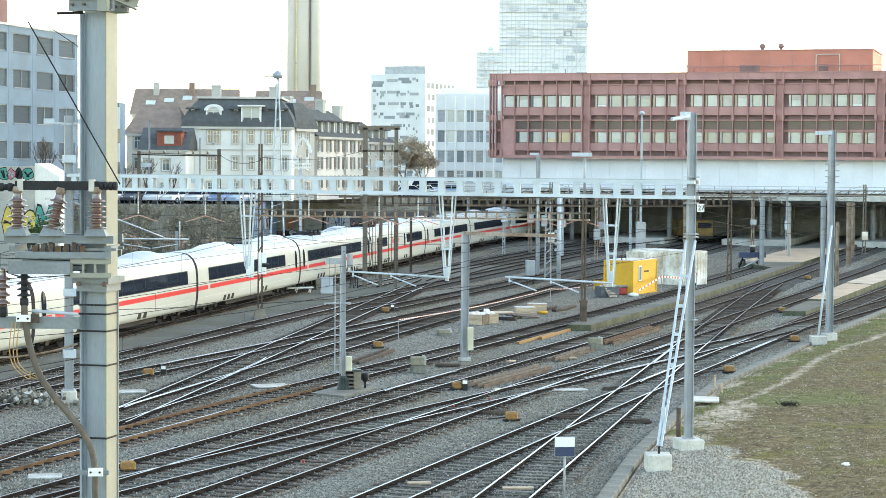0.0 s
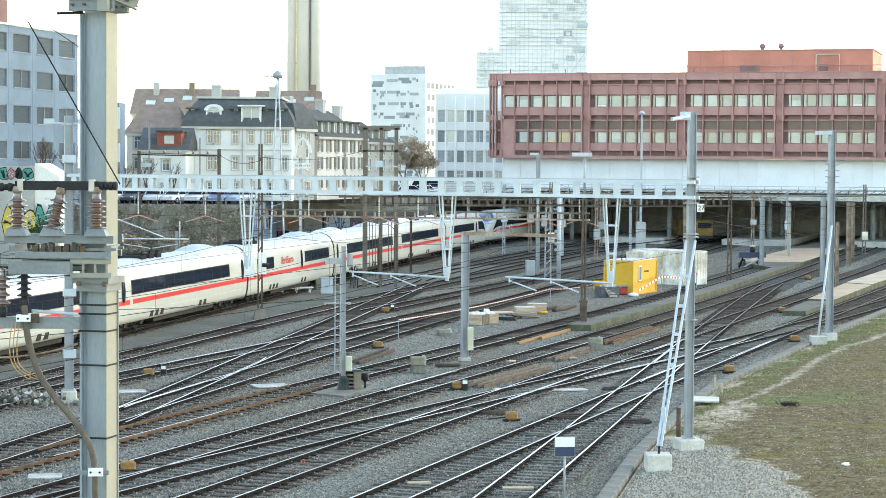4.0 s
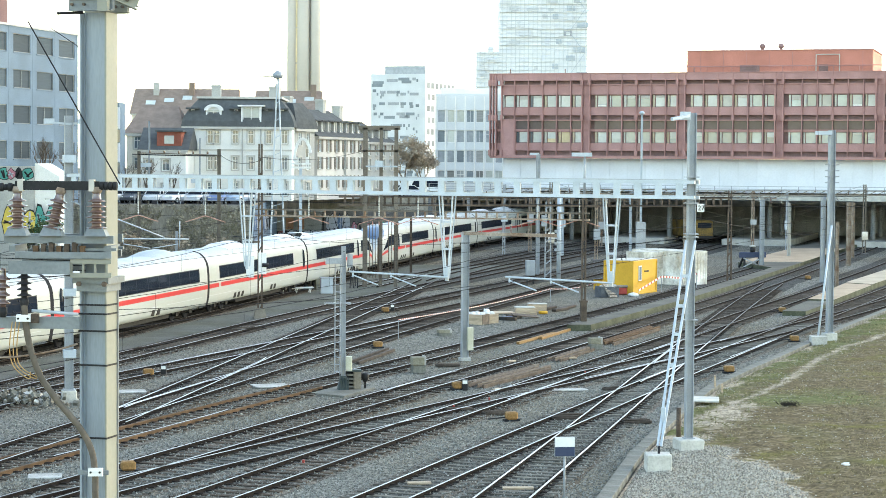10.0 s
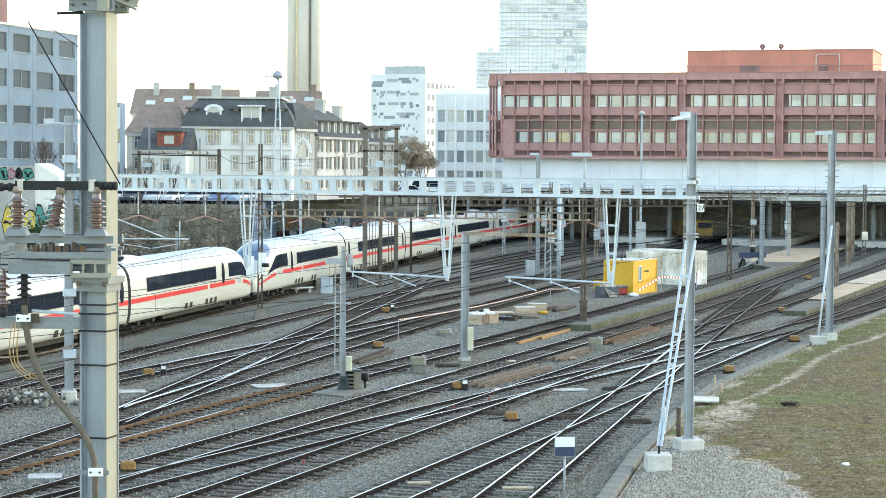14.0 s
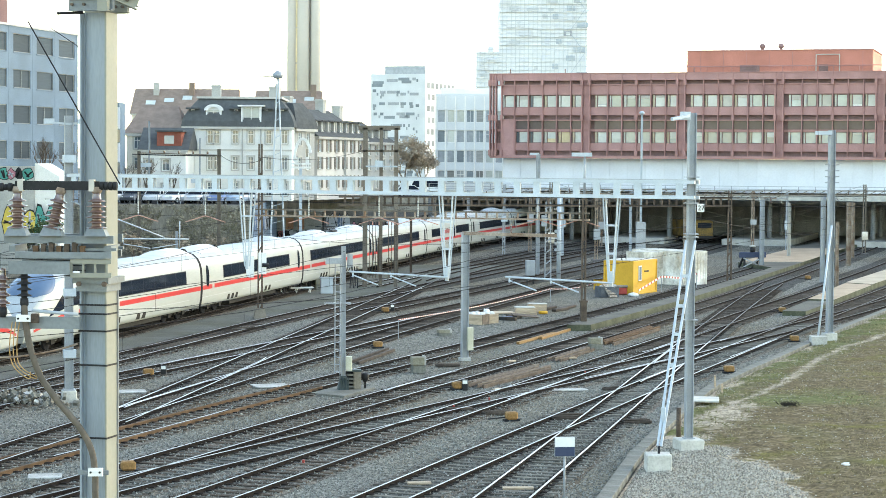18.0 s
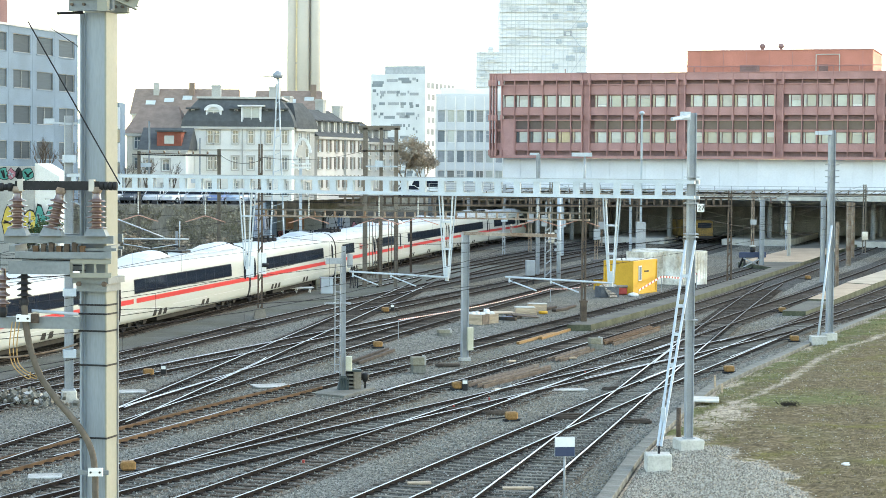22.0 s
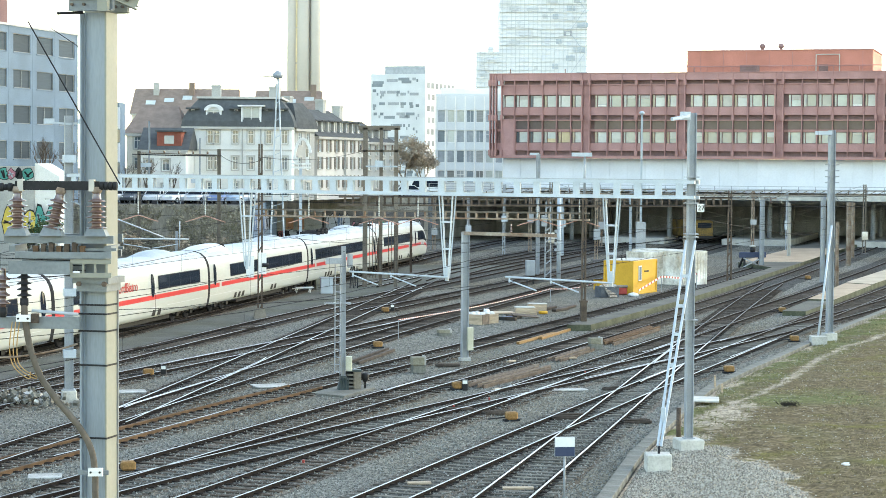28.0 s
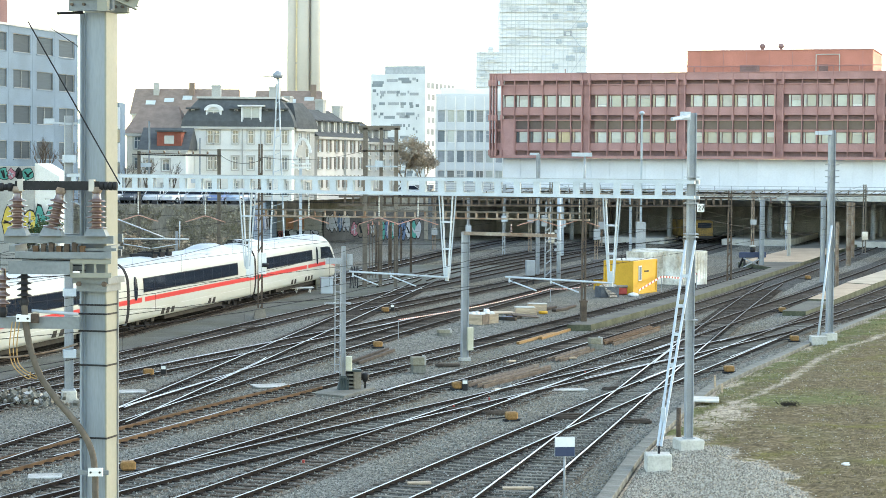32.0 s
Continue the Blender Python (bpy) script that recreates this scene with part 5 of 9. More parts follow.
def portal():
    R, Lf = Vector((8.07, 64.35, 0)), Vector((-14.58, 76.96, 0))
    r = h_mast("catenary_mast", "tall galvanised H-section catenary mast on concrete footing", R.x, R.y, 10.95, 0.225, 12.0, foot=1.83)
    bm = bmesh.new()
    beam(bm, (-0.2, -0.25, 10.85), (-0.9, -0.6, 10.72), 0.1, 0.1)
    part("lamp_arm", bm, GALV_PALE, r)
    bm = bmesh.new()
    box(bm, -0.42, -0.15, -0.28, -0.02, 10.72, 10.98)
    part("lamp_box", bm, GALV_PALE, r)
    for z in (8.85, 8.0, 7.0, 6.9, 4.2):
        bm = bmesh.new()
        box(bm, -0.2, 0.2, -0.2, 0.2, z, z + 0.035)
        part("clamp_band", bm, GALV, r)
    bm = bmesh.new()
    box(bm, 0.1, 0.34, -0.3, -0.28, 7.74, 8.0)
    plate = part("number_plate", bm, FRAME_WHITE, r, "white plate with the number 27")
    cu = bpy.data.curves.new("plate_number", "FONT")
    cu.body, cu.size, cu.extrude = "27", 0.23, 0.004
    cu.materials.append(DARK)
    n = new("plate_number", cu)
    n.parent = plate
    n.matrix_basis = pose(0.115, -0.31, 7.79, 90, 0, 0)
    # leaning stay of two tubes with rungs
    s = thing("mast_stay", "leaning ladder-like galvanised stay bracing a mast", "stay")
    top, foot = Vector((8.03, 64.05, 6.8)), Vector((6.64, 60.0, 0.68))
    d = (top - foot)
    side = Vector((0.96, -0.28, 0)) * 0.5
    fs = Vector((0.96, -0.28, 0)) * 0.05
    for k in (-1, 1):
        bm = bmesh.new()
        beam(bm, foot + fs * k, top + side * k * 0.3, 0.07, 0.07)
        part("leg", bm, GALV_PALE, s)
    for u in (0.12, 0.38, 0.53, 0.67, 0.82):
        p = foot + d * u
        w = fs + (side * 0.3 - fs) * u
        bm = bmesh.new()
        beam(bm, p - w, p + w, 0.08, 0.1 if u > 0.2 else 0.8)
        part("rung", bm, GALV_PALE, s)
    bm = bmesh.new()
    rod(bm, foot - Vector((0.02, 0.05, 0.26)), foot, 0.04, 8)
    part("anchor_bolt", bm, DARK, s)
    bm = bmesh.new()
    box(bm, 6.22, 6.99, 59.6, 60.4, -0.3, 0.46)
    bmesh.ops.bevel(bm, geom=bm.edges[:], offset=0.03, segments=1, affect="EDGES")
    part("footing", bm, CONC_PALE, s, "pale concrete footing block")
    # left mast
    l = h_mast("catenary_mast", "tall galvanised catenary mast beside rubble", Lf.x, Lf.y, 11.02, 0.3, foot=0.95)
    for dx in (-0.75, 0.55):
        bm = bmesh.new()
        beam(bm, (0, 0, 10.7), (dx, 0, 10.75), 0.08, 0.08)
        box(bm, dx - 0.2, dx + 0.2, -0.12, 0.12, 10.7, 10.9)
        part("floodlight", bm, GALV_PALE, l)
    for z in (1.6, 4.0, 9.2):
        bm = bmesh.new()
        box(bm, -0.22, 0.26, -0.26, 0.2, z, z + 0.3)
        part("clamp_band", bm, GALV_PALE, l)
    for a, e, r in (((0.1, 0, 6.25), (4.5, -1.3, 6.25), 0.03), ((0.1, 0, 7.7), (3.6, -1.05, 6.3), 0.026), ((4.15, -1.2, 6.95), (4.15, -1.2, 5.95), 0.022), ((2.05, -0.6, 6.05), (3.05, -0.9, 5.88), 0.018), ((3.1, -0.9, 5.88), (4.1, -1.2, 6.06), 0.018), ((2.05, -0.6, 6.28), (2.05, -0.6, 6.03), 0.014)):
        bm = bmesh.new()
        mm = pose(0, 0, 0, 0, 0, 0)
        rod(bm, a, e, r, 8)
        part("cantilever_tube", bm, GALV_PALE, l)
    # boom
    b = thing("portal_boom", "pale galvanised boom with square openings across the tracks", "boom", along((Lf.x, Lf.y, 0), (R.x, R.y, 0)))
    n = (R - Lf).length
    for y in (-0.2, 0.2):
        for z in (8.2, 8.7):
            bm = bmesh.new()
            box(bm, 0.1, n + 0.2, y - 0.05, y + 0.05, z - 0.055, z + 0.055)
            part("chord", bm, GALV_PALE, b)
    k = 0
    x = 0.3
    while x < n - 0.2:
        for y in (-0.2, 0.2):
            bm = bmesh.new()
            box(bm, x, x + (0.25 if y < 0 else 0.07), y - 0.012, y + 0.012, 8.25, 8.65)
            part("batten", bm, GALV_PALE, b)
        x += 0.74
    bm = bmesh.new()
    box(bm, 0.1, n + 0.2, -0.26, 0.26, 8.76, 8.785)
    part("top_flange", bm, GALV, b)
    # drop posts with their arms
    for f, zb in ((0.325, 5.42), (0.65, 5.28), (0.891, 5.3)):
        c = Lf + (R - Lf) * f
        p = thing("drop_post", "pale lattice drop post hanging from a boom", "drop post", pose(c.x, c.y, 0, 0, 0, -24), "drop posts under the boom")
        for sx in (-1, 1):
            for sy in (-1, 1):
                bm = bmesh.new()
                beam(bm, (sx * 0.26, sy * 0.14, 8.14), (sx * 0.07, sy * 0.06, zb), 0.045, 0.045)
                part("leg", bm, GALV_PALE, p)
        for u in (0.33, 0.66):
            bm = bmesh.new()
            w = 0.26 - 0.19 * u
            box(bm, -w, w, -0.1, 0.1, 8.14 + (zb - 8.14) * u, 8.2 + (zb - 8.14) * u)
            part("rung", bm, GALV_PALE, p)
        bm = bmesh.new()
        box(bm, -0.05, 0.05, -0.05, 0.05, zb - 0.1, zb + 0.4)
        part("foot", bm, GALV_PALE, p)
        if f > 0.4:
            bm = bmesh.new()
            rod(bm, (0.1, -0.12, zb + 0.02), (-3.75, -0.12, zb + 0.12), 0.034, 8)
            part("arm_tube", bm, GALV_PALE, p)
            for a, e in ((-3.6, -2.5), (-2.1, -1.0)):
                bm = bmesh.new()
                rod(bm, (a, -0.12, zb + 0.0), (e, -0.4, zb - 0.3), 0.024, 6)
                part("steady_arm", bm, GALV_PALE, p)
                bm = bmesh.new()
                rod(bm, (a, -0.12, zb - 0.08), (a, -0.12, zb + 0.12), 0.03, 6)
                part("arm_clamp", bm, GALV_PALE, p)


portal()


def section_insulators():
    """Small hangers with V arms below the boom, in the distance."""
    for x, y in ((-7.96, 117.0), (-3.78, 116.4), (-1.48, 116.0), (5.5, 115.0), (7.9, 114.6), (-18.3, 118.6), (-14.2, 118.0)):
        t = thing("wire_hanger", "white insulator hanger with reddish spread arms", "hanger", pose(x, y, 0), "hangers on the cross wire")
        bm = bmesh.new()
        insulator(bm, (0, 0, 6.1), 1.15, 0.055, 9)
        part("insulator", bm, PORCELAIN, t)
        for s in (-1, 1):
            bm = bmesh.new()
            rod(bm, (0, 0, 6.08), (s * 1.2, 0, 5.7), 0.028, 6)
            part("spread_arm", bm, SALMON, t)
        bm = bmesh.new()
        rod(bm, (0, 0, 7.2), (0, 0, 7.62), 0.02, 6)
        part("rod", bm, GALV, t)


PORCELAIN = mat("pale_porcelain", (0.48, 0.48, 0.45), 0.3, 0.0, 0.08, 2, 10, 0.0)
SALMON = mat("faded_red_rod", (0.55, 0.3, 0.24), 0.7, 0.0, 0.1, 2, 10, 0.0)
section_insulators()


def yard_masts():
    t = h_mast("signal_mast", "short galvanised mast with ladder on a concrete slab", -4.09, 81.4, 5.83, 0.14, 16, False)
    bm = bmesh.new()
    lo = [bm.verts.new((x, y, -0.09)) for x, y in ((-0.22, -0.22), (0.22, -0.22), (0.22, 0.22), (-0.22, 0.22))]
    hi = [bm.verts.new((x, y, 0.48)) for x, y in ((-0.11, -0.11), (0.11, -0.11), (0.11, 0.11), (-0.11, 0.11))]
    for i in range(4):
        bm.faces.new((lo[i], lo[(i + 1) % 4], hi[(i + 1) % 4], hi[i]))
    bm.faces.new(hi)
    part("flared_base", bm, DULL_GREEN, t, "dark green-grey flared base")
    for i in range(4):
        bm = bmesh.new()
        a = -0.18 + 0.12 * i
        box(bm, a - 0.01, a + 0.01, -0.25, -0.12, -0.09, 0.4)
        part("gusset", bm, DULL_GREEN, t)
    for dx, dy in ((-0.33, 0.12), (-0.17, -0.14)):
        bm = bmesh.new()
        rod(bm, (dx, dy, 0.55), (dx, dy, 5.3), 0.022, 6)
        part("ladder_rail", bm, GALV, t)
    for i in range(16):
        bm = bmesh.new()
        rod(bm, (-0.33, 0.12, 0.65 + i * 0.3), (-0.17, -0.14, 0.65 + i * 0.3), 0.016, 5)
        part("ladder_rung", bm, GALV, t)
    bm = bmesh.new()
    box(bm, -0.8, 0.3, -0.12, 0.12, 3.45, 3.5)
    box(bm, -0.75, -0.1, -0.1, 0.1, 5.1, 5.35)
    part("bracket", bm, GALV, t)
    bm = bmesh.new()
    box(bm, 0.18, 0.36, -0.1, 0.15, 4.95, 5.5)
    part("signal_back", bm, GALV, t)
    for i in range(5):
        bm = bmesh.new()
        rod(bm, (0.25 + i * 0.08, -0.1, 4.1 + 0.1 * (i % 2)), (0.3 + i * 0.07, -0.1, 5.0), 0.022, 5)
        part("cable", bm, WIRE, t)
    # slab, relay boxes and bell at its foot
    bm = bmesh.new()
    lo, hi = [[bm.verts.new((x, y, z)) for x, y in ((-5.32, 80.1), (-3.92, 79.1), (-2.8, 82.3), (-4.1, 83.4))] for z in (-0.25, -0.09)]
    for i in range(4):
        bm.faces.new((lo[i], lo[(i + 1) % 4], hi[(i + 1) % 4], hi[i]))
    bm.faces.new(hi)
    solid("base_slab", bm, KERB_CONC, "damp grey concrete slab under a signal mast", "slab")
    solid("relay_box", cube_bm(0.13, 0.38, -0.5, -0.25, 0.72, 1.32, 0.02), CREAM, "cream relay box with a lid beside a signal mast", "box", m=pose(-4.09, 81.4, 0))
    t = thing("relay_cabinet", "open brown relay cabinet with a dark lid", "cabinet", pose(-3.66, 81.7, -0.09, 0, 0, 8))
    part("cupboard", cube_bm(-0.02, 0.28, -0.2, 0.2, 0, 0.72, 0.015), BROWN_BOX, t)
    part("lid", cube_bm(-0.3, 0.3, -0.23, 0.23, 0.72, 0.8, 0.01), DULL_GREEN, t, "dark green lid")
    for k in range(4):
        part("shelf", cube_bm(-0.28, -0.02, -0.18, 0.18, 0.06 + 0.16 * k, 0.13 + 0.16 * k, 0.005), KERB_CONC, t)
    part("back", cube_bm(-0.28, -0.02, 0.18, 0.2, 0, 0.72), DARK, t)
    bm = bmesh.new()
    lathe(bm, [(0.04, -0.3), (0.04, 0.12), (0.1, 0.16), (0.16, 0.3), (0.17, 0.42), (0.1, 0.5)], 12)
    solid("warning_bell", bm, DARK, "small black bell housing on a short post", "bell", m=pose(-3.2, 81.9, 0.05))
    # mast with a long cantilever
    t = h_mast("cantilever_mast", "galvanised mast with a long horizontal cantilever beam", 1.07, 94.66, 6.0, 0.3, 16, False)
    bm = bmesh.new()
    box(bm, -0.25, 0.25, -0.25, 0.25, -0.3, -0.02)
    part("footing", bm, CONCRETE, t)
    bm = bmesh.new()
    beam(bm, (-0.15, 0, 5.95), (4.2, -1.2, 5.85), 0.16, 0.16)
    part("cantilever", bm, RUSTY_GALV, t, "rust-stained cantilever beam")
    bm = bmesh.new()
    insulator(bm, (2.1, -0.6, 5.98), 0.42, 0.07, 5)
    part("insulator", bm, BROWN_GLAZE, t)
    bm = bmesh.new()
    box(bm, 0.05, 0.32, -0.4, -0.17, 0.35, 1.45)
    part("relay_box", bm, CREAM, t, "cream relay box")
    # rusty masts
    t = lattice_mast("rusty_mast", "tall rusty lattice mast beside a low platform", 8.16, 114.4, 7.6, 0.22)
    bm = bmesh.new()
    rod(bm, (0, 0, 7.5), (0, 0, 9.85), 0.07, 8)
    part("lamp_pole", bm, GALV, t)
    bm = bmesh.new()
    box(bm, -0.75, 0.4, -0.15, 0.15, 9.75, 9.97)
    part("lamp_head", bm, GALV_PALE, t, "pale flat lamp head")
    for s in (-1, 1):
        bm = bmesh.new()
        lathe(bm, [(0.05, 0), (0.1, 0.1), (0.2, 0.34)], 10, (0, 0, 0), pose(s * 0.15, 0, 7.35, 0, s * 70, 0))
        part("loudspeaker", bm, DARK, t)
    bm = bmesh.new()
    box(bm, -0.17, 0.17, -0.16, 0.16, -0.05, 1.35)
    box(bm, -0.22, 0.22, -0.2, 0.2, 1.3, 1.42)
    part("shoe", bm, RUST, t)
    t = lattice_mast("rusty_mast", "rusty lattice mast with white relay boards beside the main line", -11.03, 119.2, 10.4, 0.24)
    for x, z in ((-0.62, 2.35), (0.12, 2.55)):
        bm = bmesh.new()
        box(bm, x - 0.24, x + 0.24, -0.22, -0.16, z, z + 1.3)
        part("board", bm, FRAME_WHITE, t, "white relay board")
    bm = bmesh.new()
    rod(bm, (0.1, -0.25, 3.1), (0.5, -0.25, 3.1), 0.12, 8)
    part("lamp", bm, DARK, t)
    bm = bmesh.new()
    vs0 = [bm.verts.new((x, y, -0.15)) for x, y in ((-0.4, -0.4), (0.4, -0.4), (0.4, 0.4), (-0.4, 0.4))]
    vs1 = [bm.verts.new((x, y, 0.5)) for x, y in ((-0.25, -0.15), (0.25, -0.15), (0.25, 0.15), (-0.25, 0.15))]
    for i in range(4):
        bm.faces.new((vs0[i], vs0[(i + 1) % 4], vs1[(i + 1) % 4], vs1[i]))
    bm.faces.new(vs1)
    part("flared_base", bm, BROWN_BOX, t)
    p, q = Vector((-11.03, 119.2, 0)), Vector((8.16, 114.4, 0))
    t = thing("rusty_portal_boom", "slim rust-stained lattice boom between two rusty masts", "boom", along((p.x, p.y), (q.x, q.y)))
    n = (q - p).length
    for z in (6.08, 6.46):
        bm = bmesh.new()
        box(bm, -0.3, n + 0.3, -0.08, 0.08, z - 0.045, z + 0.045)
        part("chord", bm, RUSTY_GALV if z < 6.2 else WEATHERED, t)
    for i in range(int(n / 0.62)):
        bm = bmesh.new()
        box(bm, 0.3 + i * 0.62, 0.4 + i * 0.62, -0.06, 0.06, 6.125, 6.415)
        part("batten", bm, RUSTY_GALV, t)
    # lamp mast beside the grass
    t = h_mast("lamp_mast", "galvanised lamp mast with footing beside the grass verge", 20.79, 106.0, 11.2, 0.29)
    bm = bmesh.new()
    box(bm, -0.95, -0.1, -0.2, 0.1, 10.95, 11.15)
    part("lamp_head", bm, GALV_PALE, t, "pale flat lamp head")
    for i in range(4):
        bm = bmesh.new()
        rod(bm, (-0.4, -0.05, 8.4 + i * 0.32), (0.42, -0.05, 8.4 + i * 0.32), 0.03, 5)
        part("step_iron", bm, GALV, t)
    s = thing("mast_stay", "thin leaning stay rod bracing a lamp mast", "stay")
    bm = bmesh.new()
    rod(bm, (19.75, 103.6, 0.4), (20.8, 105.8, 6.1), 0.06, 8)
    part("rod", bm, GALV_PALE, s)
    bm = bmesh.new()
    box(bm, 19.35, 20.15, 103.2, 104.0, -0.3, 0.35)
    part("footing", bm, CONCRETE, s, "concrete footing block")
    # second portal, farther away
    a, b = Vector((-5.98, 150.6, 0)), Vector((22.84, 157.5, 0))
    lattice_mast("rusty_mast", "rusty lattice mast of an old portal", b.x, b.y, 7.3, 0.32)
    t = thing("rusty_portal_boom", "rust-brown lattice boom across the far tracks", "boom", along((a.x, a.y), (b.x, b.y)))
    n = (b - a).length
    for z in (6.1, 6.75):
        bm = bmesh.new()
        box(bm, -2, n, -0.15, 0.15, z - 0.07, z + 0.07)
        part("chord", bm, RUST, t)
    for i in range(50):
        bm = bmesh.new()
        box(bm, -1.6 + i * 0.62, -1.48 + i * 0.62, -0.1, 0.1, 6.17, 6.68)
        part("batten", bm, RUST, t)
    # tall framed posts beside the main line
    t = thing("post_frame", "tall weathered timber-brown post frame with crossbars", "frame", pose(0, 150.6, 0))
    for x, w in ((-5.95, 0.18), (-4.75, 0.13), (-3.6, 0.15)):
        for k in (-1, 1):
            bm = bmesh.new()
            box(bm, x + k * w / 2 - w * 0.48, x + k * w / 2 + w * 0.48, -0.16, 0.16, -0.2, 12.0)
            part("post", bm, WEATHERED, t)
    for z, w in ((11.85, 0.3), (10.15, 0.16)):
        bm = bmesh.new()
        box(bm, -6.5, -3.3, -0.16, 0.16, z, z + w)
        part("crossbar", bm, WEATHERED, t)
    for x in (-6.3, -5.2, -4.4, -3.9):
        bm = bmesh.new()
        insulator(bm, (x, -0.2, 10.3), 0.4, 0.08, 5)
        part("insulator", bm, BROWN_GLAZE, t)
    for i in range(9):
        x = -5.6 + 0.24 * i + (0.25 if i > 4 else 0)
        bm = bmesh.new()
        rod(bm, (x, -0.3, 0.6), (x, -0.3, 4.6), 0.025, 5)
        part("hanging_rod", bm, RUST, t)
        bm = bmesh.new()
        insulator(bm, (x, -0.3, 4.6), 0.3, 0.06, 4)
        part("insulator", bm, SALMON if i % 2 else BROWN_GLAZE, t)
    bm = bmesh.new()
    box(bm, -5.9, -3.4, -0.34, -0.26, 4.88, 4.98)
    part("hanging_bar", bm, WEATHERED, t)
    bm = bmesh.new()
    box(bm, -5.9, -3.5, -0.5, -0.2, 9.0, 9.12)
    box(bm, -5.2, -4.6, -0.6, -0.5, 9.0, 9.5)
    part("sign_arm", bm, GALV_PALE, t)
    # slender posts
    for x, y, z, w, mm, lab in ((-2.78, 171, 4.6, 0.16, RUST, "short rusty trackside post by the rails"), (8.19, 170, 10.2, 0.2, GALV, "slender galvanised post beside a platform"),
                                (12.34, 205, 6.0, 0.3, GALV_PALE, "pale galvanised platform post"), (29.37, 182, 6.2, 0.34, GALV, "galvanised mast on a platform"),
                                (30.94, 161, 6.9, 0.3, GALV, "galvanised mast beside a platform"), (38.8, 189, 5.9, 0.36, RUSTY_GALV, "rust-stained post beside the far tracks"),
                                (-27.4, 178, 10.3, 0.26, WEATHERED, "dark weathered post with crossarm"), (-20.2, 178, 10.5, 0.28, WEATHERED, "dark weathered post with brackets"),
                                (-23.6, 175, 3.2, 0.18, GALV, "thin grey trackside post"), (-4.9, 183, 3.6, 0.2, RUST, "thin rusty trackside post"), (-6.2, 183, 3.2, 0.14, RUST, "thin rusty trackside post"),
                                (-3.9, 184, 3.4, 0.14, RUST, "thin rusty trackside post"), (-5.5, 168, 3.0, 0.12, RUST, "thin rusty trackside post"), (19.9, 210, 6.0, 0.22, GALV_PALE, "pale steel post on a platform"),
                                (24.0, 196, 5.2, 0.3, RUSTY_GALV, "rust-stained post beside the far tracks"), (35.0, 200, 5.6, 0.28, RENDER_GREY, "grey rendered post on a platform"), (42.5, 205, 5.6, 0.28, RUSTY_GALV, "rust-stained post on a platform"),
                                (30.33, 152, 5.0, 0.2, RUSTY_GALV, "white and rust painted post")):
        h_mast("trackside_post", lab, x, y, z, w, 10, False, mm, -0.2, "post")
    t = h_mast("lamp_post", "tall thin pale lamp post behind containers", 17.0, 170, 13.7, 0.14, 0, False, GALV_PALE, -0.2, "lamp")
    bm = bmesh.new()
    lathe(bm, [(0.1, 13.6), (0.22, 13.75), (0.22, 13.85), (0.06, 13.95)], 10)
    part("lamp_head", bm, GALV_PALE, t)
    bm = bmesh.new()
    box(bm, -0.4, 0.4, -0.3, 0.3, 2.0, 4.4)
    part("switch_cabinet", bm, GALV, t)
    t = h_mast("lamp_post", "slender lamp post with pale flat head", 8.1, 171, 10.1, 0.16, 0, False, GALV, -0.2, "lamp")
    bm = bmesh.new()
    box(bm, -0.65, 0.15, -0.12, 0.12, 10.1, 10.3)
    part("lamp_head", bm, GALV_PALE, t)
    # relay mast with signals behind the cantilever
    t = lattice_mast("signal_mast", "galvanised signal mast with round signal heads", 8.5, 160.0, 6.3, 0.5, GALV)
    for i in range(4):
        bm = bmesh.new()
        lathe(bm, [(0.13, 0), (0.13, 0.25)], 12, (0.6, -0.2, 2.4 + i * 0.5), pose(0, 0, 0, 90, 0, 0))
        part("signal_head", bm, GALV, t)
    bm = bmesh.new()
    box(bm, -0.55, -0.15, -0.3, 0.1, 4.3, 5.2)
    part("junction_box", bm, GALV, t)
    bm = bmesh.new()
    rod(bm, (0.9, 0, -0.1), (0.9, 0, 6.6), 0.17, 10)
    part("side_pole", bm, GALV_PALE, t)
    # A-frame tower beyond the train
    t = thing("mast_tower", "tall pale A-frame steel mast with floodlight", "mast", pose(-15.6, 186, 0))
    for s in (-1, 1):
        for q in (-1, 1):
            bm = bmesh.new()
            beam(bm, (s * 0.72, q * 0.3, -0.2), (s * 0.06, q * 0.06, 17.4), 0.1, 0.1)
            part("leg", bm, GALV_PALE, t)
    for i in range(9):
        z = 2 + i * 1.6
        w = 0.72 - 0.66 * z / 17.6
        bm = bmesh.new()
        beam(bm, (-w, -0.2, z), (w, -0.2, z + 0.3), 0.05, 0.05)
        part("brace", bm, GALV_PALE, t)
    bm = bmesh.new()
    lathe(bm, [(0.35, 17.2), (0.5, 17.4), (0.45, 17.7), (0.12, 17.95)], 10)
    part("floodlight", bm, GALV, t)
    bm = bmesh.new()
    rod(bm, (0, 0, 17.4), (-1.9, 0, 17.4), 0.05, 6)
    part("arm", bm, GALV, t)
    # street lamps
    for x, y, z in ((-29.6, 199, 13.4), (-25.0, 203, 11.8), (-15.0, 250, 11.2), (-17.0, 251, 10.6)):
        t = h_mast("street_lamp", "slim grey street lamp post on the raised street", x, y, z, 0.14, 0, False, GALV, 5.1, "lamp")
        bm = bmesh.new()
        box(bm, -0.9, 0.2, -0.12, 0.12, z - 4.6, z - 4.2)
        part("lamp_head", bm, GALV_PALE, t)
    t = thing("pole_crossarm", "dark crossarm with insulators between two posts", "crossarm", pose(-23.8, 178, 0))
    bm = bmesh.new()
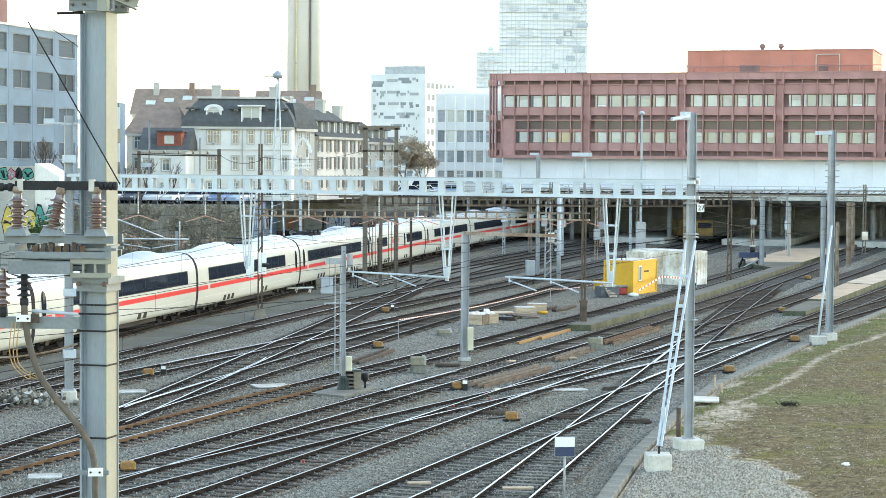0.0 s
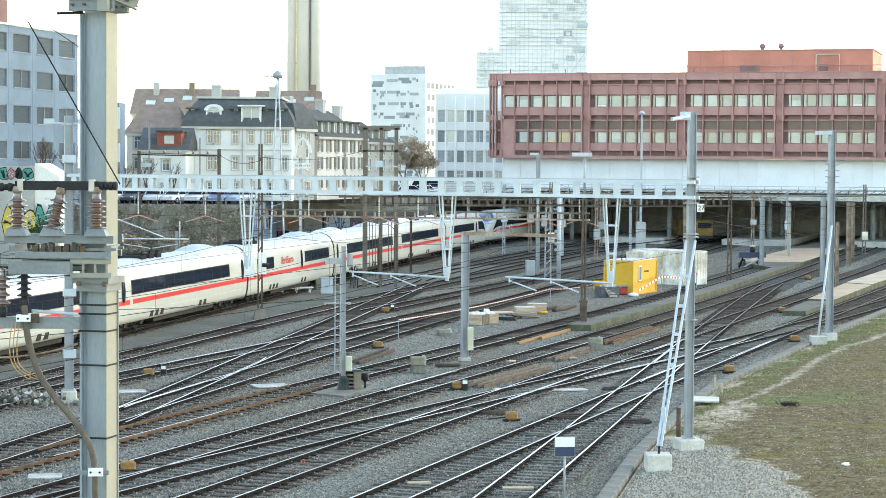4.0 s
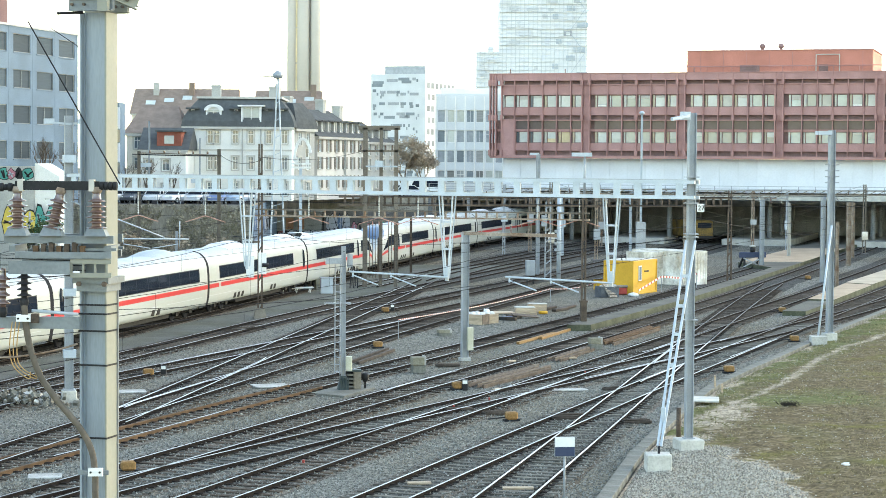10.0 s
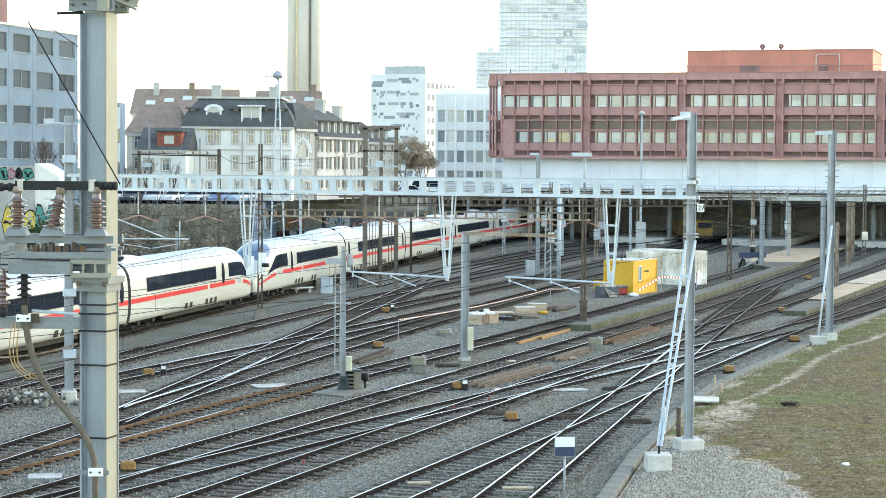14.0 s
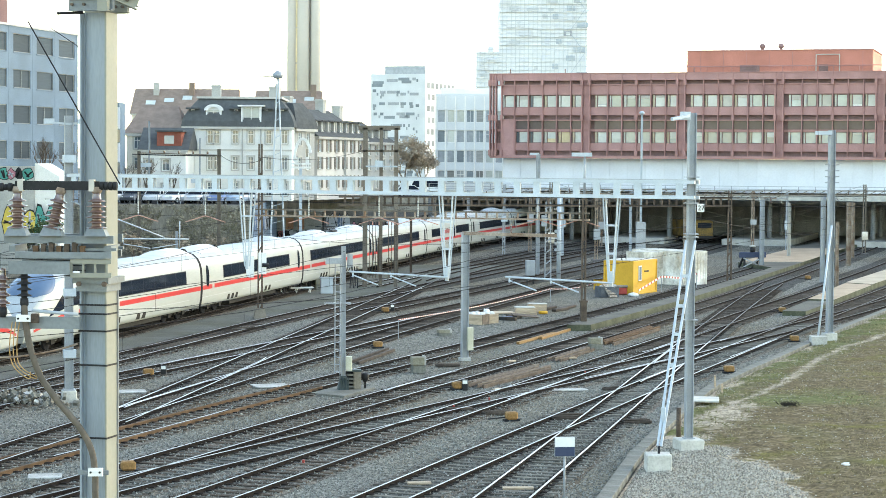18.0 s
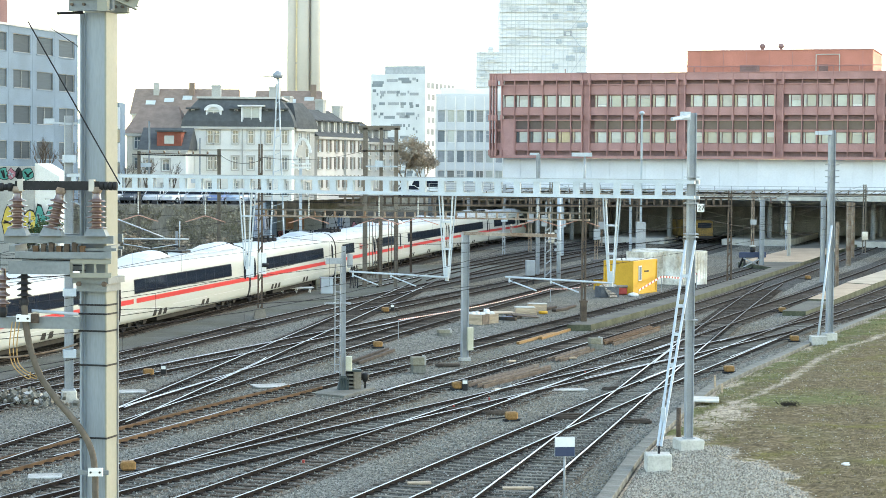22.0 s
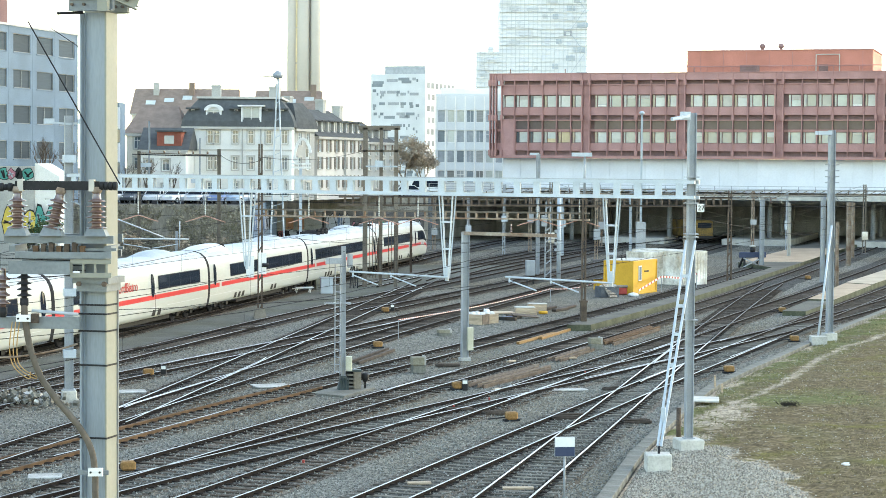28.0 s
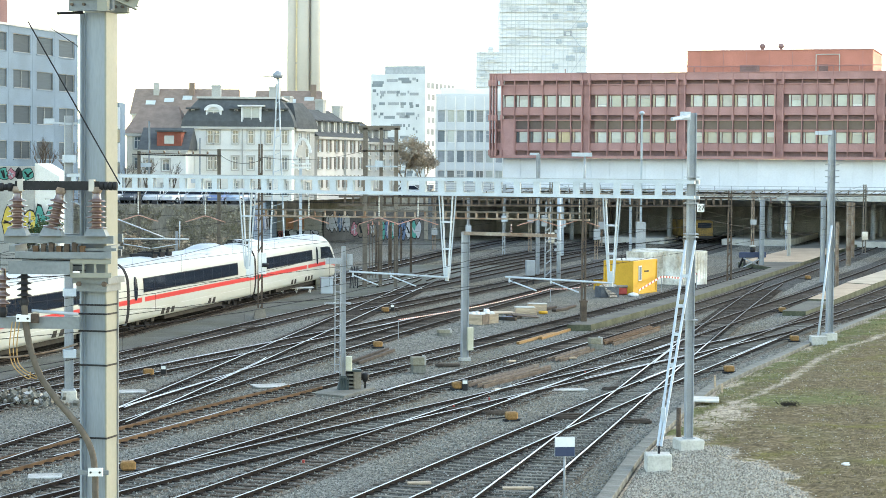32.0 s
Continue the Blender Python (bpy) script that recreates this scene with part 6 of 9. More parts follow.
    beam(bm, (-3.6, -0.2, 10.1), (3.7, -0.2, 9.95), 0.1, 0.09)
    part("bar", bm, WEATHERED, t)
    for i in range(5):
        bm = bmesh.new()
        lathe(bm, [(0.03, 0), (0.1, 0.06), (0.05, 0.12), (0.1, 0.18), (0.03, 0.26)], 8, (-2.6 + i * 1.3, -0.2, 10.1 - 0.02 * i))
        part("insulator", bm, BROWN_GLAZE, t)
    # arched white fitting on the street
    t = thing("arched_lamp", "white arched street lamp with cluster of fittings", "lamp", pose(-14.4, 199.5, 0))
    bm = bmesh.new()
    box(bm, -0.14, 0.14, -0.14, 0.14, -0.2, 8.9)
    part("post", bm, GALV_PALE, t)
    bm = bmesh.new()
    pr = None
    for i in range(13):
        q = math.pi * (1.02 - 0.075 * i)
        p = Vector((0.2 + 0.85 * math.cos(q), 0, 9.5 + 2.25 * max(0, math.sin(q))))
        if pr:
            beam(bm, pr, p, 0.3, 0.26)
        pr = p
    part("arch", bm, FRAME_WHITE, t, "white curved arch")
    for x, z, w, h in ((-0.9, 9.15, 1.9, 0.16), (-1.1, 8.75, 2.1, 0.2), (-0.6, 9.35, 0.35, 0.5), (0.5, 9.3, 0.3, 1.0), (-1.15, 9.0, 0.25, 0.7)):
        bm = bmesh.new()
        box(bm, x, x + w, -0.15, 0.15, z, z + h)
        part("fitting", bm, FRAME_WHITE, t)
    bm = bmesh.new()
    box(bm, 0.55, 0.75, -0.16, 0.12, 9.9, 10.7)
    part("lamp_glass", bm, GLASS, t)


def throat_gear():
    """Masts, switch boxes and cross spans between the platforms in front of the bridge."""
    rg = random.Random(55)
    for x, y, h, kind in ((6.3, 205, 7.2, 0), (9.4, 214, 6.4, 1), (10.9, 200, 7.6, 2), (13.4, 222, 6.2, 0), (15.2, 196, 7.0, 1), (21.5, 218, 6.6, 2), (25.8, 205, 7.3, 0), (33.2, 212, 6.6, 1), (45.6, 214, 7.4, 2), (48.6, 204, 7.0, 0), (-1.0, 216, 6.2, 1), (2.8, 222, 6.4, 0), (18.2, 228, 6.1, 1), (38.6, 222, 6.3, 0), (51.3, 216, 7.1, 2)):
        t = lattice_mast("catenary_mast", "slim weathered catenary mast between the platforms", x, y, h, 0.22 + 0.06 * kind, (GALV, RUSTY_GALV, WEATHERED)[kind], 10.0)
        side = rg.choice((-1, 1))
        bm = bmesh.new()
        rod(bm, (0, 0, h - 0.5), (side * 2.6, -0.1, h - 0.75), 0.045, 6)
        part("arm_tube", bm, GALV_PALE if kind != 1 else RUSTY_GALV, t)
        bm = bmesh.new()
        rod(bm, (0, 0, h - 0.05), (side * 2.2, -0.1, h - 0.7), 0.025, 5)
        part("tie_rod", bm, GALV, t)
        for k in range(2):
            bm = bmesh.new()
            insulator(bm, (side * (0.7 + 1.2 * k), -0.1, h - 1.15), 0.5, 0.09, 5)
            part("insulator", bm, BROWN_GLAZE if k else PORCELAIN, t)
        bm = bmesh.new()
        z = rg.uniform(1.2, 3.4)
        box(bm, -0.32, 0.32, -0.32, -0.1, z, z + rg.uniform(0.5, 1.1))
        part("switch_box", bm, (GALV_PALE, GALV, WHITE_PAINT)[kind], t)
    for p, q in (((5.9, 206, 6.9), (26.0, 205, 7.0)), ((-1, 216, 6.0), (21.5, 218, 6.2)), ((25.8, 205, 6.8), (51.3, 216, 6.8)), ((9.4, 214, 6.2), (38.6, 222, 6.1))):
        t = thing("cross_span", "dark lattice cross span between catenary masts", "span", along(p[:2], q[:2]))
        n = math.hypot(q[0] - p[0], q[1] - p[1])
        for z in (p[2] - 0.55, p[2] - 0.1):
            bm = bmesh.new()
            box(bm, 0, n, -0.1, 0.1, z - 0.05, z + 0.05)
            part("chord", bm, WEATHERED, t)
        for i in range(int(n / 1.1)):
            bm = bmesh.new()
            beam(bm, (i * 1.1, 0, p[2] - 0.52), (i * 1.1 + 0.9, 0, p[2] - 0.12), 0.05, 0.06)
            part("brace", bm, WEATHERED, t)


def cube_bm(x0, x1, y0, y1, z0, z1, bev=0.0):
    bm = bmesh.new()
    box(bm, x0, x1, y0, y1, z0, z1)
    if bev:
        bmesh.ops.bevel(bm, geom=bm.edges[:], offset=bev, segments=1, affect="EDGES")
    return bm


BROWN_BOX = mat("brown_cabinet_paint", (0.22, 0.19, 0.15), 0.7, 0.0, 0.2, 2, 14, 0.1)
BROWN_GLAZE = mat("brown_glazed_ceramic", (0.13, 0.075, 0.062), 0.14, 0.0, 0.25, 4, 20, 0.03, None, 0, 1.0)
RUSTY_GALV = mat("rust_stained_steel", (0.34, 0.3, 0.25), 0.75, 0.1, 0.35, 1.0, 15, 0.2, (0.2, 0.12, 0.08))
WEATHERED = mat("weathered_timber_post", (0.17, 0.145, 0.12), 0.85, 0.0, 0.25, 1, 14, 0.3)
yard_masts()
WHITE_PAINT = mat("white_container_paint", (0.8, 0.78, 0.72), 0.55, 0.0, 0.2, 0.9, 7, 0.05, (0.48, 0.42, 0.34))
throat_gear()


# ---- overhead wires ----
def strand(bm, pts, r, seg=5):
    """One unbroken wire through the points."""
    rings = []
    for i, p in enumerate(pts):
        d = (pts[min(i + 1, len(pts) - 1)] - pts[max(i - 1, 0)]).to_track_quat("Z", "Y").to_matrix()
        rings.append([bm.verts.new(p + d @ Vector((r * math.cos(2 * math.pi * k / seg), r * math.sin(2 * math.pi * k / seg), 0))) for k in range(seg)])
    for a, b in zip(rings, rings[1:]):
        for k in range(seg):
            bm.faces.new((a[k], a[(k + 1) % seg], b[(k + 1) % seg], b[k])).smooth = True
    bm.faces.new(rings[0][::-1]), bm.faces.new(rings[-1])


def wires():
    lines = [((54, 150, 14.971, 18.747, 0.457, -0.107), "t"), ((54, 192, 10.164, 18.605, 0.201, -0.224), "t"), ((60, 158, 5.68, 18.623, -0.296, -0.414), "t"),
             ((70, 140, -5.2, 12.6, 1.2, 0.0), "t"), ((92, 157, -14.0, 11.2, 1.2, 0.0), "t"), ((122, 177, -12.783, 16.848, -0.515, -0.041), "t")]
    for c, _ in lines:
        t = thing("overhead_line", "thin dark overhead contact wire with droppers", "wire", kind="structure")
        lo, hi, step = -20, 240, 44
        bm = bmesh.new()
        bc = bmesh.new()
        bd = bmesh.new()
        for a in range(lo, hi, step):
            prev = None
            for i in range(9):
                y = a + step * i / 8
                u = i / 8
                p = Vector((track_x(c, y)[0], y, 0))
                zc, zm = 5.35, 5.75 + 1.0 * (2 * u - 1) ** 2
                if prev:
                    rod(bm, prev[0], p + Vector((0, 0, zc)), 0.008, 4)
                    rod(bc, prev[1], p + Vector((0, 0, zm)), 0.007, 4)
                rod(bd, p + Vector((0, 0, zc)), p + Vector((0, 0, zm)), 0.004, 3)
                prev = (p + Vector((0, 0, zc)), p + Vector((0, 0, zm)))
        part("contact_wire", bm, WIRE, t)
        part("catenary_wire", bc, WIRE, t)
        part("dropper", bd, WIRE, t, kind="stuff")
    # the main line's wire
    t = thing("overhead_line", "overhead contact wire above the express line", "wire", kind="structure")
    bm, bc = bmesh.new(), bmesh.new()
    for s in range(-120, 240, 8):
        a, b = on_line(s), on_line(s + 8)
        rod(bm, (a[0], a[1], 5.35), (b[0], b[1], 5.35), 0.011, 4)
        h = [6.0 + 0.8 * (2 * ((q % 48) / 48) - 1) ** 2 for q in (s, s + 8)]
        rod(bc, (a[0], a[1], h[0]), (b[0], b[1], h[1]), 0.01, 4)
    part("contact_wire", bm, WIRE, t)
    part("catenary_wire", bc, WIRE, t)
    # cross wires and feeders
    for p, q, r, sag in (((-24, 119, 7.6), (24, 112, 7.6), 0.02, 0.25), ((-24, 119, 7.0), (24, 112, 7.0), 0.018, 0.05), 
                         ((-13.0, 75, 3.6), (3.0, 93, 3.7), 0.012, 0.2), ((-28, 178, 10.0), (-20, 178, 9.9), 0.05, 0.05), ((-20, 178, 9.9), (-11, 119, 9.4), 0.02, 0.4),
                         ((8.1, 64.4, 7.6), (20.8, 106, 5.6), 0.012, 0.2), ((8.1, 64.4, 6.9), (2.5, 110, 4.2), 0.014, 0.1), ((-11, 119, 9.6), (-5.9, 150, 10.3), 0.015, 0.4), ((20.8, 106, 8.0), (38.8, 189, 6.0), 0.012, 0.5),
                         ((22.8, 157, 6.7), (42, 205, 6.0), 0.015, 0.3), ((8.2, 114.4, 7.2), (22.8, 157.5, 7.0), 0.012, 0.3), ((8.2, 114.4, 5.4), (26, 140, 5.3), 0.012, 0.0)):
        bm = bmesh.new()
        p, q = Vector(p), Vector(q)
        strand(bm, [p.lerp(q, i / 8) - Vector((0, 0, sag * 4 * (i / 8) * (1 - i / 8))) for i in range(9)], r)
        solid("cross_wire", bm, WIRE, "thin dark wire strung between masts", "wire")


wires()


# ---- cabins, stores and small things in the yard ----
YELLOW = mat("yellow_container_paint", (0.6, 0.335, 0.045), 0.5, 0.0, 0.1, 0.8, 10, 0.05)
# Stained yellow, also darkened: shade under the bridge is in the colour.
YELLOW_DIM = mat("dirty_shaded_yellow_paint", (0.26, 0.165, 0.05), 0.7, 0.0, 0.35, 0.8, 8, 0.1, (0.1, 0.075, 0.04))
ORANGE = mat("ochre_machine_paint", (0.3, 0.165, 0.065), 0.65, 0.0, 0.3, 4, 20, 0.1)
WOOD = mat("raw_timber", (0.5, 0.38, 0.27), 0.8, 0.0, 0.25, 2, 12, 0.2, None, 0.12, 0.3, (1, 8, 8))
WOOD_DARK = mat("creosoted_timber", (0.07, 0.055, 0.045), 0.85, 0.0, 0.3, 2, 14, 0.3, None, 0.2)
SACK = mat("white_sack", (0.68, 0.68, 0.68), 0.7, 0.0, 0.1, 3, 12, 0.3)
RED_PLASTIC = mat("red_plastic", (0.36, 0.06, 0.05), 0.5, 0.0, 0.1, 3, 12, 0.0)
BLUE_SIGN = mat("blue_sign_paint", (0.04, 0.055, 0.1), 0.4, 0.0, 0.05, 2, 10, 0.0)
DARK_PAVE = mat("worn_dark_paving", (0.115, 0.108, 0.09), 0.85, 0.0, 0.3, 0.4, 10, 0.2)
BARK_DARK = mat("withered_stem", (0.035, 0.028, 0.022), 0.9, 0.0, 0.2, 3, 12, 0.0)
RAIL_BROWN = mat("brown_stored_rail", (0.17, 0.135, 0.11), 0.8, 0.1, 0.3, 3, 30, 0.2)
GREY_WOOD = mat("weathered_grey_timber", (0.28, 0.25, 0.215), 0.85, 0.0, 0.3, 3, 14, 0.2)
STONE_BOX = mat("yellowish_weathered_concrete", (0.27, 0.25, 0.19), 0.85, 0.0, 0.25, 2, 16, 0.2)
BIN_PAINT = mat("dark_purple_grey_paint", (0.11, 0.12, 0.135), 0.6, 0.1, 0.3, 2, 14, 0.1)
# Tan platform top with warm sunlight painted into the colour.
TAN_SLAB = mat("sunlit_tan_paving", (0.4, 0.3, 0.21), 0.85, 0.0, 0.2, 0.5, 10, 0.2)


def container(label, m, L, W, H, paint, ribs=True):
    t = thing("site_container", label, "container", m)
    bm = bmesh.new()
    box(bm, 0.06, L - 0.06, 0.06, W - 0.06, 0, H - 0.06)
    part("box", bm, paint, t)
    bm = bmesh.new()
    for x in (0, L - 0.12):
        for y in (0, W - 0.12):
            box(bm, x, x + 0.12, y, y + 0.12, -0.1, H)
    for z in (-0.1, H - 0.12):
        for y in (0, W - 0.12):
            box(bm, 0.12, L - 0.12, y, y + 0.12, z, z + 0.12)
        for x in (0, L - 0.12):
            box(bm, x, x + 0.12, 0.12, W - 0.12, z, z + 0.12)
    part("frame", bm, paint, t)
    bm = bmesh.new()
    box(bm, 0.03, L - 0.03, 0.03, W - 0.03, H - 0.02, H + 0.03)
    part("roof", bm, CONC_PALE, t)
    if ribs:
        for i in range(int(W / 0.35)):
            bm = bmesh.new()
            box(bm, 0.03, 0.07, 0.2 + i * 0.35, 0.29 + i * 0.35, 0.05, H - 0.15)
            part("rib", bm, paint, t)
        for i in range(int(L / 0.35)):
            bm = bmesh.new()
            box(bm, 0.25 + i * 0.35, 0.34 + i * 0.35, 0.03, 0.07, 0.05, H - 0.15)
            part("rib", bm, paint, t)
    return t


def stores():
    t = container("bright yellow site container with a small window", along((13.9, 144.0, -0.1), (16.05, 147.75, 0)), 4.3, 2.4, 2.4, YELLOW, False)
    bm = bmesh.new()
    box(bm, 1.0, 1.5, 0.0, 0.08, 0.9, 2.0)
    w = part("window", bm, FRAME_WHITE, t)
    bm = bmesh.new()
    box(bm, 1.08, 1.42, -0.02, 0.02, 0.98, 1.92)
    part("pane", bm, GLASS, w)
    for i in range(2):
        bm = bmesh.new()
        x = 2.1 + i * 0.42
        box(bm, x, x + 0.32, 0.02, 0.07, 1.5, 1.62)
        part("lettering", bm, DARK, t)
    bm = bmesh.new()
    rod(bm, (0.5, 1.2, 2.4), (0.5, 1.2, 2.75), 0.03, 6)
    rod(bm, (1.3, 1.2, 2.4), (1.3, 1.2, 2.75), 0.03, 6)
    rod(bm, (0.5, 1.2, 2.75), (1.3, 1.2, 2.75), 0.03, 6)
    part("lifting_eye", bm, DARK, t)
    container("white site container with rust marks behind a yellow one", along((15.9, 156.2, -0.1), (19.0, 158.0, 0)), 3.4, 2.4, 2.5, WHITE_PAINT)
    t = container("cream-white site container with closed doors", along((18.9, 155.4, -0.1), (21.2, 157.2, 0)), 2.7, 5.8, 2.6, WHITE_PAINT)
    bm = bmesh.new()
    rod(bm, (0.7, -0.03, 0.3), (0.7, -0.03, 2.3), 0.03, 6)
    part("door_bar", bm, GALV, t)
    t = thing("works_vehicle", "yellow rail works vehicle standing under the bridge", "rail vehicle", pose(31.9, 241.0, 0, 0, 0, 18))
    part("cab", cube_bm(-1.15, 1.15, 0, 7, 0.6, 2.65, 0.12), YELLOW_DIM, t)
    part("front_window", cube_bm(-0.9, 0.9, -0.03, 0.05, 1.75, 2.4, 0.02), TRAIN_GLASS, t)
    part("buffer_beam", cube_bm(-1.1, 1.1, -0.25, 0.2, 0.45, 0.8, 0.03), DARK, t)
    for sx in (-1, 1):
        for yy in (1.2, 5.4):
            bm = bmesh.new()
            rod(bm, (sx * 0.68, yy, 0.45), (sx * 0.84, yy, 0.45), 0.45, 14)
            part("wheel", bm, DARK, t)
    # clutter by the yellow container
    t = thing("rubbish_bin", "dark open metal bin filled with scrap", "bin", pose(11.75, 141.3, -0.15, 0, 0, 22))
    for a, b, c, d in ((-0.72, 0.72, -0.5, -0.44), (-0.72, 0.72, 0.44, 0.5), (-0.72, -0.66, -0.44, 0.44), (0.66, 0.72, -0.44, 0.44)):
        bm = bmesh.new()
        box(bm, a, b, c, d, 0, 0.75)
        part("side", bm, BIN_PAINT, t)
    rg = random.Random(9)
    for i in range(9):
        bm = bmesh.new()
        box(bm, -0.25, 0.25, -0.12, 0.12, -0.06, 0.06, pose(rg.uniform(-0.45, 0.45), rg.uniform(-0.28, 0.28), 0.72 + 0.1 * rg.random(), rg.uniform(-30, 30), rg.uniform(-25, 25), rg.uniform(0, 180)))
        part("scrap", bm, (GREY_WOOD, CONCRETE, CONC_PALE)[i % 3], t)
    bm = bmesh.new()
    for i in range(5):
        box(bm, -0.4, 0.4, -0.03, 0.03, 0.03 + 0.24 * i, 0.2 + 0.24 * i, pose(0, 0, 0, -38, 0, 0))
    for x in (-0.36, 0.28):
        box(bm, x, x + 0.08, 0.03, 0.09, 0.0, 1.2, pose(0, 0, 0, -38, 0, 0))
    solid("pallet", bm, GREY_WOOD, "grey timber pallet leaning against a bin", "pallet", m=pose(12.2, 140.6, -0.15, 0, 0, 46))
    t = thing("crate", "red plastic crate with a grey lid beside a container", "crate", pose(12.95, 144.3, -0.15, 0, 0, 22))
    part("box", cube_bm(-0.42, 0.42, -0.35, 0.35, 0, 0.5, 0.04), RED_PLASTIC, t)
    part("lid", cube_bm(-0.5, 0.5, -0.4, 0.4, 0.5, 0.66, 0.06), GREY_WOOD, t)
    t = thing("drum", "small yellow drum with a dark lid on gravel", "drum", pose(11.8, 149.5, -0.15))
    bm = bmesh.new()
    lathe(bm, [(0.38, 0), (0.4, 0.06), (0.38, 0.12), (0.38, 0.72), (0.4, 0.78)], 16)
    part("body", bm, YELLOW, t)
    bm = bmesh.new()
    lathe(bm, [(0.41, 0.78), (0.41, 0.83)], 16)
    part("lid", bm, DARK, t)
    bm = bmesh.new()
    bmesh.ops.create_icosphere(bm, subdivisions=2, radius=0.3)
    for v in bm.verts:
        v.co = Vector((v.co.x * 1.4, v.co.y, max(-0.1, v.co.z * 0.6))) * (1 + 0.2 * noise.noise(v.co * 4))
    solid("sack", bm, SACK, "slumped white sack beside a container", "sack", m=pose(13.75, 142.2, -0.06))
    t = thing("generator", "dark sheeted generator behind scrap bin", "generator", pose(13.0, 145.5, -0.15, 0, 0, 20))
    part("housing", cube_bm(-0.6, 0.6, -0.4, 0.4, 0.1, 1.0, 0.06), DARK, t)
    for sx in (-0.5, 0.5):
        part("skid", cube_bm(sx - 0.05, sx + 0.05, -0.45, 0.45, 0, 0.1), GALV, t)
    # timber boxes with sacks
    for x, y, L, W, H, a in ((1.95, 116.3, 1.35, 0.9, 0.6, -30), (5.2, 123.6, 1.25, 0.75, 0.45, 4), (6.05, 126.3, 1.1, 0.7, 0.5, 4), (2.75, 117.0, 0.9, 0.7, 0.55, 25)):
        t = thing("timber_crate", "open raw timber crate on the ballast", "crate", pose(x, y, -0.15, 0, 0, a), "timber crates")
        for k in range(3):
            for s in (-1, 1):
                bm = bmesh.new()
                box(bm, -L / 2, L / 2, s * W / 2 - 0.03, s * W / 2 + 0.03, 0.005 + k * H / 3, H / 3 * (k + 1) - 0.005)
                part("plank", bm, WOOD, t)
                bm = bmesh.new()
                box(bm, s * L / 2 - 0.03, s * L / 2 + 0.03, -W / 2 + 0.03, W / 2 - 0.03, 0.005 + k * H / 3, H / 3 * (k + 1) - 0.005)
                part("plank", bm, RAIL_BROWN if L > 1.3 and s > 0 else WOOD, t)
        bm = bmesh.new()
        box(bm, -L / 2 + 0.04, L / 2 - 0.04, -W / 2 + 0.04, W / 2 - 0.04, 0.0, H * 0.85)
        part("load", bm, GREY_WOOD, t)
    for i, (x, y, z) in enumerate(((1.5, 116.5, 0.45), (1.78, 116.2, 0.47), (2.05, 116.5, 0.45), (2.35, 116.2, 0.45), (2.68, 117.0, 0.42), (2.95, 117.0, 0.42), (2.62, 117.25, 0.56))):
        bm = bmesh.new()
        bmesh.ops.create_cube(bm, size=0.27)
        bmesh.ops.subdivide_edges(bm, edges=bm.edges[:], cuts=2, use_grid_fill=True)
        for v in bm.verts:
            v.co = (v.co.lerp(v.co.normalized() * 0.16, 0.45)) * (1 + 0.3 * noise.noise(v.co * 6 + Vector((i, 0, 0))))
            v.co.z *= 0.85
        solid("sack", bm, SACK, "bulging white sack in a timber crate", "sack", "white sacks", m=pose(x, y, z, 0, 0, 37 * i))
    solid("lid", cube_bm(-0.62, 0.62, -0.4, 0.4, 0, 0.07, 0.02), CONC_PALE, "pale board lying on a timber crate", "board", m=pose(5.15, 123.6, 0.3, 0, 0, 4))
    solid("lid", cube_bm(-0.6, 0.6, -0.38, 0.38, 0, 0.06, 0.02), CONC_PALE, "pale board lying on a timber crate", "board", m=pose(6.05, 126.3, 0.35, 0, 0, 4))
    bm = bmesh.new()
    rod(bm, (-0.26, 0, 0.1), (0.26, 0.1, 0.1), 0.1, 12)
    solid("drum", bm, YELLOW, "small yellow drum lying beside timber crates", "drum", m=pose(6.35, 124.5, -0.15))
    solid("plywood_sheet", cube_bm(-0.75, 0.75, -0.6, 0.6, 0, 0.09, 0.01), WOOD, "stack of tan plywood sheets on the ballast", "sheets", m=pose(3.75, 124.6, -0.13, 0, 0, 12))
    solid("steel_sheet", cube_bm(-0.8, 0.8, -0.4, 0.4, 0, 0.05, 0.01), RUST, "rusty steel sheet lying on timber", "sheet", m=pose(5.05, 121.2, -0.02, 6, 5, 10))
    for i, (x, y, a, mm) in enumerate(((3.5, 119.3, 10, DARK), (3.95, 119.9, 50, BLUE_SIGN), (4.1, 119.2, -25, WOOD_DARK), (4.6, 120.8, 65, WOOD_DARK), (4.3, 121.0, 15, RUST))):
        solid("timber_block", cube_bm(-0.38, 0.38, -0.13, 0.13, 0, 0.2, 0.02), mm, "dark tarred timber block among crates", "timber", "timber blocks", m=pose(x, y, -0.15, 0, 0, a))
    for i, (x, y, L, a) in enumerate(((6.9, 128.5, 2.6, 68), (8.2, 129.5, 3.2, 70), (7.6, 127.4, 2.0, 62))):
        solid("timber_baulk", cube_bm(-L / 2, L / 2, -0.15, 0.15, 0, 0.16, 0.02), WOOD_DARK, "dark timber baulk lying on the ballast", "timber", "timber baulks", m=pose(x, y, -0.15, 0, 0, a))
    # point machines
    for i, (x, y) in enumerate(((2.55, 72.2), (13.04, 89.6), (0.65, 82.1), (-3.63, 125), (-3.3, 100.7), (-12.9, 86.5), (18.9, 105.9), (21.9, 127.2), (30.5, 165), (-9.5, 59.6))):
        t = thing("point_machine", "ochre-painted point machine box beside the rails", "point machine", pose(x, y, -0.16, 0, 0, 18 + 3 * (i % 3)), "point machines")
        part("housing", cube_bm(-0.22, 0.22, -0.17, 0.17, 0.06, 0.34, 0.05), ORANGE, t)
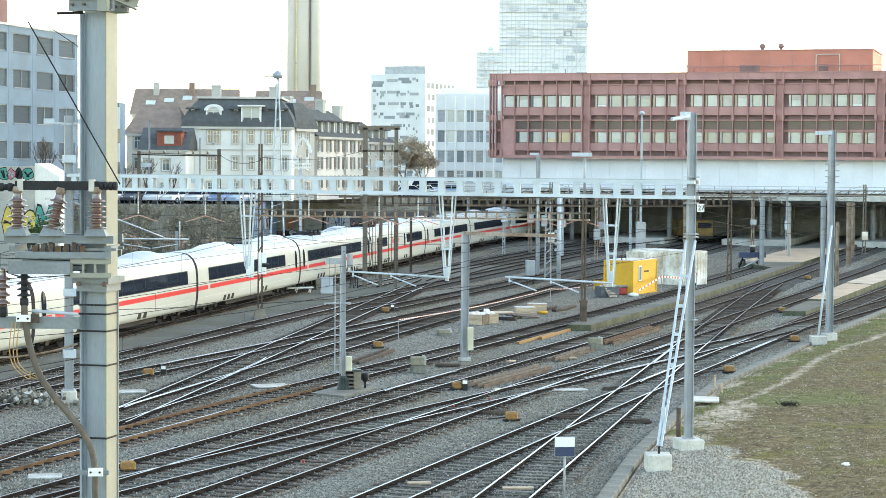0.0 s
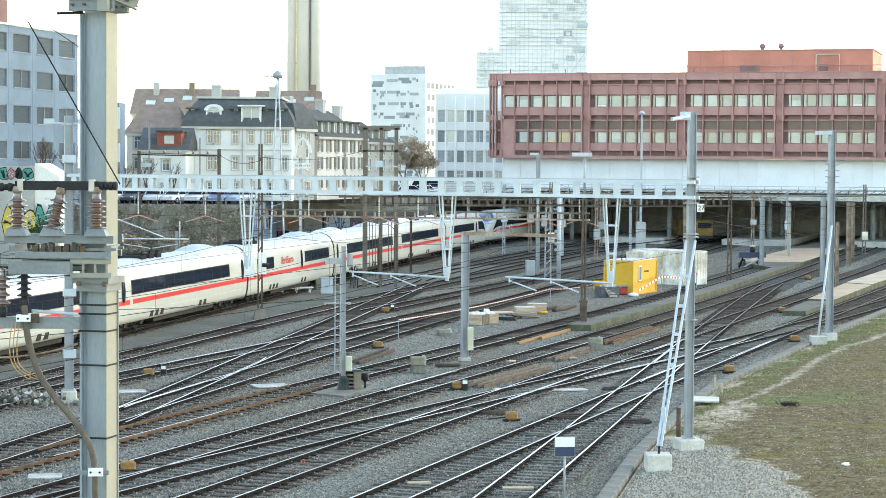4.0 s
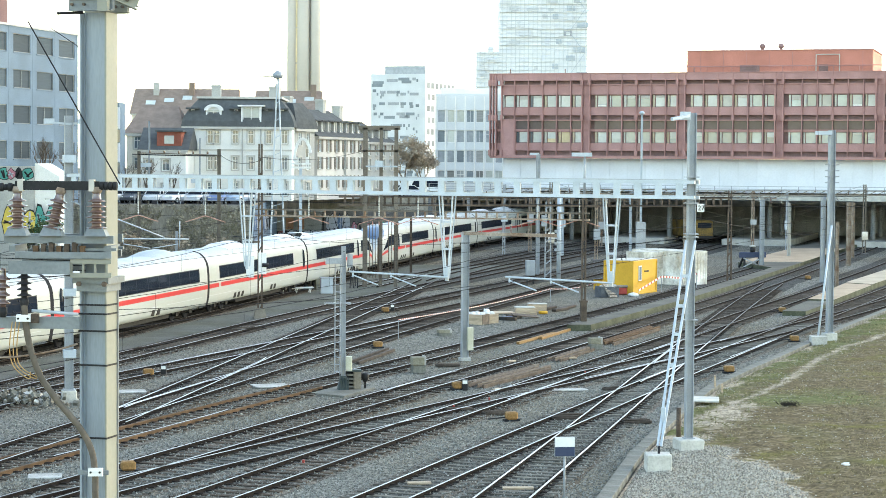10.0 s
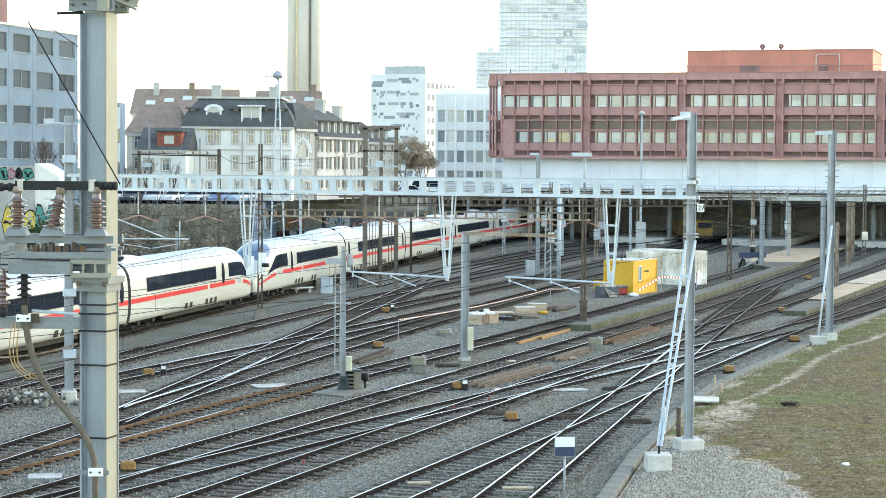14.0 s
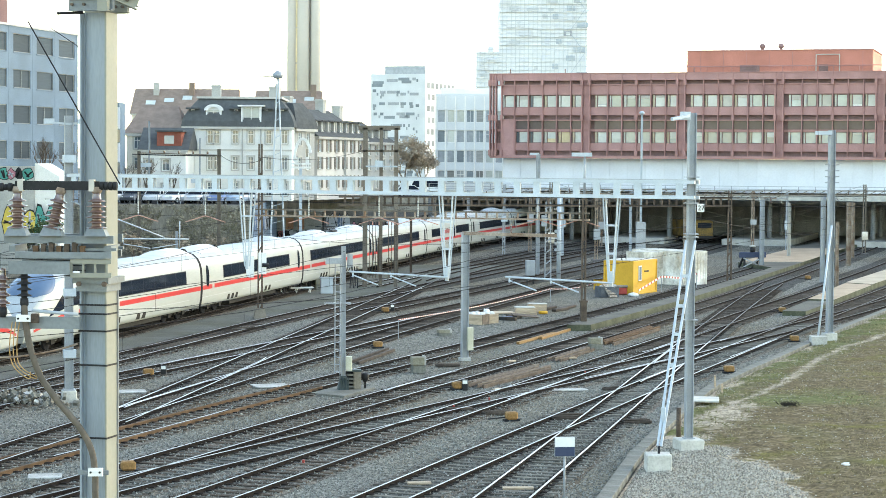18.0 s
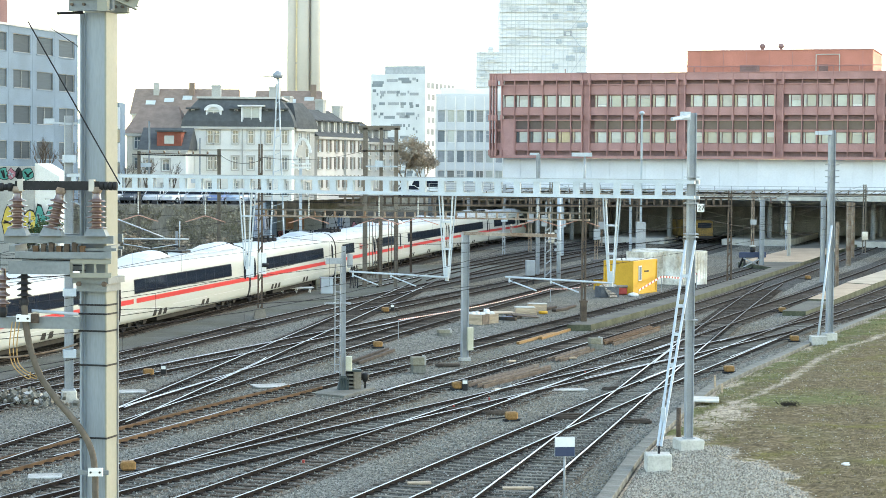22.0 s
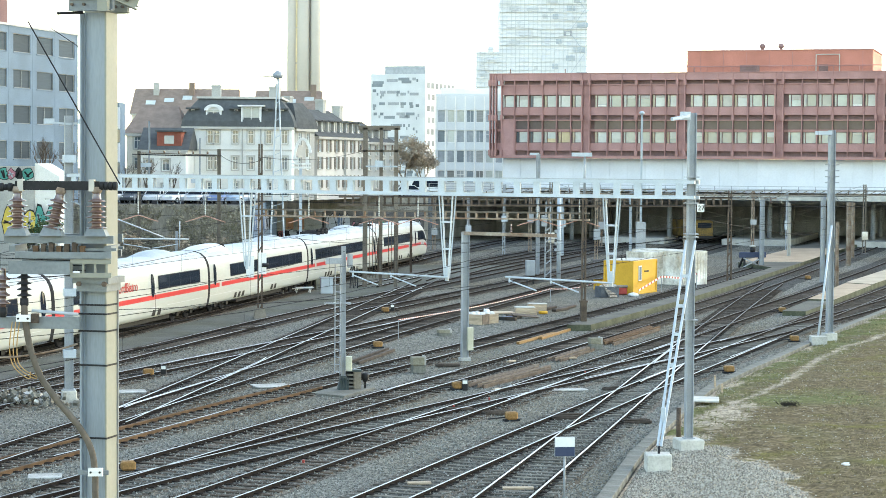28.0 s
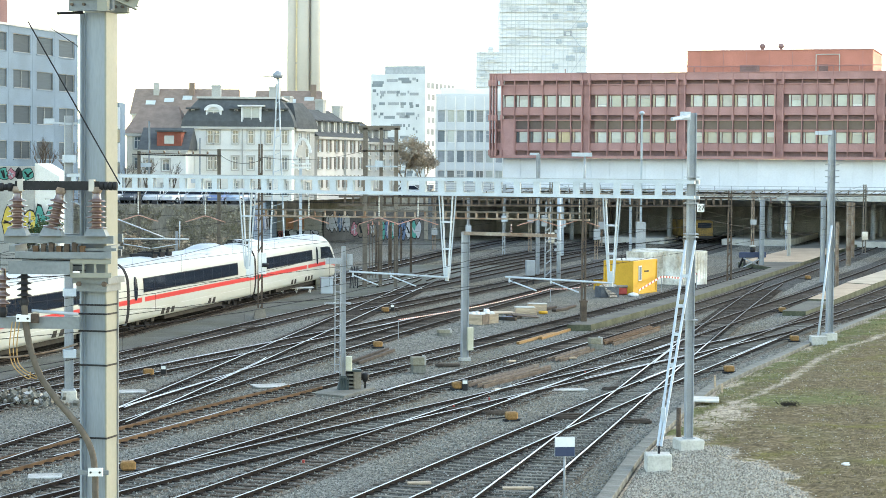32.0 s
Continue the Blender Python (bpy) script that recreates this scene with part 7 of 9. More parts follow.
        part("foot", cube_bm(-0.3, 0.3, -0.12, 0.12, -0.02, 0.08), DARK, t)
        bm = bmesh.new()
        rod(bm, (-0.26, 0, 0.14), (-0.9, 0, 0.1), 0.03, 6)
        part("drive_rod", bm, DARK, t)
    for x, y in ((0.95, 82.0), (-3.2, 126.0), (-12.3, 87.0)):
        t = thing("marker_lamp", "small dark marker lamp with white top", "lamp", pose(x, y, -0.16))
        part("body", cube_bm(-0.12, 0.12, -0.1, 0.1, 0, 0.45, 0.02), DARK, t)
        part("lens", cube_bm(-0.1, 0.1, -0.115, -0.1, 0.28, 0.42), FRAME_WHITE, t)
    # concrete cable boxes
    for x, y, sx, sy, h in ((-1.08, 88.9, 0.3, 0.26, 0.72), (7.83, 101.0, 0.31, 0.26, 0.58), (0.1, 108.2, 0.36, 0.25, 0.35), (-9.2, 147.8, 0.35, 0.3, 0.8)):
        t = thing("cable_box", "weathered two-piece concrete cable box", "cable box", pose(x, y, -0.17, 0, 0, 14), "concrete cable boxes")
        k = h * 0.48
        part("base", cube_bm(-sx, sx, -sy, sy, 0, k, 0.02), KERB_CONC, t)
        part("upper_half", cube_bm(-sx - 0.015, sx * 0.72, -sy - 0.012, sy, k + 0.01, h, 0.02), STONE_BOX, t, "paler upper half")
        part("end_block", cube_bm(sx * 0.75, sx + 0.01, -sy, sy, k + 0.01, h + 0.05, 0.02), CONCRETE, t)
    t = thing("relay_cabinet", "pale blue-grey relay cabinet with two doors", "cabinet", pose(-8.4, 142.7, -0.17, 0, 0, 10))
    part("cabinet", cube_bm(-0.45, 0.45, -0.3, 0.3, 0, 1.15, 0.02), GALV_PALE, t)
    part("hood", cube_bm(-0.5, 0.5, -0.35, 0.35, 1.15, 1.22, 0.02), GALV, t)
    for s in (-1, 1):
        part("door", cube_bm(s * 0.22 - 0.2, s * 0.22 + 0.2, -0.32, -0.3, 0.08, 1.1), GALV_PALE, t)
    t = thing("relay_cabinet", "grey-blue relay cabinet on legs by signals", "cabinet", pose(6.9, 156.0, -0.17, 0, 0, 10))
    part("cabinet", cube_bm(-0.35, 0.35, -0.25, 0.25, 0.7, 1.9, 0.02), GALV, t)
    for s in (-1, 1):
        part("leg", cube_bm(s * 0.25 - 0.04, s * 0.25 + 0.04, -0.04, 0.04, 0, 0.7), DARK, t)
    # white trestle by the main line
    t = thing("trestle_rack", "low white steel trestle rack by the main line", "rack", pose(-10.6, 143.5, -0.17, 0, 0, 12))
    for s in (-1, 1):
        bm = bmesh.new()
        rod(bm, (-1.2, s * 0.35, 0.35), (1.2, s * 0.35, 0.4), 0.05, 6)
        part("rail", bm, FRAME_WHITE, t)
        for x in (-1.0, 0.0, 1.0):
            bm = bmesh.new()
            rod(bm, (x - 0.1, s * 0.35, 0), (x, s * 0.35, 0.38), 0.04, 6)
            part("leg", bm, FRAME_WHITE, t)
    # slabs lying flat
    for x, y, sx, sy, a in ((-7.2, 82.9, 0.75, 0.6, 20), (5.25, 82.2, 0.8, 0.35, 15), (-11.8, 58.5, 0.5, 0.4, 10), (7.75, 66.9, 0.28, 0.3, 10), (-12.7, 80.5, 0.6, 0.5, 15)):
        solid("cover_slab", cube_bm(-sx, sx, -sy, sy, 0, 0.05, 0.01), CONCRETE, "pale flat concrete cover slab lying on ballast", "slab", "cover slabs", m=pose(x, y, -0.155, 0, 0, a))
    solid("cover_slab", cube_bm(-0.5, 0.5, -0.75, 0.75, 0, 0.07, 0.015), CONC_PALE, "bright white concrete cover slab beside the cable trough", "slab", "cover slabs", m=pose(10.4, 77.5, 0.02, 0, 0, -8))
    # spare rails and timber
    for p, q, n, mm, lab in (((0.75, 83.1), (4.45, 91.5), 5, RAIL_BROWN, "brown spare rail stacked beside the track"), ((5.0, 94.3), (7.45, 101.2), 3, RAIL_BROWN, "brown spare rail stacked beside the track"),
                             ((8.1, 103.2), (12.0, 114.2), 4, RAIL_RUST, "rusty spare rail stacked beside the track")):
        d = (Vector((*q, 0)) - Vector((*p, 0))).normalized()
        for i in range(n):
            o = Vector((d.y, -d.x, 0)) * (0.2 * i) + Vector((0, 0, -0.15 + 0.012 * (i % 3)))
            a, b = Vector((*p, 0)) + o + d * (0.9 * (i % 2)), Vector((*q, 0)) + o - d * (0.5 * (i % 3))
            bm = bmesh.new()
            for w, h, z in ((0.13, 0.025, 0.012), (0.02, 0.09, 0.07), (0.07, 0.04, 0.135)):
                beam(bm, a + Vector((0, 0, z)), b + Vector((0, 0, z)), w, h)
            solid("spare_rail", bm, mm, lab, "rail", "spare rails")
        o = Vector((d.y, -d.x, 0)) * (0.2 * n + 0.06)
        bm = bmesh.new()
        beam(bm, Vector((*p, -0.09)) + o, Vector((*q, -0.09)) + o - d * 1.2, 0.09, 0.15)
        solid("spare_beam", bm, RUST, "long rusty channel beam beside spare rails", "beam", "spare beams")
    for p, q, mm in (((3.95, 103.2), (6.2, 109.6), ORANGE), ((-4.3, 92.8), (-2.75, 99.6), WOOD_DARK), ((-3.95, 92.3), (-2.45, 98.9), WOOD_DARK), ((5.3, 106.2), (7.55, 113.0), ORANGE)):
        bm = bmesh.new()
        beam(bm, (*p, -0.09), (*q, -0.09), 0.15, 0.14)
        solid("spare_beam", bm, mm, "long spare beam lying between the tracks", "beam", "spare beams")
    # white-blue marker board
    t = thing("marker_board", "white and dark blue marker board on a post", "sign", pose(3.41, 54.4, -0.08, 0, 0, 4))
    part("upper_panel", cube_bm(-0.27, 0.27, -0.02, 0.02, 1.52, 1.78), FRAME_WHITE, t)
    part("lower_panel", cube_bm(-0.27, 0.27, -0.02, 0.02, 1.26, 1.517), BLUE_SIGN, t)
    part("frame", cube_bm(-0.285, 0.285, 0.02, 0.04, 1.245, 1.795), GALV, t)
    bm = bmesh.new()
    rod(bm, (0, 0.06, -0.2), (0, 0.06, 1.6), 0.03, 8)
    part("post", bm, GALV, t)
    # rusty pipe by the near mast
    bm = bmesh.new()
    rod(bm, (0, 0, -0.2), (0, 0, 1.02), 0.08, 12)
    solid("pipe_stub", bm, RUST, "rusty upright pipe stub beside a mast footing", "pipe", m=pose(8.05, 66.9, 0))
    # buffer stop
    t = thing("buffer_stop", "dark steel buffer stop at a track end", "buffer stop", pose(28.6, 182.5, 0, 0, 0, 15))
    part("cross_beam", cube_bm(-1.3, 1.3, -0.15, 0.15, 0.85, 1.35, 0.03), BLUE_SIGN, t)
    for s in (-1, 1):
        bm = bmesh.new()
        beam(bm, (s * 0.8, 0, -0.1), (s * 0.8, 0, 0.9), 0.16, 0.16)
        beam(bm, (s * 0.8, 1.2, -0.1), (s * 0.8, 0.1, 1.0), 0.14, 0.14)
        part("strut", bm, DARK, t)
        bm = bmesh.new()
        beam(bm, (-s * 0.9, -0.05, 0.0), (s * 0.9, -0.05, 0.8), 0.1, 0.1)
        part("brace", bm, GALV, t)
    bm = bmesh.new()
    lathe(bm, [(0.2, 1.36), (0.26, 1.5), (0.26, 1.75), (0.15, 1.82)], 10)
    part("stop_lamp", bm, DARK, t, "dark stop lamp")
    bm = bmesh.new()
    lathe(bm, [(0.27, 1.83), (0.3, 1.95), (0.1, 2.0)], 10)
    part("lamp_cap", bm, CONC_PALE, t, "pale lamp cap")
    # striped tape on pins
    pins = [(-2.37, 106.0, 0.88), (7.42, 136.0, 0.73), (11.46, 147.4, 0.5), (13.9, 151.6, 0.9)]
    t = thing("barrier_tape", "red and white barrier tape strung on thin pins", "tape")
    for x, y, z in pins:
        bm = bmesh.new()
        rod(bm, (x, y, -0.2), (x, y, z), 0.02, 5)
        part("pin", bm, GALV, t)
    for a, b in zip(pins, pins[1:]):
        a, b = Vector(a), Vector(b)
        n = max(24, int((b - a).length / 0.18))
        prev = a
        for i in range(1, n + 1):
            u = i / n
            c = a.lerp(b, u) - Vector((0, 0, 0.17 * 4 * u * (1 - u)))
            bm = bmesh.new()
            beam(bm, prev, c, 0.008, 0.05)
            part("tape_stripe", bm, RED_PLASTIC if i % 2 else FRAME_WHITE, t)
            prev = c
    # striped boards by the containers
    t = thing("barrier_board", "red and white striped barrier boards round containers", "barrier")
    posts = [(14.1, 141.8, 0.3), (16.3, 147.2, 1.0), (18.2, 150.6, 0.7), (19.6, 152.4, 0.95)]
    for x, y, z in posts:
        bm = bmesh.new()
        rod(bm, (x, y, -0.2), (x, y, z + 0.1), 0.025, 5)
        part("post", bm, GALV, t)
    for a, b in zip(posts, posts[1:]):
        a, b = Vector(a), Vector(b)
        for i in range(14):
            bm = bmesh.new()
            beam(bm, a.lerp(b, i / 14), a.lerp(b, (i + 1) / 14), 0.02, 0.14)
            part("stripe", bm, RED_PLASTIC if i % 2 else FRAME_WHITE, t)
    # litter and offcuts between the tracks and on the verge
    for x, y, a, L in ((2.21, 56.64, 4, 0.9), (-0.65, 57.43, 8, 0.7), (2.29, 81.75, 70, 0.5), (3.28, 93.63, 60, 0.6), (6.22, 95.48, 10, 0.6)):
        solid("timber_offcut", cube_bm(-L / 2, L / 2, -0.1, 0.1, 0, 0.07, 0.01), WOOD, "short pale timber offcut lying on the ballast", "timber", "timber offcuts", m=pose(x, y, -0.12, 0, 0, a))
    for x, y in ((7.07, 71.77), (4.54, 72.6), (0.64, 74.91), (2.08, 73.96), (0.26, 91.6), (11.59, 89.33), (7.27, 82.31), (4.8, 73.27)):
        t = thing("track_box", "flat dark steel junction box between the rails", "junction box", pose(x, y, -0.15, 0, 0, 16), "junction boxes")
        part("box", cube_bm(-0.55, 0.55, -0.22, 0.22, 0, 0.11, 0.02), WOOD_DARK, t)
        part("lid", cube_bm(-0.5, 0.5, -0.18, 0.18, 0.11, 0.14, 0.01), SLEEPER, t)
    for x, y in ((-4.31, 61.37), (6.43, 88.49), (0.45, 75.6), (1.88, 78.27)):
        solid("rail_marker", cube_bm(-0.035, 0.035, -0.04, 0.04, 0, 0.12, 0.01), RED_PLASTIC, "small red plastic marker beside a rail", "marker", "rail markers", m=pose(x, y, -0.13))
    bm = bmesh.new()
    bmesh.ops.create_icosphere(bm, subdivisions=2, radius=0.11)
    for v in bm.verts:
        v.co = Vector((v.co.x * 1.3, v.co.y * 0.9, max(-0.03, v.co.z * 0.5))) * (1 + 0.7 * noise.noise(v.co * 14))
    solid("litter_bag", bm, SACK, "crumpled white litter bag on the grass", "bag", m=pose(12.39, 60.19, 0.14))
    bm = bmesh.new()
    tuft_rng = random.Random(6)
    for _ in range(150):
        c = Vector((tuft_rng.gauss(0, 0.17), tuft_rng.gauss(0, 0.22), 0))
        q = c + Vector((tuft_rng.uniform(-0.2, 0.2), tuft_rng.uniform(-0.2, 0.2), tuft_rng.uniform(0.03, 0.14)))
        rod(bm, c, q, 0.012, 3, 0.004)
    ob = tagged(new("dead_weed", mesh_of(bm, "dead_weed", [BARK_DARK])), "dark withered weed clump on the verge", "weed", kind="stuff")
    ob.matrix_basis = pose(13.3, 75.5, 0.1)
    for x, y, h in ((11.39, 82.24, 0.5), (11.49, 80.8, 0.32)):
        solid("marker_peg", cube_bm(-0.04, 0.04, -0.04, 0.04, -0.1, h, 0.01), WOOD, "short timber marker peg beside the cable trough", "peg", "marker pegs", m=pose(x, y, 0))
    # rubble heap
    rg = random.Random(21)
    t = thing("rubble_heap", "heap of broken grey concrete rubble", "rubble", pose(-16.3, 76.6, -0.18))
    for i in range(260):
        bm = bmesh.new()
        bmesh.ops.create_cube(bm, size=1.0)
        s = rg.uniform(0.07, 0.2)
        x, y = rg.gauss(0, 1.35), rg.gauss(0, 0.8)
        z = max(0, 0.62 - 0.28 * math.hypot(x * 0.75, y)) * rg.random()
        mm = pose(x, y, z + s * 0.3, rg.uniform(0, 180), rg.uniform(0, 180), rg.uniform(0, 180))
        for v in bm.verts:
            v.co = mm @ Vector((v.co.x * s * rg.uniform(0.8, 1.5), v.co.y * s * rg.uniform(0.7, 1.2), v.co.z * s * rg.uniform(0.4, 0.9)))
        part("rubble_stone", bm, (KERB_CONC, KERB_CONC, RENDER_GREY, BROWN_BOX)[i % 4], t)


stores()


# ---- platforms, kerb and verge ----
def slab_of(name, pts, z, label, top, side, category="platform"):
    bm = bmesh.new()
    lo, hi = [bm.verts.new((*p, -0.3)) for p in pts], [bm.verts.new((*p, z)) for p in pts]
    bm.faces.new(hi)
    n = len(pts)
    for i in range(n):
        bm.faces.new((lo[i], lo[(i + 1) % n], hi[(i + 1) % n], hi[i])).material_index = 1
    return tagged(new(name, mesh_of(bm, name, [top, side])), label, category, kind="structure")


# Cream platform top, likewise brightened to hold sunlight.
CREAM_PAVE = mat("sunlit_cream_paving", (0.43, 0.355, 0.265), 0.85, 0.0, 0.15, 0.5, 10, 0.2)
MOSS_CONC = mat("mossy_concrete", (0.1, 0.105, 0.07), 0.9, 0.0, 0.35, 0.8, 10, 0.3)
LINE_P = (59, 147, 0.94, 18.541, 0.113, -0.848)
LINE_S1 = (60, 158, 5.68, 18.623, -0.296, -0.414)


def between(ca, cb, y0, y1, wide=None):
    """The outline of an island between two tracks."""
    ys = [y0 + (y1 - y0) * i / 16 for i in range(17)]
    left = [(track_x(ca, y)[0] + (1.7 if wide is None or y < wide else -3.0), y) for y in ys]
    right = [(track_x(cb, y)[0] - 1.7, y) for y in ys]
    return left + right[::-1]


slab_of("platform_1", between(LINE_P, LINE_S1, 112, 262, 186), 0.2, "long low dark-paved platform wedge between tracks", DARK_PAVE, MOSS_CONC)
# Thin tan slab laid over platform_1 as a painted patch of sun.
slab_of("platform_3", between(LINE_P, LINE_S1, 188, 220, 186), 0.215, "low platform stretch with sunlight put into its tan top", TAN_SLAB, MOSS_CONC)
slab_of("platform_2", [(21.5, 124.8), (22.9, 124.4), (26.6, 134.0), (24.9, 134.6)], 0.14, "dark worn ramp at a platform end", DARK_PAVE, MOSS_CONC)
slab_of("platform_4", [(24.9, 134.61), (26.6, 134.01), (33.0, 151.5), (31.3, 153.5)], 0.25, "platform end with mossy edge and sunlight in its tan top", TAN_SLAB, MOSS_CONC)
slab_of("platform_5", [(31.3, 153.51), (33.0, 151.51), (46.0, 185.0), (60, 221), (56, 222), (45.2, 190.0)], 0.29, "concrete platform with mossy edge and sunlight in its cream top", CREAM_PAVE, MOSS_CONC)


def verge_mat():
    """Dry turf that thins into gravel where the ground is worn bare."""
    m = bpy.data.materials.new("winter_turf_and_gravel")
    m.use_nodes = True
    n, l = m.node_tree.nodes, m.node_tree.links
    b = n["Principled BSDF"]
    b.inputs["Roughness"].default_value, b.inputs["Specular IOR Level"].default_value = 0.95, 0.03
    tc = n.new("ShaderNodeTexCoord")

    def noise_of(scale, detail, lo, hi, c0, c1):
        x, r = n.new("ShaderNodeTexNoise"), n.new("ShaderNodeValToRGB")
        x.inputs["Scale"].default_value, x.inputs["Detail"].default_value = scale, detail
        l.new(tc.outputs["Object"], x.inputs["Vector"]), l.new(x.outputs[0], r.inputs[0])
        r.color_ramp.elements[0].position, r.color_ramp.elements[1].position = lo, hi
        r.color_ramp.elements[0].color, r.color_ramp.elements[1].color = (*c0, 1), (*c1, 1)
        return r.outputs[0]

    def mix(fac, a, c, kind="MIX"):
        x = n.new("ShaderNodeMix")
        x.data_type, x.blend_type = "RGBA", kind
        if isinstance(fac, float):
            x.inputs[0].default_value = fac
        else:
            l.new(fac, x.inputs[0])
        l.new(a, x.inputs[6]), l.new(c, x.inputs[7])
        return x.outputs[2]
    turf = mix(noise_of(0.45, 6, 0.54, 0.7, (0, 0, 0), (1, 1, 1)), noise_of(9, 4, 0.3, 0.7, (0.05, 0.037, 0.021), (0.23, 0.175, 0.1)), noise_of(11, 4, 0.3, 0.7, (0.052, 0.048, 0.016), (0.23, 0.2, 0.06)))
    lush, lr = n.new("ShaderNodeAttribute"), n.new("ShaderNodeValToRGB")
    lush.attribute_name = "lush"
    l.new(lush.outputs["Fac"], lr.inputs[0])
    turf = mix(lr.outputs[0], turf, noise_of(10, 5, 0.3, 0.7, (0.05, 0.065, 0.024), (0.19, 0.2, 0.08)))
    vo, sp, gr = n.new("ShaderNodeTexVoronoi"), n.new("ShaderNodeSeparateColor"), n.new("ShaderNodeValToRGB")
    vo.inputs["Scale"].default_value = 19
    l.new(tc.outputs["Object"], vo.inputs["Vector"]), l.new(vo.outputs["Color"], sp.inputs[0]), l.new(sp.outputs[0], gr.inputs[0])
    gr.color_ramp.elements[0].color, gr.color_ramp.elements[1].color = (0.16, 0.128, 0.088, 1), (0.53, 0.44, 0.335, 1)
    at, ns, ad, rp = n.new("ShaderNodeAttribute"), n.new("ShaderNodeTexNoise"), n.new("ShaderNodeMath"), n.new("ShaderNodeValToRGB")
    at.attribute_name = "bare"
    ns.inputs["Scale"].default_value, ns.inputs["Detail"].default_value = 2.6, 8
    l.new(tc.outputs["Object"], ns.inputs["Vector"])
    l.new(at.outputs["Fac"], ad.inputs[0]), l.new(ns.outputs[0], ad.inputs[1]), l.new(ad.outputs[0], rp.inputs[0])
    rp.color_ramp.elements[0].position, rp.color_ramp.elements[1].position = 0.72, 0.98
    both = mix(rp.outputs[0], turf, gr.outputs[0])
    l.new(mix(0.6, both, noise_of(1.6, 6, 0.3, 0.6, (0.35, 0.35, 0.35), (1, 1, 1)), "MULTIPLY"), b.inputs["Base Color"])
    bp = n.new("ShaderNodeBump")
    bp.inputs["Strength"].default_value, bp.inputs["Distance"].default_value = 0.5, 0.04
    l.new(vo.outputs["Distance"], bp.inputs["Height"]), l.new(bp.outputs[0], b.inputs["Normal"])
    return m


VERGE = verge_mat()
BLADE = island_mat("dry_grass_blade", (0.095, 0.074, 0.036), (0.35, 0.278, 0.148))
KERB_LINE = [(-1.5, 30), (4.5, 54.4), (6.28, 63.3), (8.08, 70.7), (9.86, 77.6), (11.54, 83.4), (14.22, 90.6), (17.29, 98.5), (19.85, 105.4), (23.72, 115.5), (28.81, 128.2), (36, 146), (48, 176)]


def kerb_x(y):
    for (x0, y0), (x1, y1) in zip(KERB_LINE, KERB_LINE[1:]):
        if y0 <= y <= y1:
            return x0 + (x1 - x0) * (y - y0) / (y1 - y0)
    return KERB_LINE[-1][0]


PATH = [(10.2, 74.3), (11.5, 77.5), (12.6, 79.4), (14.4, 83.9), (16.2, 89.1), (18.2, 95.3), (21.0, 102.2), (23.4, 106.7), (28.5, 117), (34, 131)]
FAN = [(10.5, 48), (10.4, 54.4), (10.3, 58.1), (9.9, 60.9), (9.4, 63.2), (8.6, 65.2), (8.3, 68)]


def path_x(y):
    for (x0, y0), (x1, y1) in zip(PATH, PATH[1:]):
        if y0 <= y <= y1:
            return x0 + (x1 - x0) * (y - y0) / (y1 - y0)
    return -99.0


def verge_z(d, y):
    return -0.12 + 0.16 * min(1, d / 4) + 0.07 * noise.noise((d * 0.3, y * 0.3, 2.0)) + 0.012 * max(0, d - 6)


def gravelly(x, y):
    """How bare the ground is: 1 on the fan round the footings and on the path, 0 in the turf."""
    f = FAN[0][0] if y < FAN[0][1] else kerb_x(y) + 0.25
    for (x0, y0), (x1, y1) in zip(FAN, FAN[1:]):
        if y0 <= y <= y1:
            f = x0 + (x1 - x0) * (y - y0) / (y1 - y0)
    e = (f - x) / 1.3 + 0.5 + 0.8 * noise.noise((x * 0.6, y * 0.5, 9.0))
    w = 0.72 - abs(x - kerb_x(y) - 1.7) / 2.6 - abs(y - 73) / 14 + 0.45 * noise.noise((x * 0.8, y * 0.7, 3.0))
    e = max(e, w)
    p = 0.66 - 0.55 * abs(x - path_x(y)) / 0.42 + 0.2 * noise.noise((x, y, 4.0))
    return min(1.0, max(0.0, e, p, 0.16))


def greenness(x, y):
    """How green the turf is: most along the cable trough, in patches elsewhere."""
    d = x - kerb_x(y)
    edge = 1.05 - d / (1.2 + 0.06 * max(0, y - 66)) + 0.7 * noise.noise((x * 0.5, y * 0.35, 21.0))
    patch = 1.6 * noise.noise((x * 0.28, y * 0.16, 30.0)) - 0.15
    return min(0.85, max(0.0, edge if y > 66 else 0.0, patch))


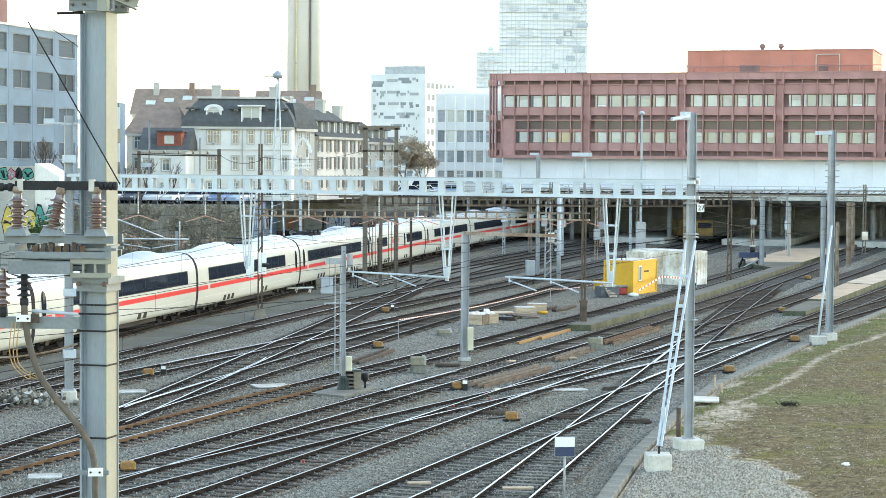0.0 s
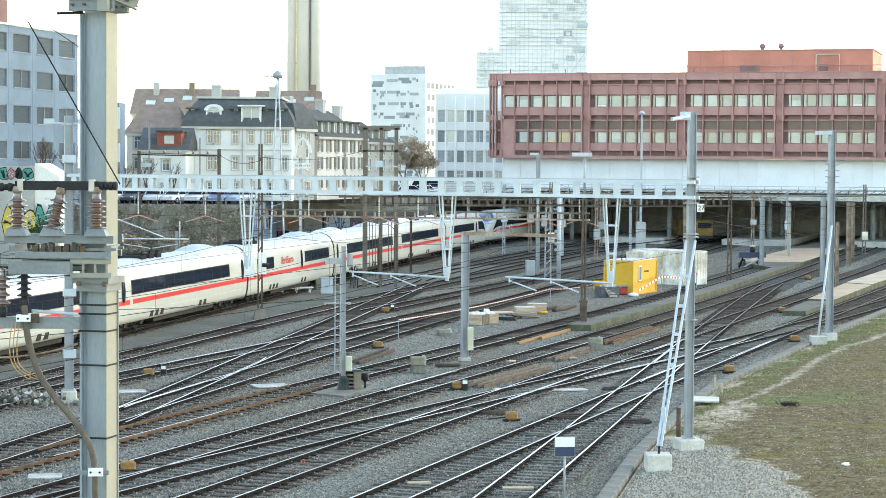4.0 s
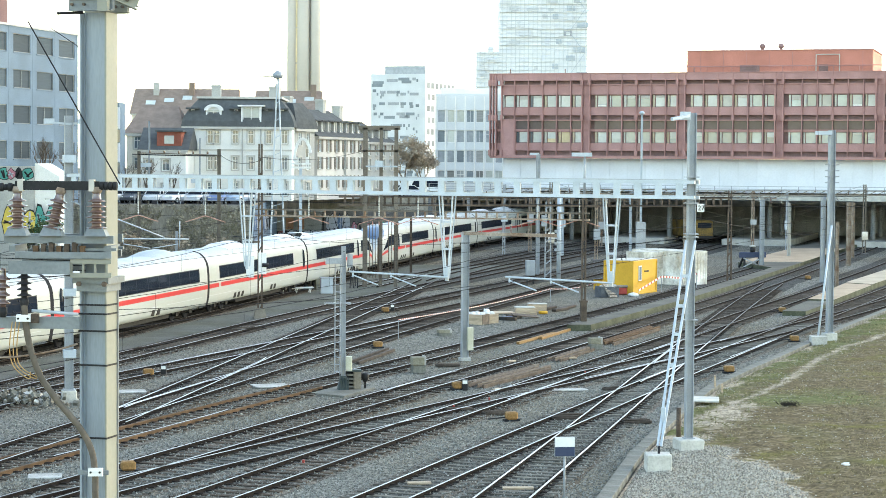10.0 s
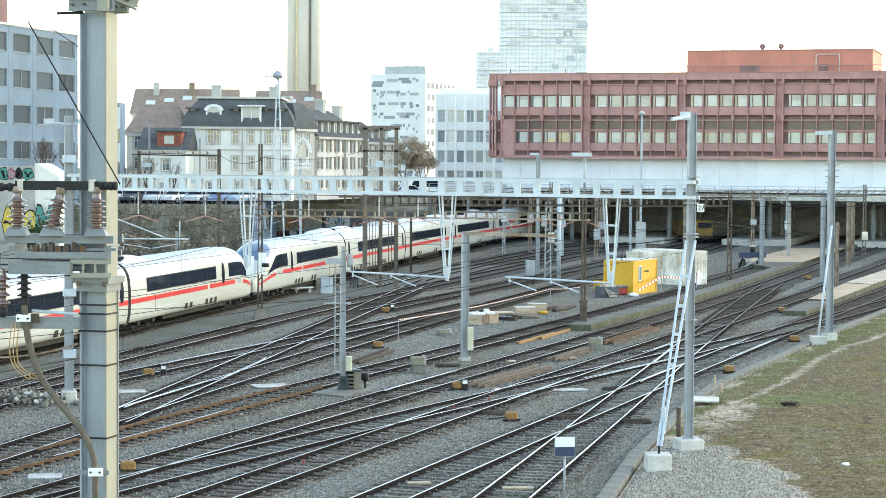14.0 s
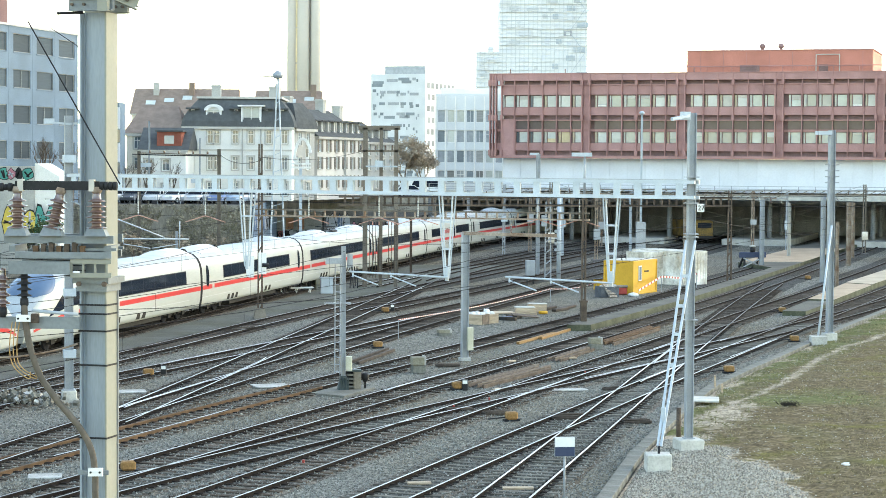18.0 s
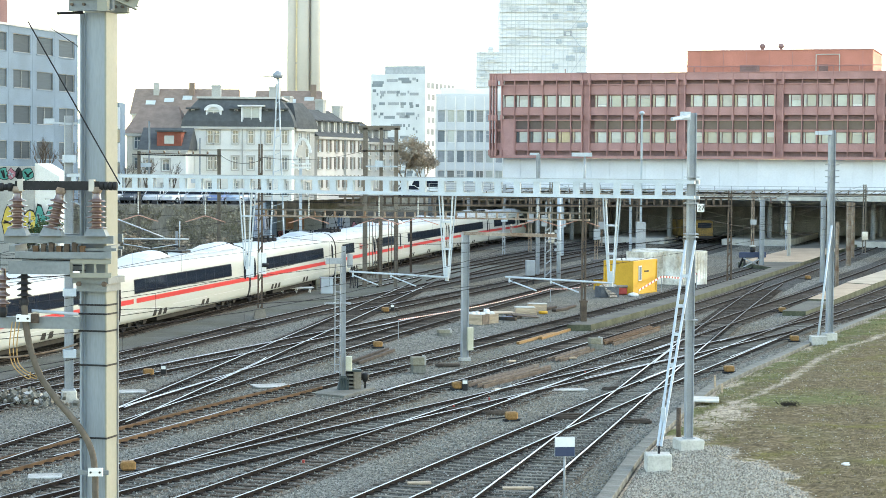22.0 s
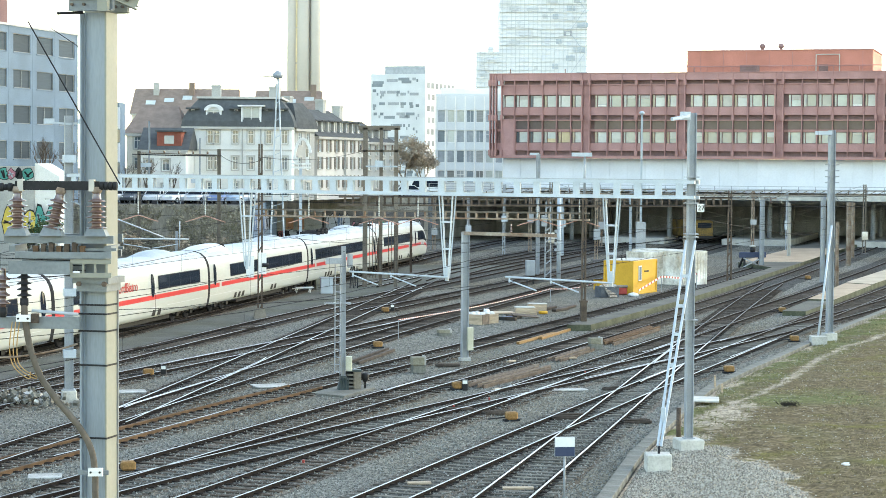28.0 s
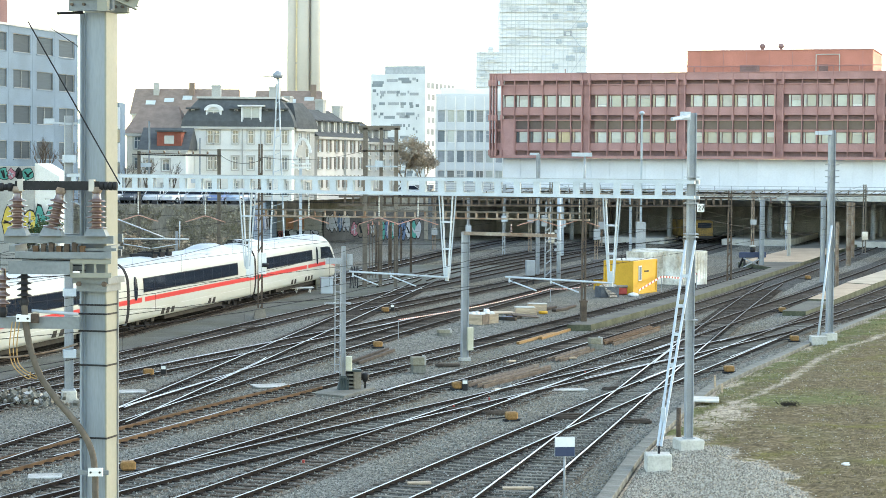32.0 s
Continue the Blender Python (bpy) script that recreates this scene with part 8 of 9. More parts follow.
def verge():
    rg = random.Random(4)
    bm = bmesh.new()
    rows = []
    ys = [20, 30, 40] + [48 + 0.2 * i for i in range(410)] + [136, 145, 160, 172]
    ds = [0.3 + 0.2 * k for k in range(90)] + [19, 21, 24, 27, 31, 38, 50]
    for y in ys:
        rows.append([bm.verts.new((kerb_x(y) + d, y, verge_z(d, y))) for d in ds])
    for a, b in zip(rows, rows[1:]):
        for k in range(len(ds) - 1):
            f = bm.faces.new((a[k], a[k + 1], b[k + 1], b[k]))
            f.smooth = True
    me = mesh_of(bm, "grass_verge", VERGE)
    bare = me.attributes.new("bare", "FLOAT", "POINT")
    for i, v in enumerate(me.vertices):
        bare.data[i].value = gravelly(v.co.x, v.co.y)
    lush = me.attributes.new("lush", "FLOAT", "POINT")
    for i, v in enumerate(me.vertices):
        lush.data[i].value = greenness(v.co.x, v.co.y)
    tagged(new("grass_verge", me), "patchy winter grass verge with gravel beside the railway", "grass", kind="structure")
    # grass blades
    rg = random.Random(14)
    vs, fs = [], []
    for i in range(40000):
        y = rg.uniform(50, 128)
        d = rg.random() ** 0.8 * 26 + 0.7
        x = kerb_x(y) + d
        if noise.noise((d * 0.35, y * 0.35, 5.0)) < -0.25 + 0.3 * rg.random() or gravelly(x, y) > 0.3 + 0.4 * rg.random():
            continue
        yy = y
        if x > yy * 0.235 + 1:
            continue
        z = verge_z(d, y) - 0.01
        for j in range(3):
            h, a = rg.uniform(0.02, 0.09), rg.uniform(0, 6.28)
            w = rg.uniform(0.012, 0.03)
            k = len(vs)
            px, py = x + rg.uniform(-0.1, 0.1), yy + rg.uniform(-0.1, 0.1)
            vs += [(px - w * math.cos(a), py - w * math.sin(a), z), (px + w * math.cos(a), py + w * math.sin(a), z), (px + rg.uniform(-0.08, 0.08), py + rg.uniform(-0.08, 0.08), z + h)]
            fs.append((k, k + 1, k + 2))
    me = bpy.data.meshes.new("grass_blades")
    me.from_pydata(vs, [], fs)
    me.materials.append(BLADE)
    tagged(new("grass_blades", me), "short dry winter grass blades", "grass", kind="stuff")
    # greener tufts along the kerb and in moist patches
    vs, fs = [], []
    for i in range(6500):
        y = rg.uniform(62, 128)
        d = 0.45 + abs(rg.gauss(0, 1.1)) if i % 3 else rg.uniform(0.5, 17)
        x = kerb_x(y) + d
        if x > y * 0.235 + 1 or noise.noise((x * 0.6, y * 0.6, 12.0)) < (-0.1 if i % 3 else 0.28) or gravelly(x, y) > 0.75:
            continue
        z = verge_z(d, y) - 0.01
        for j in range(3):
            h, a, w = rg.uniform(0.02, 0.09), rg.uniform(0, 6.28), rg.uniform(0.012, 0.03)
            k = len(vs)
            px, py = x + rg.uniform(-0.08, 0.08), y + rg.uniform(-0.08, 0.08)
            vs += [(px - w * math.cos(a), py - w * math.sin(a), z), (px + w * math.cos(a), py + w * math.sin(a), z), (px + rg.uniform(-0.06, 0.06), py + rg.uniform(-0.06, 0.06), z + h)]
            fs.append((k, k + 1, k + 2))
    me = bpy.data.meshes.new("green_tufts")
    me.from_pydata(vs, [], fs)
    me.materials.append(BLADE_GREEN)
    tagged(new("green_tufts", me), "green grass tufts along a kerb", "grass", kind="stuff")
    # pebbles on the gravel and verge
    vs, fs = [], []
    for i in range(64000):
        y = rg.uniform(48, 112) if i % 3 == 1 else rg.uniform(48, 67)
        d = 0.4 + rg.random() ** 1.3 * (7 if i % 3 != 1 else 20)
        x, yy = kerb_x(y) + d, y
        if (noise.noise((x * 0.9, y * 0.7, 21.0)) < -0.1 + 0.5 * rg.random() ** 2) if i % 3 == 1 else gravelly(x, y) < 0.3 + 0.5 * rg.random():
            continue
        s = rg.uniform(0.012, 0.04) * (1.35 if i % 3 != 1 else 1.0)
        z = verge_z(d, y) - 0.005
        k = len(vs)
        vs += [(x + s * math.cos(q), yy + s * math.sin(q), z) for q in (rg.random(), 2.1 + rg.random(), 4.2 + rg.random())] + [(x, yy, z + s)]
        fs += [(k, k + 1, k + 3), (k + 1, k + 2, k + 3), (k + 2, k, k + 3)]
    me = bpy.data.meshes.new("pebbles")
    me.from_pydata(vs, [], fs)
    me.materials.append(PEBBLE)
    tagged(new("pebbles", me), "scattered pale pebbles on a verge", "pebbles", kind="stuff")


BLADE_GREEN = island_mat("green_grass_blade", (0.1, 0.098, 0.04), (0.24, 0.22, 0.1))
PEBBLE = island_mat("pebble", (0.08, 0.07, 0.056), (0.44, 0.41, 0.35))
verge()


def cable_trough():
    t = thing("cable_trough", "row of concrete cable trough covers along the verge", "trough", kind="structure")
    me = mesh_of(cube_bm(-0.22, 0.22, -0.49, 0.49, 0, 0.3, 0.015), "trough_cover", KERB_CONC)
    s = 0.0
    for (x0, y0), (x1, y1) in zip(KERB_LINE[:-1], KERB_LINE[1:]):
        d = Vector((x1 - x0, y1 - y0, 0))
        n = int(d.length)
        for i in range(n):
            c = Vector((x0, y0, -0.27)) + d * ((i + 0.5) / n)
            ob = new("trough_cover", me)
            ob.parent = t
            ob.matrix_basis = pose(c.x, c.y, c.z + 0.015 * noise.noise((i * 0.7, y0, 0)), 0, 0, math.degrees(math.atan2(d.y, d.x)) - 90 + noise.noise((i, y0, 5)))


cable_trough()
# ---- the near mast with its switchgear ----
PX, PY = -3.835, 22.0
PYLON_ZINC = mat("dull_zinc", (0.27, 0.31, 0.345), 0.5, 0.15, 0.12, 0.5, 22, 0.1, None, 0, 0.15, (3, 3, 0.35))
DULL = mat("dirty_zinc", (0.195, 0.215, 0.222), 0.6, 0.2, 0.14, 2, 25, 0.1)
CABLE = mat("grey_brown_cable", (0.12, 0.1, 0.08), 0.6, 0.0, 0.2, 3, 20, 0.0)
CABLE_Y = mat("yellow_cable", (0.42, 0.26, 0.11), 0.6, 0.0, 0.1, 3, 20, 0.0)


def curve_tube(bm, pts, r, seg=8):
    """A tube that glides through the points."""
    P = [Vector(p) for p in pts]
    out = []
    for i in range(len(P) - 1):
        a, b, c, d = P[max(i - 1, 0)], P[i], P[i + 1], P[min(i + 2, len(P) - 1)]
        for k in range(6):
            u = k / 6
            out.append(0.5 * (2 * b + (c - a) * u + (2 * a - 5 * b + 4 * c - d) * u * u + (3 * b - a - 3 * c + d) * u ** 3))
    out.append(P[-1])
    strand(bm, out, r, seg)


def near_mast():
    t = thing("switchgear_mast", "tall galvanised H-section mast carrying high-voltage switchgear", "mast", pose(PX, PY, 0))
    turn = pose(0, 0, 0, 0, 0, -14.5)
    w = 0.3
    for s in (-1, 1):
        bm = bmesh.new()
        box(bm, s * 0.15 - 0.011, s * 0.15 + 0.011, -0.15, 0.15, -0.2, 10.86, turn)
        # Right flange takes the warm zinc: sunlight on that side is in the colour.
        part("flange", bm, PYLON_ZINC if s < 0 else ZINC_WARM, t, "" if s < 0 else "right flange with warm sunlight put into its colour")
    bm = bmesh.new()
    box(bm, -0.139, 0.139, -0.062, -0.048, -0.2, 10.86, turn)
    part("web", bm, PYLON_ZINC, t)
    for s in (-1, 1):
        bm = bmesh.new()
        box(bm, s * 0.13 - 0.009, s * 0.13 + 0.009, -0.085, -0.062, -0.2, 10.86, turn)
        part("stiffener", bm, PYLON_ZINC, t)
    bm = bmesh.new()
    box(bm, 0.166, 0.172, 0.128, 0.158, -0.2, 7.8, turn)
    part("earth_strip", bm, DULL, t, "thin dull earthing strip")
    # head bracket
    for y in (-0.2, 0.2):
        bm = bmesh.new()
        box(bm, -0.25, 0.27, y - 0.03, y + 0.03, 10.88, 11.0, turn)
        box(bm, -0.25, 0.27, y - 0.06 if y < 0 else y, y if y < 0 else y + 0.06, 10.87, 10.885, turn)
        box(bm, -0.25, 0.27, y - 0.06 if y < 0 else y, y if y < 0 else y + 0.06, 10.99, 11.005, turn)
        channel = part("head_channel", bm, DULL if y < 0 else ZINC_WARM, t, "greenish grey bolted channel")
        for x in (-0.2, -0.06, 0.14, 0.22):
            bm = bmesh.new()
            lathe(bm, [(0.018, 0), (0.018, 0.03)], 6, (0, 0, 0), turn @ pose(x, y - 0.04, 10.94, 90, 0, 0))
            part("bolt", bm, RUST, channel)
    for a, b in (((0.02, -0.26, 11.13), (0.44, -0.12, 10.95)), ((0.06, 0.1, 11.12), (0.42, 0.16, 11.0))):
        a, b = Vector(a), Vector(b)
        bm = bmesh.new()
        beam(bm, a, b, 0.012, 0.1)
        beam(bm, a + Vector((0, 0, 0.055)), b + Vector((0, 0, 0.055)), 0.1, 0.014)
        beam(bm, a - Vector((0, 0, 0.055)), b - Vector((0, 0, 0.055)), 0.1, 0.014)
        arm = part("head_arm", bm, ZINC_WARM, t, "pale I-section arm")
        for u in (0.3, 0.75):
            bm = bmesh.new()
            c = a.lerp(b, u) + Vector((0.01, -0.008, 0))
            lathe(bm, [(0.02, 0), (0.02, 0.03)], 8, c, pose(0, 0, 0, 90, 0, 0))
            part("bolt", bm, RUST, arm)
    bm = bmesh.new()
    beam(bm, (-1.25, -0.1, 11.02), (-0.7, -0.15, 11.08), 0.05, 0.05)
    beam(bm, (-0.7, -0.15, 11.08), (-0.25, -0.2, 11.2), 0.05, 0.05)
    part("switch_rod", bm, BIN_PAINT, t, "dark jointed switch rod")
    bm = bmesh.new()
    box(bm, 0.12, 0.24, -0.3, -0.18, 10.86, 11.12, turn)
    part("corner_plate", bm, ZINC_WARM, t)
    bm = bmesh.new()
    rod(bm, (-0.42, -0.2, 10.84), (-0.15, -0.1, 10.86), 0.018, 6)
    part("pin", bm, DARK, t)
    for z in (7.63, 7.53, 7.34, 6.96, 6.15):
        bm = bmesh.new()
        for a, b, c, d in ((-0.17, 0.17, -0.168, -0.155), (-0.17, 0.17, 0.155, 0.168), (-0.17, -0.163, -0.155, 0.155), (0.163, 0.17, -0.155, 0.155)):
            box(bm, a, b, c, d, z - 0.01, z + 0.01, turn)
        part("wire_band", bm, DARK, t)
    # cable and clamp
    bm = bmesh.new()
    box(bm, -0.06, 0.1, -0.34, -0.3, 5.75, 5.84)
    clamp = part("cable_clamp", bm, FRAME_WHITE, t, "white cable clamp plate")
    for x in (-0.03, 0.07):
        bm = bmesh.new()
        lathe(bm, [(0.012, 0), (0.012, 0.02)], 8, (x, -0.34, 5.795), pose(0, 0, 0, 90, 0, 0))
        part("screw", bm, DARK, clamp)
    bm = bmesh.new()
    box(bm, -0.18, 0.16, -0.3, -0.26, 5.76, 5.81)
    part("clamp_bar", bm, DULL, t)
    bm = bmesh.new()
    curve_tube(bm, [(-0.766, -0.31, 7.66), (-0.745, -0.31, 7.4), (-0.69, -0.3, 7.12), (-0.59, -0.3, 6.85), (-0.42, -0.3, 6.6), (-0.19, -0.29, 6.32), (-0.06, -0.28, 6.1), (0.0, -0.28, 5.84), (0.01, -0.28, 5.2), (0.01, -0.28, 0.2)], 0.036)
    part("power_cable", bm, CABLE, t, "thick grey-brown power cable")
    for k in range(3):
        bm = bmesh.new()
        o = 0.04 * k
        curve_tube(bm, [(-0.9 + o, -0.3, 7.45), (-0.93 + o, -0.3, 7.15), (-0.88 + o, -0.3, 6.95), (-0.72 + o * 2, -0.3, 6.82), (-0.7 + o, -0.3, 6.9 + o)], 0.006, 6)
        part("thin_cable", bm, CABLE_Y, t, "thin yellow cable")
    bm = bmesh.new()
    curve_tube(bm, [(-1.4, -0.3, 7.05), (-0.9, -0.3, 7.06), (-0.5, -0.3, 7.12), (-0.2, -0.2, 7.2)], 0.012, 6)
    part("earth_wire", bm, RUSTY_GALV, t)
    # platform frame
    for z, x0, x1, h, y in ((8.36, -0.98, 0.22, 0.085, -0.3), (8.19, -0.85, 0.2, 0.07, -0.34), (8.05, -0.92, -0.25, 0.14, -0.36), (8.25, -0.6, 0.24, 0.03, -0.24)):
        bm = bmesh.new()
        box(bm, x0, x1, y - 0.04, y + 0.04, z - h / 2, z + h / 2)
        part("frame_beam", bm, DULL, t)
        bm = bmesh.new()
        box(bm, x0, x1, -y - 0.04, -y + 0.04, z - h / 2, z + h / 2)
        part("frame_beam", bm, DULL, t)
    for x in (-0.9, -0.55, -0.2, 0.15):
        bm = bmesh.new()
        box(bm, x - 0.035, x + 0.035, -0.3, 0.3, 8.22, 8.29)
        part("cross_member", bm, DULL, t)
    for z in (7.97, 8.12):
        bm = bmesh.new()
        box(bm, -0.25, 0.2, -0.36, -0.33, z - 0.025, z + 0.025)
        part("gallery_rail", bm, ZINC_WARM, t)
    for i in range(4):
        bm = bmesh.new()
        x = -0.24 + 0.13 * i
        box(bm, x - 0.012, x + 0.012, -0.355, -0.335, 7.99, 8.1)
        part("gallery_bar", bm, ZINC_WARM, t)
    bm = bmesh.new()
    box(bm, -0.215, 0.215, -0.22, 0.22, 7.87, 7.94, turn)
    box(bm, -0.18, 0.18, -0.19, 0.19, 7.78, 7.87, turn)
    part("bracket_collar", bm, DULL, t)
    for s in (-1, 1):
        bm = bmesh.new()
        lathe(bm, [(0.03, 0), (0.03, 0.05)], 6, (s * 0.14 - 0.03, -0.26, 7.87), pose(0, 0, 0, 90, 0, 0))
        part("bolt", bm, RUST, t)
    for i in range(7):
        bm = bmesh.new()
        box(bm, -0.66 + i * 0.085, -0.61 + i * 0.085, -0.34, -0.24, 8.22, 8.29 + 0.02 * (i % 3))
        part("spring_pack", bm, RUST if i % 3 else RAIL_RUST, t)
    # the switch on top: three insulators and a long contact bar
    for x, tilt in ((-0.84, 0), (-0.46, 12), (0.03, 0)):
        bm = bmesh.new()
        insulator(bm, (0, 0, 0), 0.44, 0.115, 6, pose(x, -0.3, 8.44, 0, tilt, 0))
        part("insulator", bm, BROWN_GLAZE, t, "brown glazed ribbed insulator")
        bm = bmesh.new()
        lo, hi = [], []
        for sx, sy in ((-1, -1), (1, -1), (1, 1), (-1, 1)):
            lo.append(bm.verts.new((x + sx * 0.125, -0.3 + sy * 0.12, 8.4)))
            hi.append(bm.verts.new((x + sx * 0.08, -0.3 + sy * 0.08, 8.5)))
        for i in range(4):
            bm.faces.new((lo[i], lo[(i + 1) % 4], hi[(i + 1) % 4], hi[i]))
        bm.faces.new(hi), bm.faces.new(lo[::-1])
        part("insulator_foot", bm, DULL, t, "tapered grey insulator foot")
        bm = bmesh.new()
        lathe(bm, [(0.05, 0), (0.06, 0.03), (0.05, 0.07)], 10, (0, 0, 0), pose(x, -0.3, 8.44, 0, tilt, 0) @ pose(0, 0, 0.43))
        part("insulator_cap", bm, RUSTY_GALV, t)
    bm = bmesh.new()
    box(bm, -0.86, 0.06, -0.33, -0.27, 8.9, 9.0)
    part("contact_bar", bm, DARK, t, "black contact bar")
    for x in (-0.8, -0.02):
        bm = bmesh.new()
        box(bm, x - 0.03, x + 0.03, -0.35, -0.25, 8.89, 9.02)
        part("bar_clamp", bm, STONE_TRIM, t)
    for x0, x1, z in ((-1.25, -0.87, 8.93), (0.06, 0.26, 8.95)):
        bm = bmesh.new()
        rod(bm, (x0, -0.3, z), (x1, -0.3, z), 0.035, 10)
        for k in range(4):
            c = x0 + (x1 - x0) * (k + 0.5) / 4
            rod(bm, (c - 0.02, -0.3, z), (c + 0.02, -0.3, z), 0.05, 10)
        part("contact_end", bm, DARK, t)
    # lower arm with its insulators
    bm = bmesh.new()
    box(bm, -1.5, -0.17, -0.25, -0.17, 7.37, 7.5)
    part("lower_arm", bm, DULL, t)
    bm = bmesh.new()
    rod(bm, (-0.69, -0.27, 7.57), (-0.18, -0.27, 7.535), 0.018, 8)
    part("earth_bar", bm, GALV_PALE, t)
    for x, z, h, mm in ((-0.766, 7.7, 0.33, DARK), (-1.0, 7.6, 0.44, BROWN_GLAZE)):
        bm = bmesh.new()
        insulator(bm, (x, -0.3, z), h, 0.08, 4)
        part("insulator", bm, mm, t)
        bm = bmesh.new()
        lathe(bm, [(0.036, 7.5), (0.036, z - 0.08), (0.048, z - 0.06), (0.045, z + 0.01)], 12, (x, -0.3, 0))
        part("insulator_foot", bm, DARK, t)
    bm = bmesh.new()
    box(bm, -0.845, -0.69, -0.36, -0.25, 7.455, 7.53)
    plate = part("cable_clamp", bm, FRAME_WHITE, t, "white cable clamp plate")
    for x in (-0.82, -0.715):
        bm = bmesh.new()
        lathe(bm, [(0.012, 0), (0.012, 0.02)], 8, (x, -0.36, 7.49), pose(0, 0, 0, 90, 0, 0))
        part("screw", bm, DARK, plate)
    bm = bmesh.new()
    box(bm, -0.69, -0.61, -0.33, -0.25, 7.44, 7.54)
    part("strap_block", bm, RUST, t)
    # leaning wire
    for p, q in (((-0.74, -0.2, 10.75), (0.29, -0.32, 8.97)), ((-0.62, 0.2, 10.74), (-0.2, 0.05, 10.47))):
        bm = bmesh.new()
        rod(bm, p, q, 0.008 if q[2] < 9 else 0.004, 6)
        part("jumper_wire", bm, WIRE, t)
    for k in range(4):
        bm = bmesh.new()
        rod(bm, (-1.5, -0.4, 7.9 + 0.09 * k), (-0.1, -0.25, 7.97 + 0.05 * k), 0.005, 5)
        part("thin_wire", bm, WIRE, t)


# Zinc with warm side light painted into its base colour.
ZINC_WARM = mat("warm_sunlit_zinc", (0.265, 0.262, 0.218), 0.6, 0.0, 0.07, 0.8, 20, 0.05)
near_mast()
# ---- trees ----
BARK = mat("bare_bark", (0.13, 0.1, 0.08), 0.9, 0.0, 0.2, 2, 12, 0.2)
TWIG = mat("brown_twigs", (0.44, 0.37, 0.29), 0.9, 0.0, 0.3, 0.5, 8, 0.0, (0.27, 0.21, 0.15))
GREEN_LEAF = mat("evergreen_leaf", (0.045, 0.075, 0.03), 0.7, 0.0, 0.4, 0.5, 8, 0.0)


def bare_tree(x, y, z, h, seed, spread=0.5, label="bare winter tree with fine branches", leaves=0, leaf_mat=None):
    rg = random.Random(seed)
    t = thing("tree", label, "tree", pose(x, y, z))
    bt, bl = bmesh.new(), bmesh.new()
    tips = []

    def grow(p, d, L, r, k):
        q = p + d * L
        rod(bt if k < 2 else bl, p, q, r, 6 if k < 2 else 3, r * 0.65)
        if k >= 5:
            tips.append(q)
            return
        for _ in range(3 if k < 4 else 2):
            e = (d + Vector((rg.uniform(-1, 1), rg.uniform(-1, 1), rg.uniform(-0.3, 0.7))) * spread).normalized()
            grow(p + d * L * rg.uniform(0.6, 1.0), e, L * rg.uniform(0.6, 0.8), r * 0.55, k + 1)
    grow(Vector((0, 0, -0.1)), Vector((0, 0, 1)), h * 0.3, h * 0.022, 0)
    part("trunk", bt, BARK, t)
    part("branch_work", bl, leaf_mat if leaves and leaf_mat is TWIG else BARK, t)
    if leaves:
        bm = bmesh.new()
        for _ in range(leaves):
            c = rg.choice(tips) + Vector((rg.gauss(0, 0.3), rg.gauss(0, 0.3), rg.gauss(0, 0.3)))
            s = rg.uniform(0.06, 0.14)
            a = Vector((rg.uniform(-1, 1), rg.uniform(-1, 1), rg.uniform(-1, 1))).normalized() * s
            b = Vector((rg.uniform(-1, 1), rg.uniform(-1, 1), rg.uniform(-1, 1))).normalized() * s
            bm.faces.new([bm.verts.new(c + v) for v in (a, b, -a, -b)])
        ob = new("crown", mesh_of(bm, "crown", leaf_mat, False))
        ob.parent = t
    return t


bare_tree(-30.0, 200, 5.1, 6.5, 1)
bare_tree(-32.6, 201, 5.1, 6.0, 2)
bare_tree(-27.9, 204, 5.1, 5.4, 7)
bare_tree(-37.5, 186, 5.1, 9.0, 3)
bare_tree(-35.6, 190, 5.1, 7.5, 4)
bare_tree(-5.6, 284, 4.0, 10.8, 5, 0.7, "dense brown-leaved tree beside the street", 8000, TWIG)
bare_tree(-3.2, 288, 4.0, 10.0, 6, 0.7, "dense brown-leaved tree beside the street", 7000, TWIG)
bare_tree(-31.8, 160, -0.1, 6.5, 8, 0.7, "dark evergreen bush beside the graffiti", 1500, GREEN_LEAF)
bare_tree(-33.6, 161, -0.1, 5.5, 18, 0.7, "dark evergreen bush beside the graffiti", 1200, GREEN_LEAF)
bare_tree(-27.5, 176, -0.2, 4.0, 9, 0.8, "tangled leafless brambles along a wall", 500, TWIG)
bare_tree(-24.5, 182, -0.2, 3.6, 10, 0.8, "tangled leafless brambles along a wall", 500, TWIG)
bare_tree(-21.5, 185, -0.2, 3.2, 12, 0.8, "tangled leafless brambles along a wall", 400, TWIG)

# ---- parked cars on the raised street ----
CAR_PAINT = {n: mat("car_" + n, c, 0.3, 0.05, 0.05, 1, 8, 0.0, None, 0, 0.6) for n, c in (("silver", (0.58, 0.6, 0.63)), ("white", (0.78, 0.78, 0.78)), ("blue", (0.09, 0.16, 0.34)), ("dark", (0.06, 0.065, 0.08)), ("pale_blue", (0.32, 0.42, 0.55)))}
TYRE = mat("tyre_rubber", (0.02, 0.02, 0.02), 0.9, 0.0, 0.2, 4, 20, 0.1)


def loft(bm, sections, mi=0):
    """Skins a row of closed sections and caps both ends."""
    rows = [[bm.verts.new(p) for p in s] for s in sections]
    n = len(rows[0])
    for a, b in zip(rows, rows[1:]):
        for i in range(n):
            f = bm.faces.new((a[i], a[(i + 1) % n], b[(i + 1) % n], b[i]))
            f.smooth, f.material_index = True, mi
    bm.faces.new(rows[0][::-1]), bm.faces.new(rows[-1])


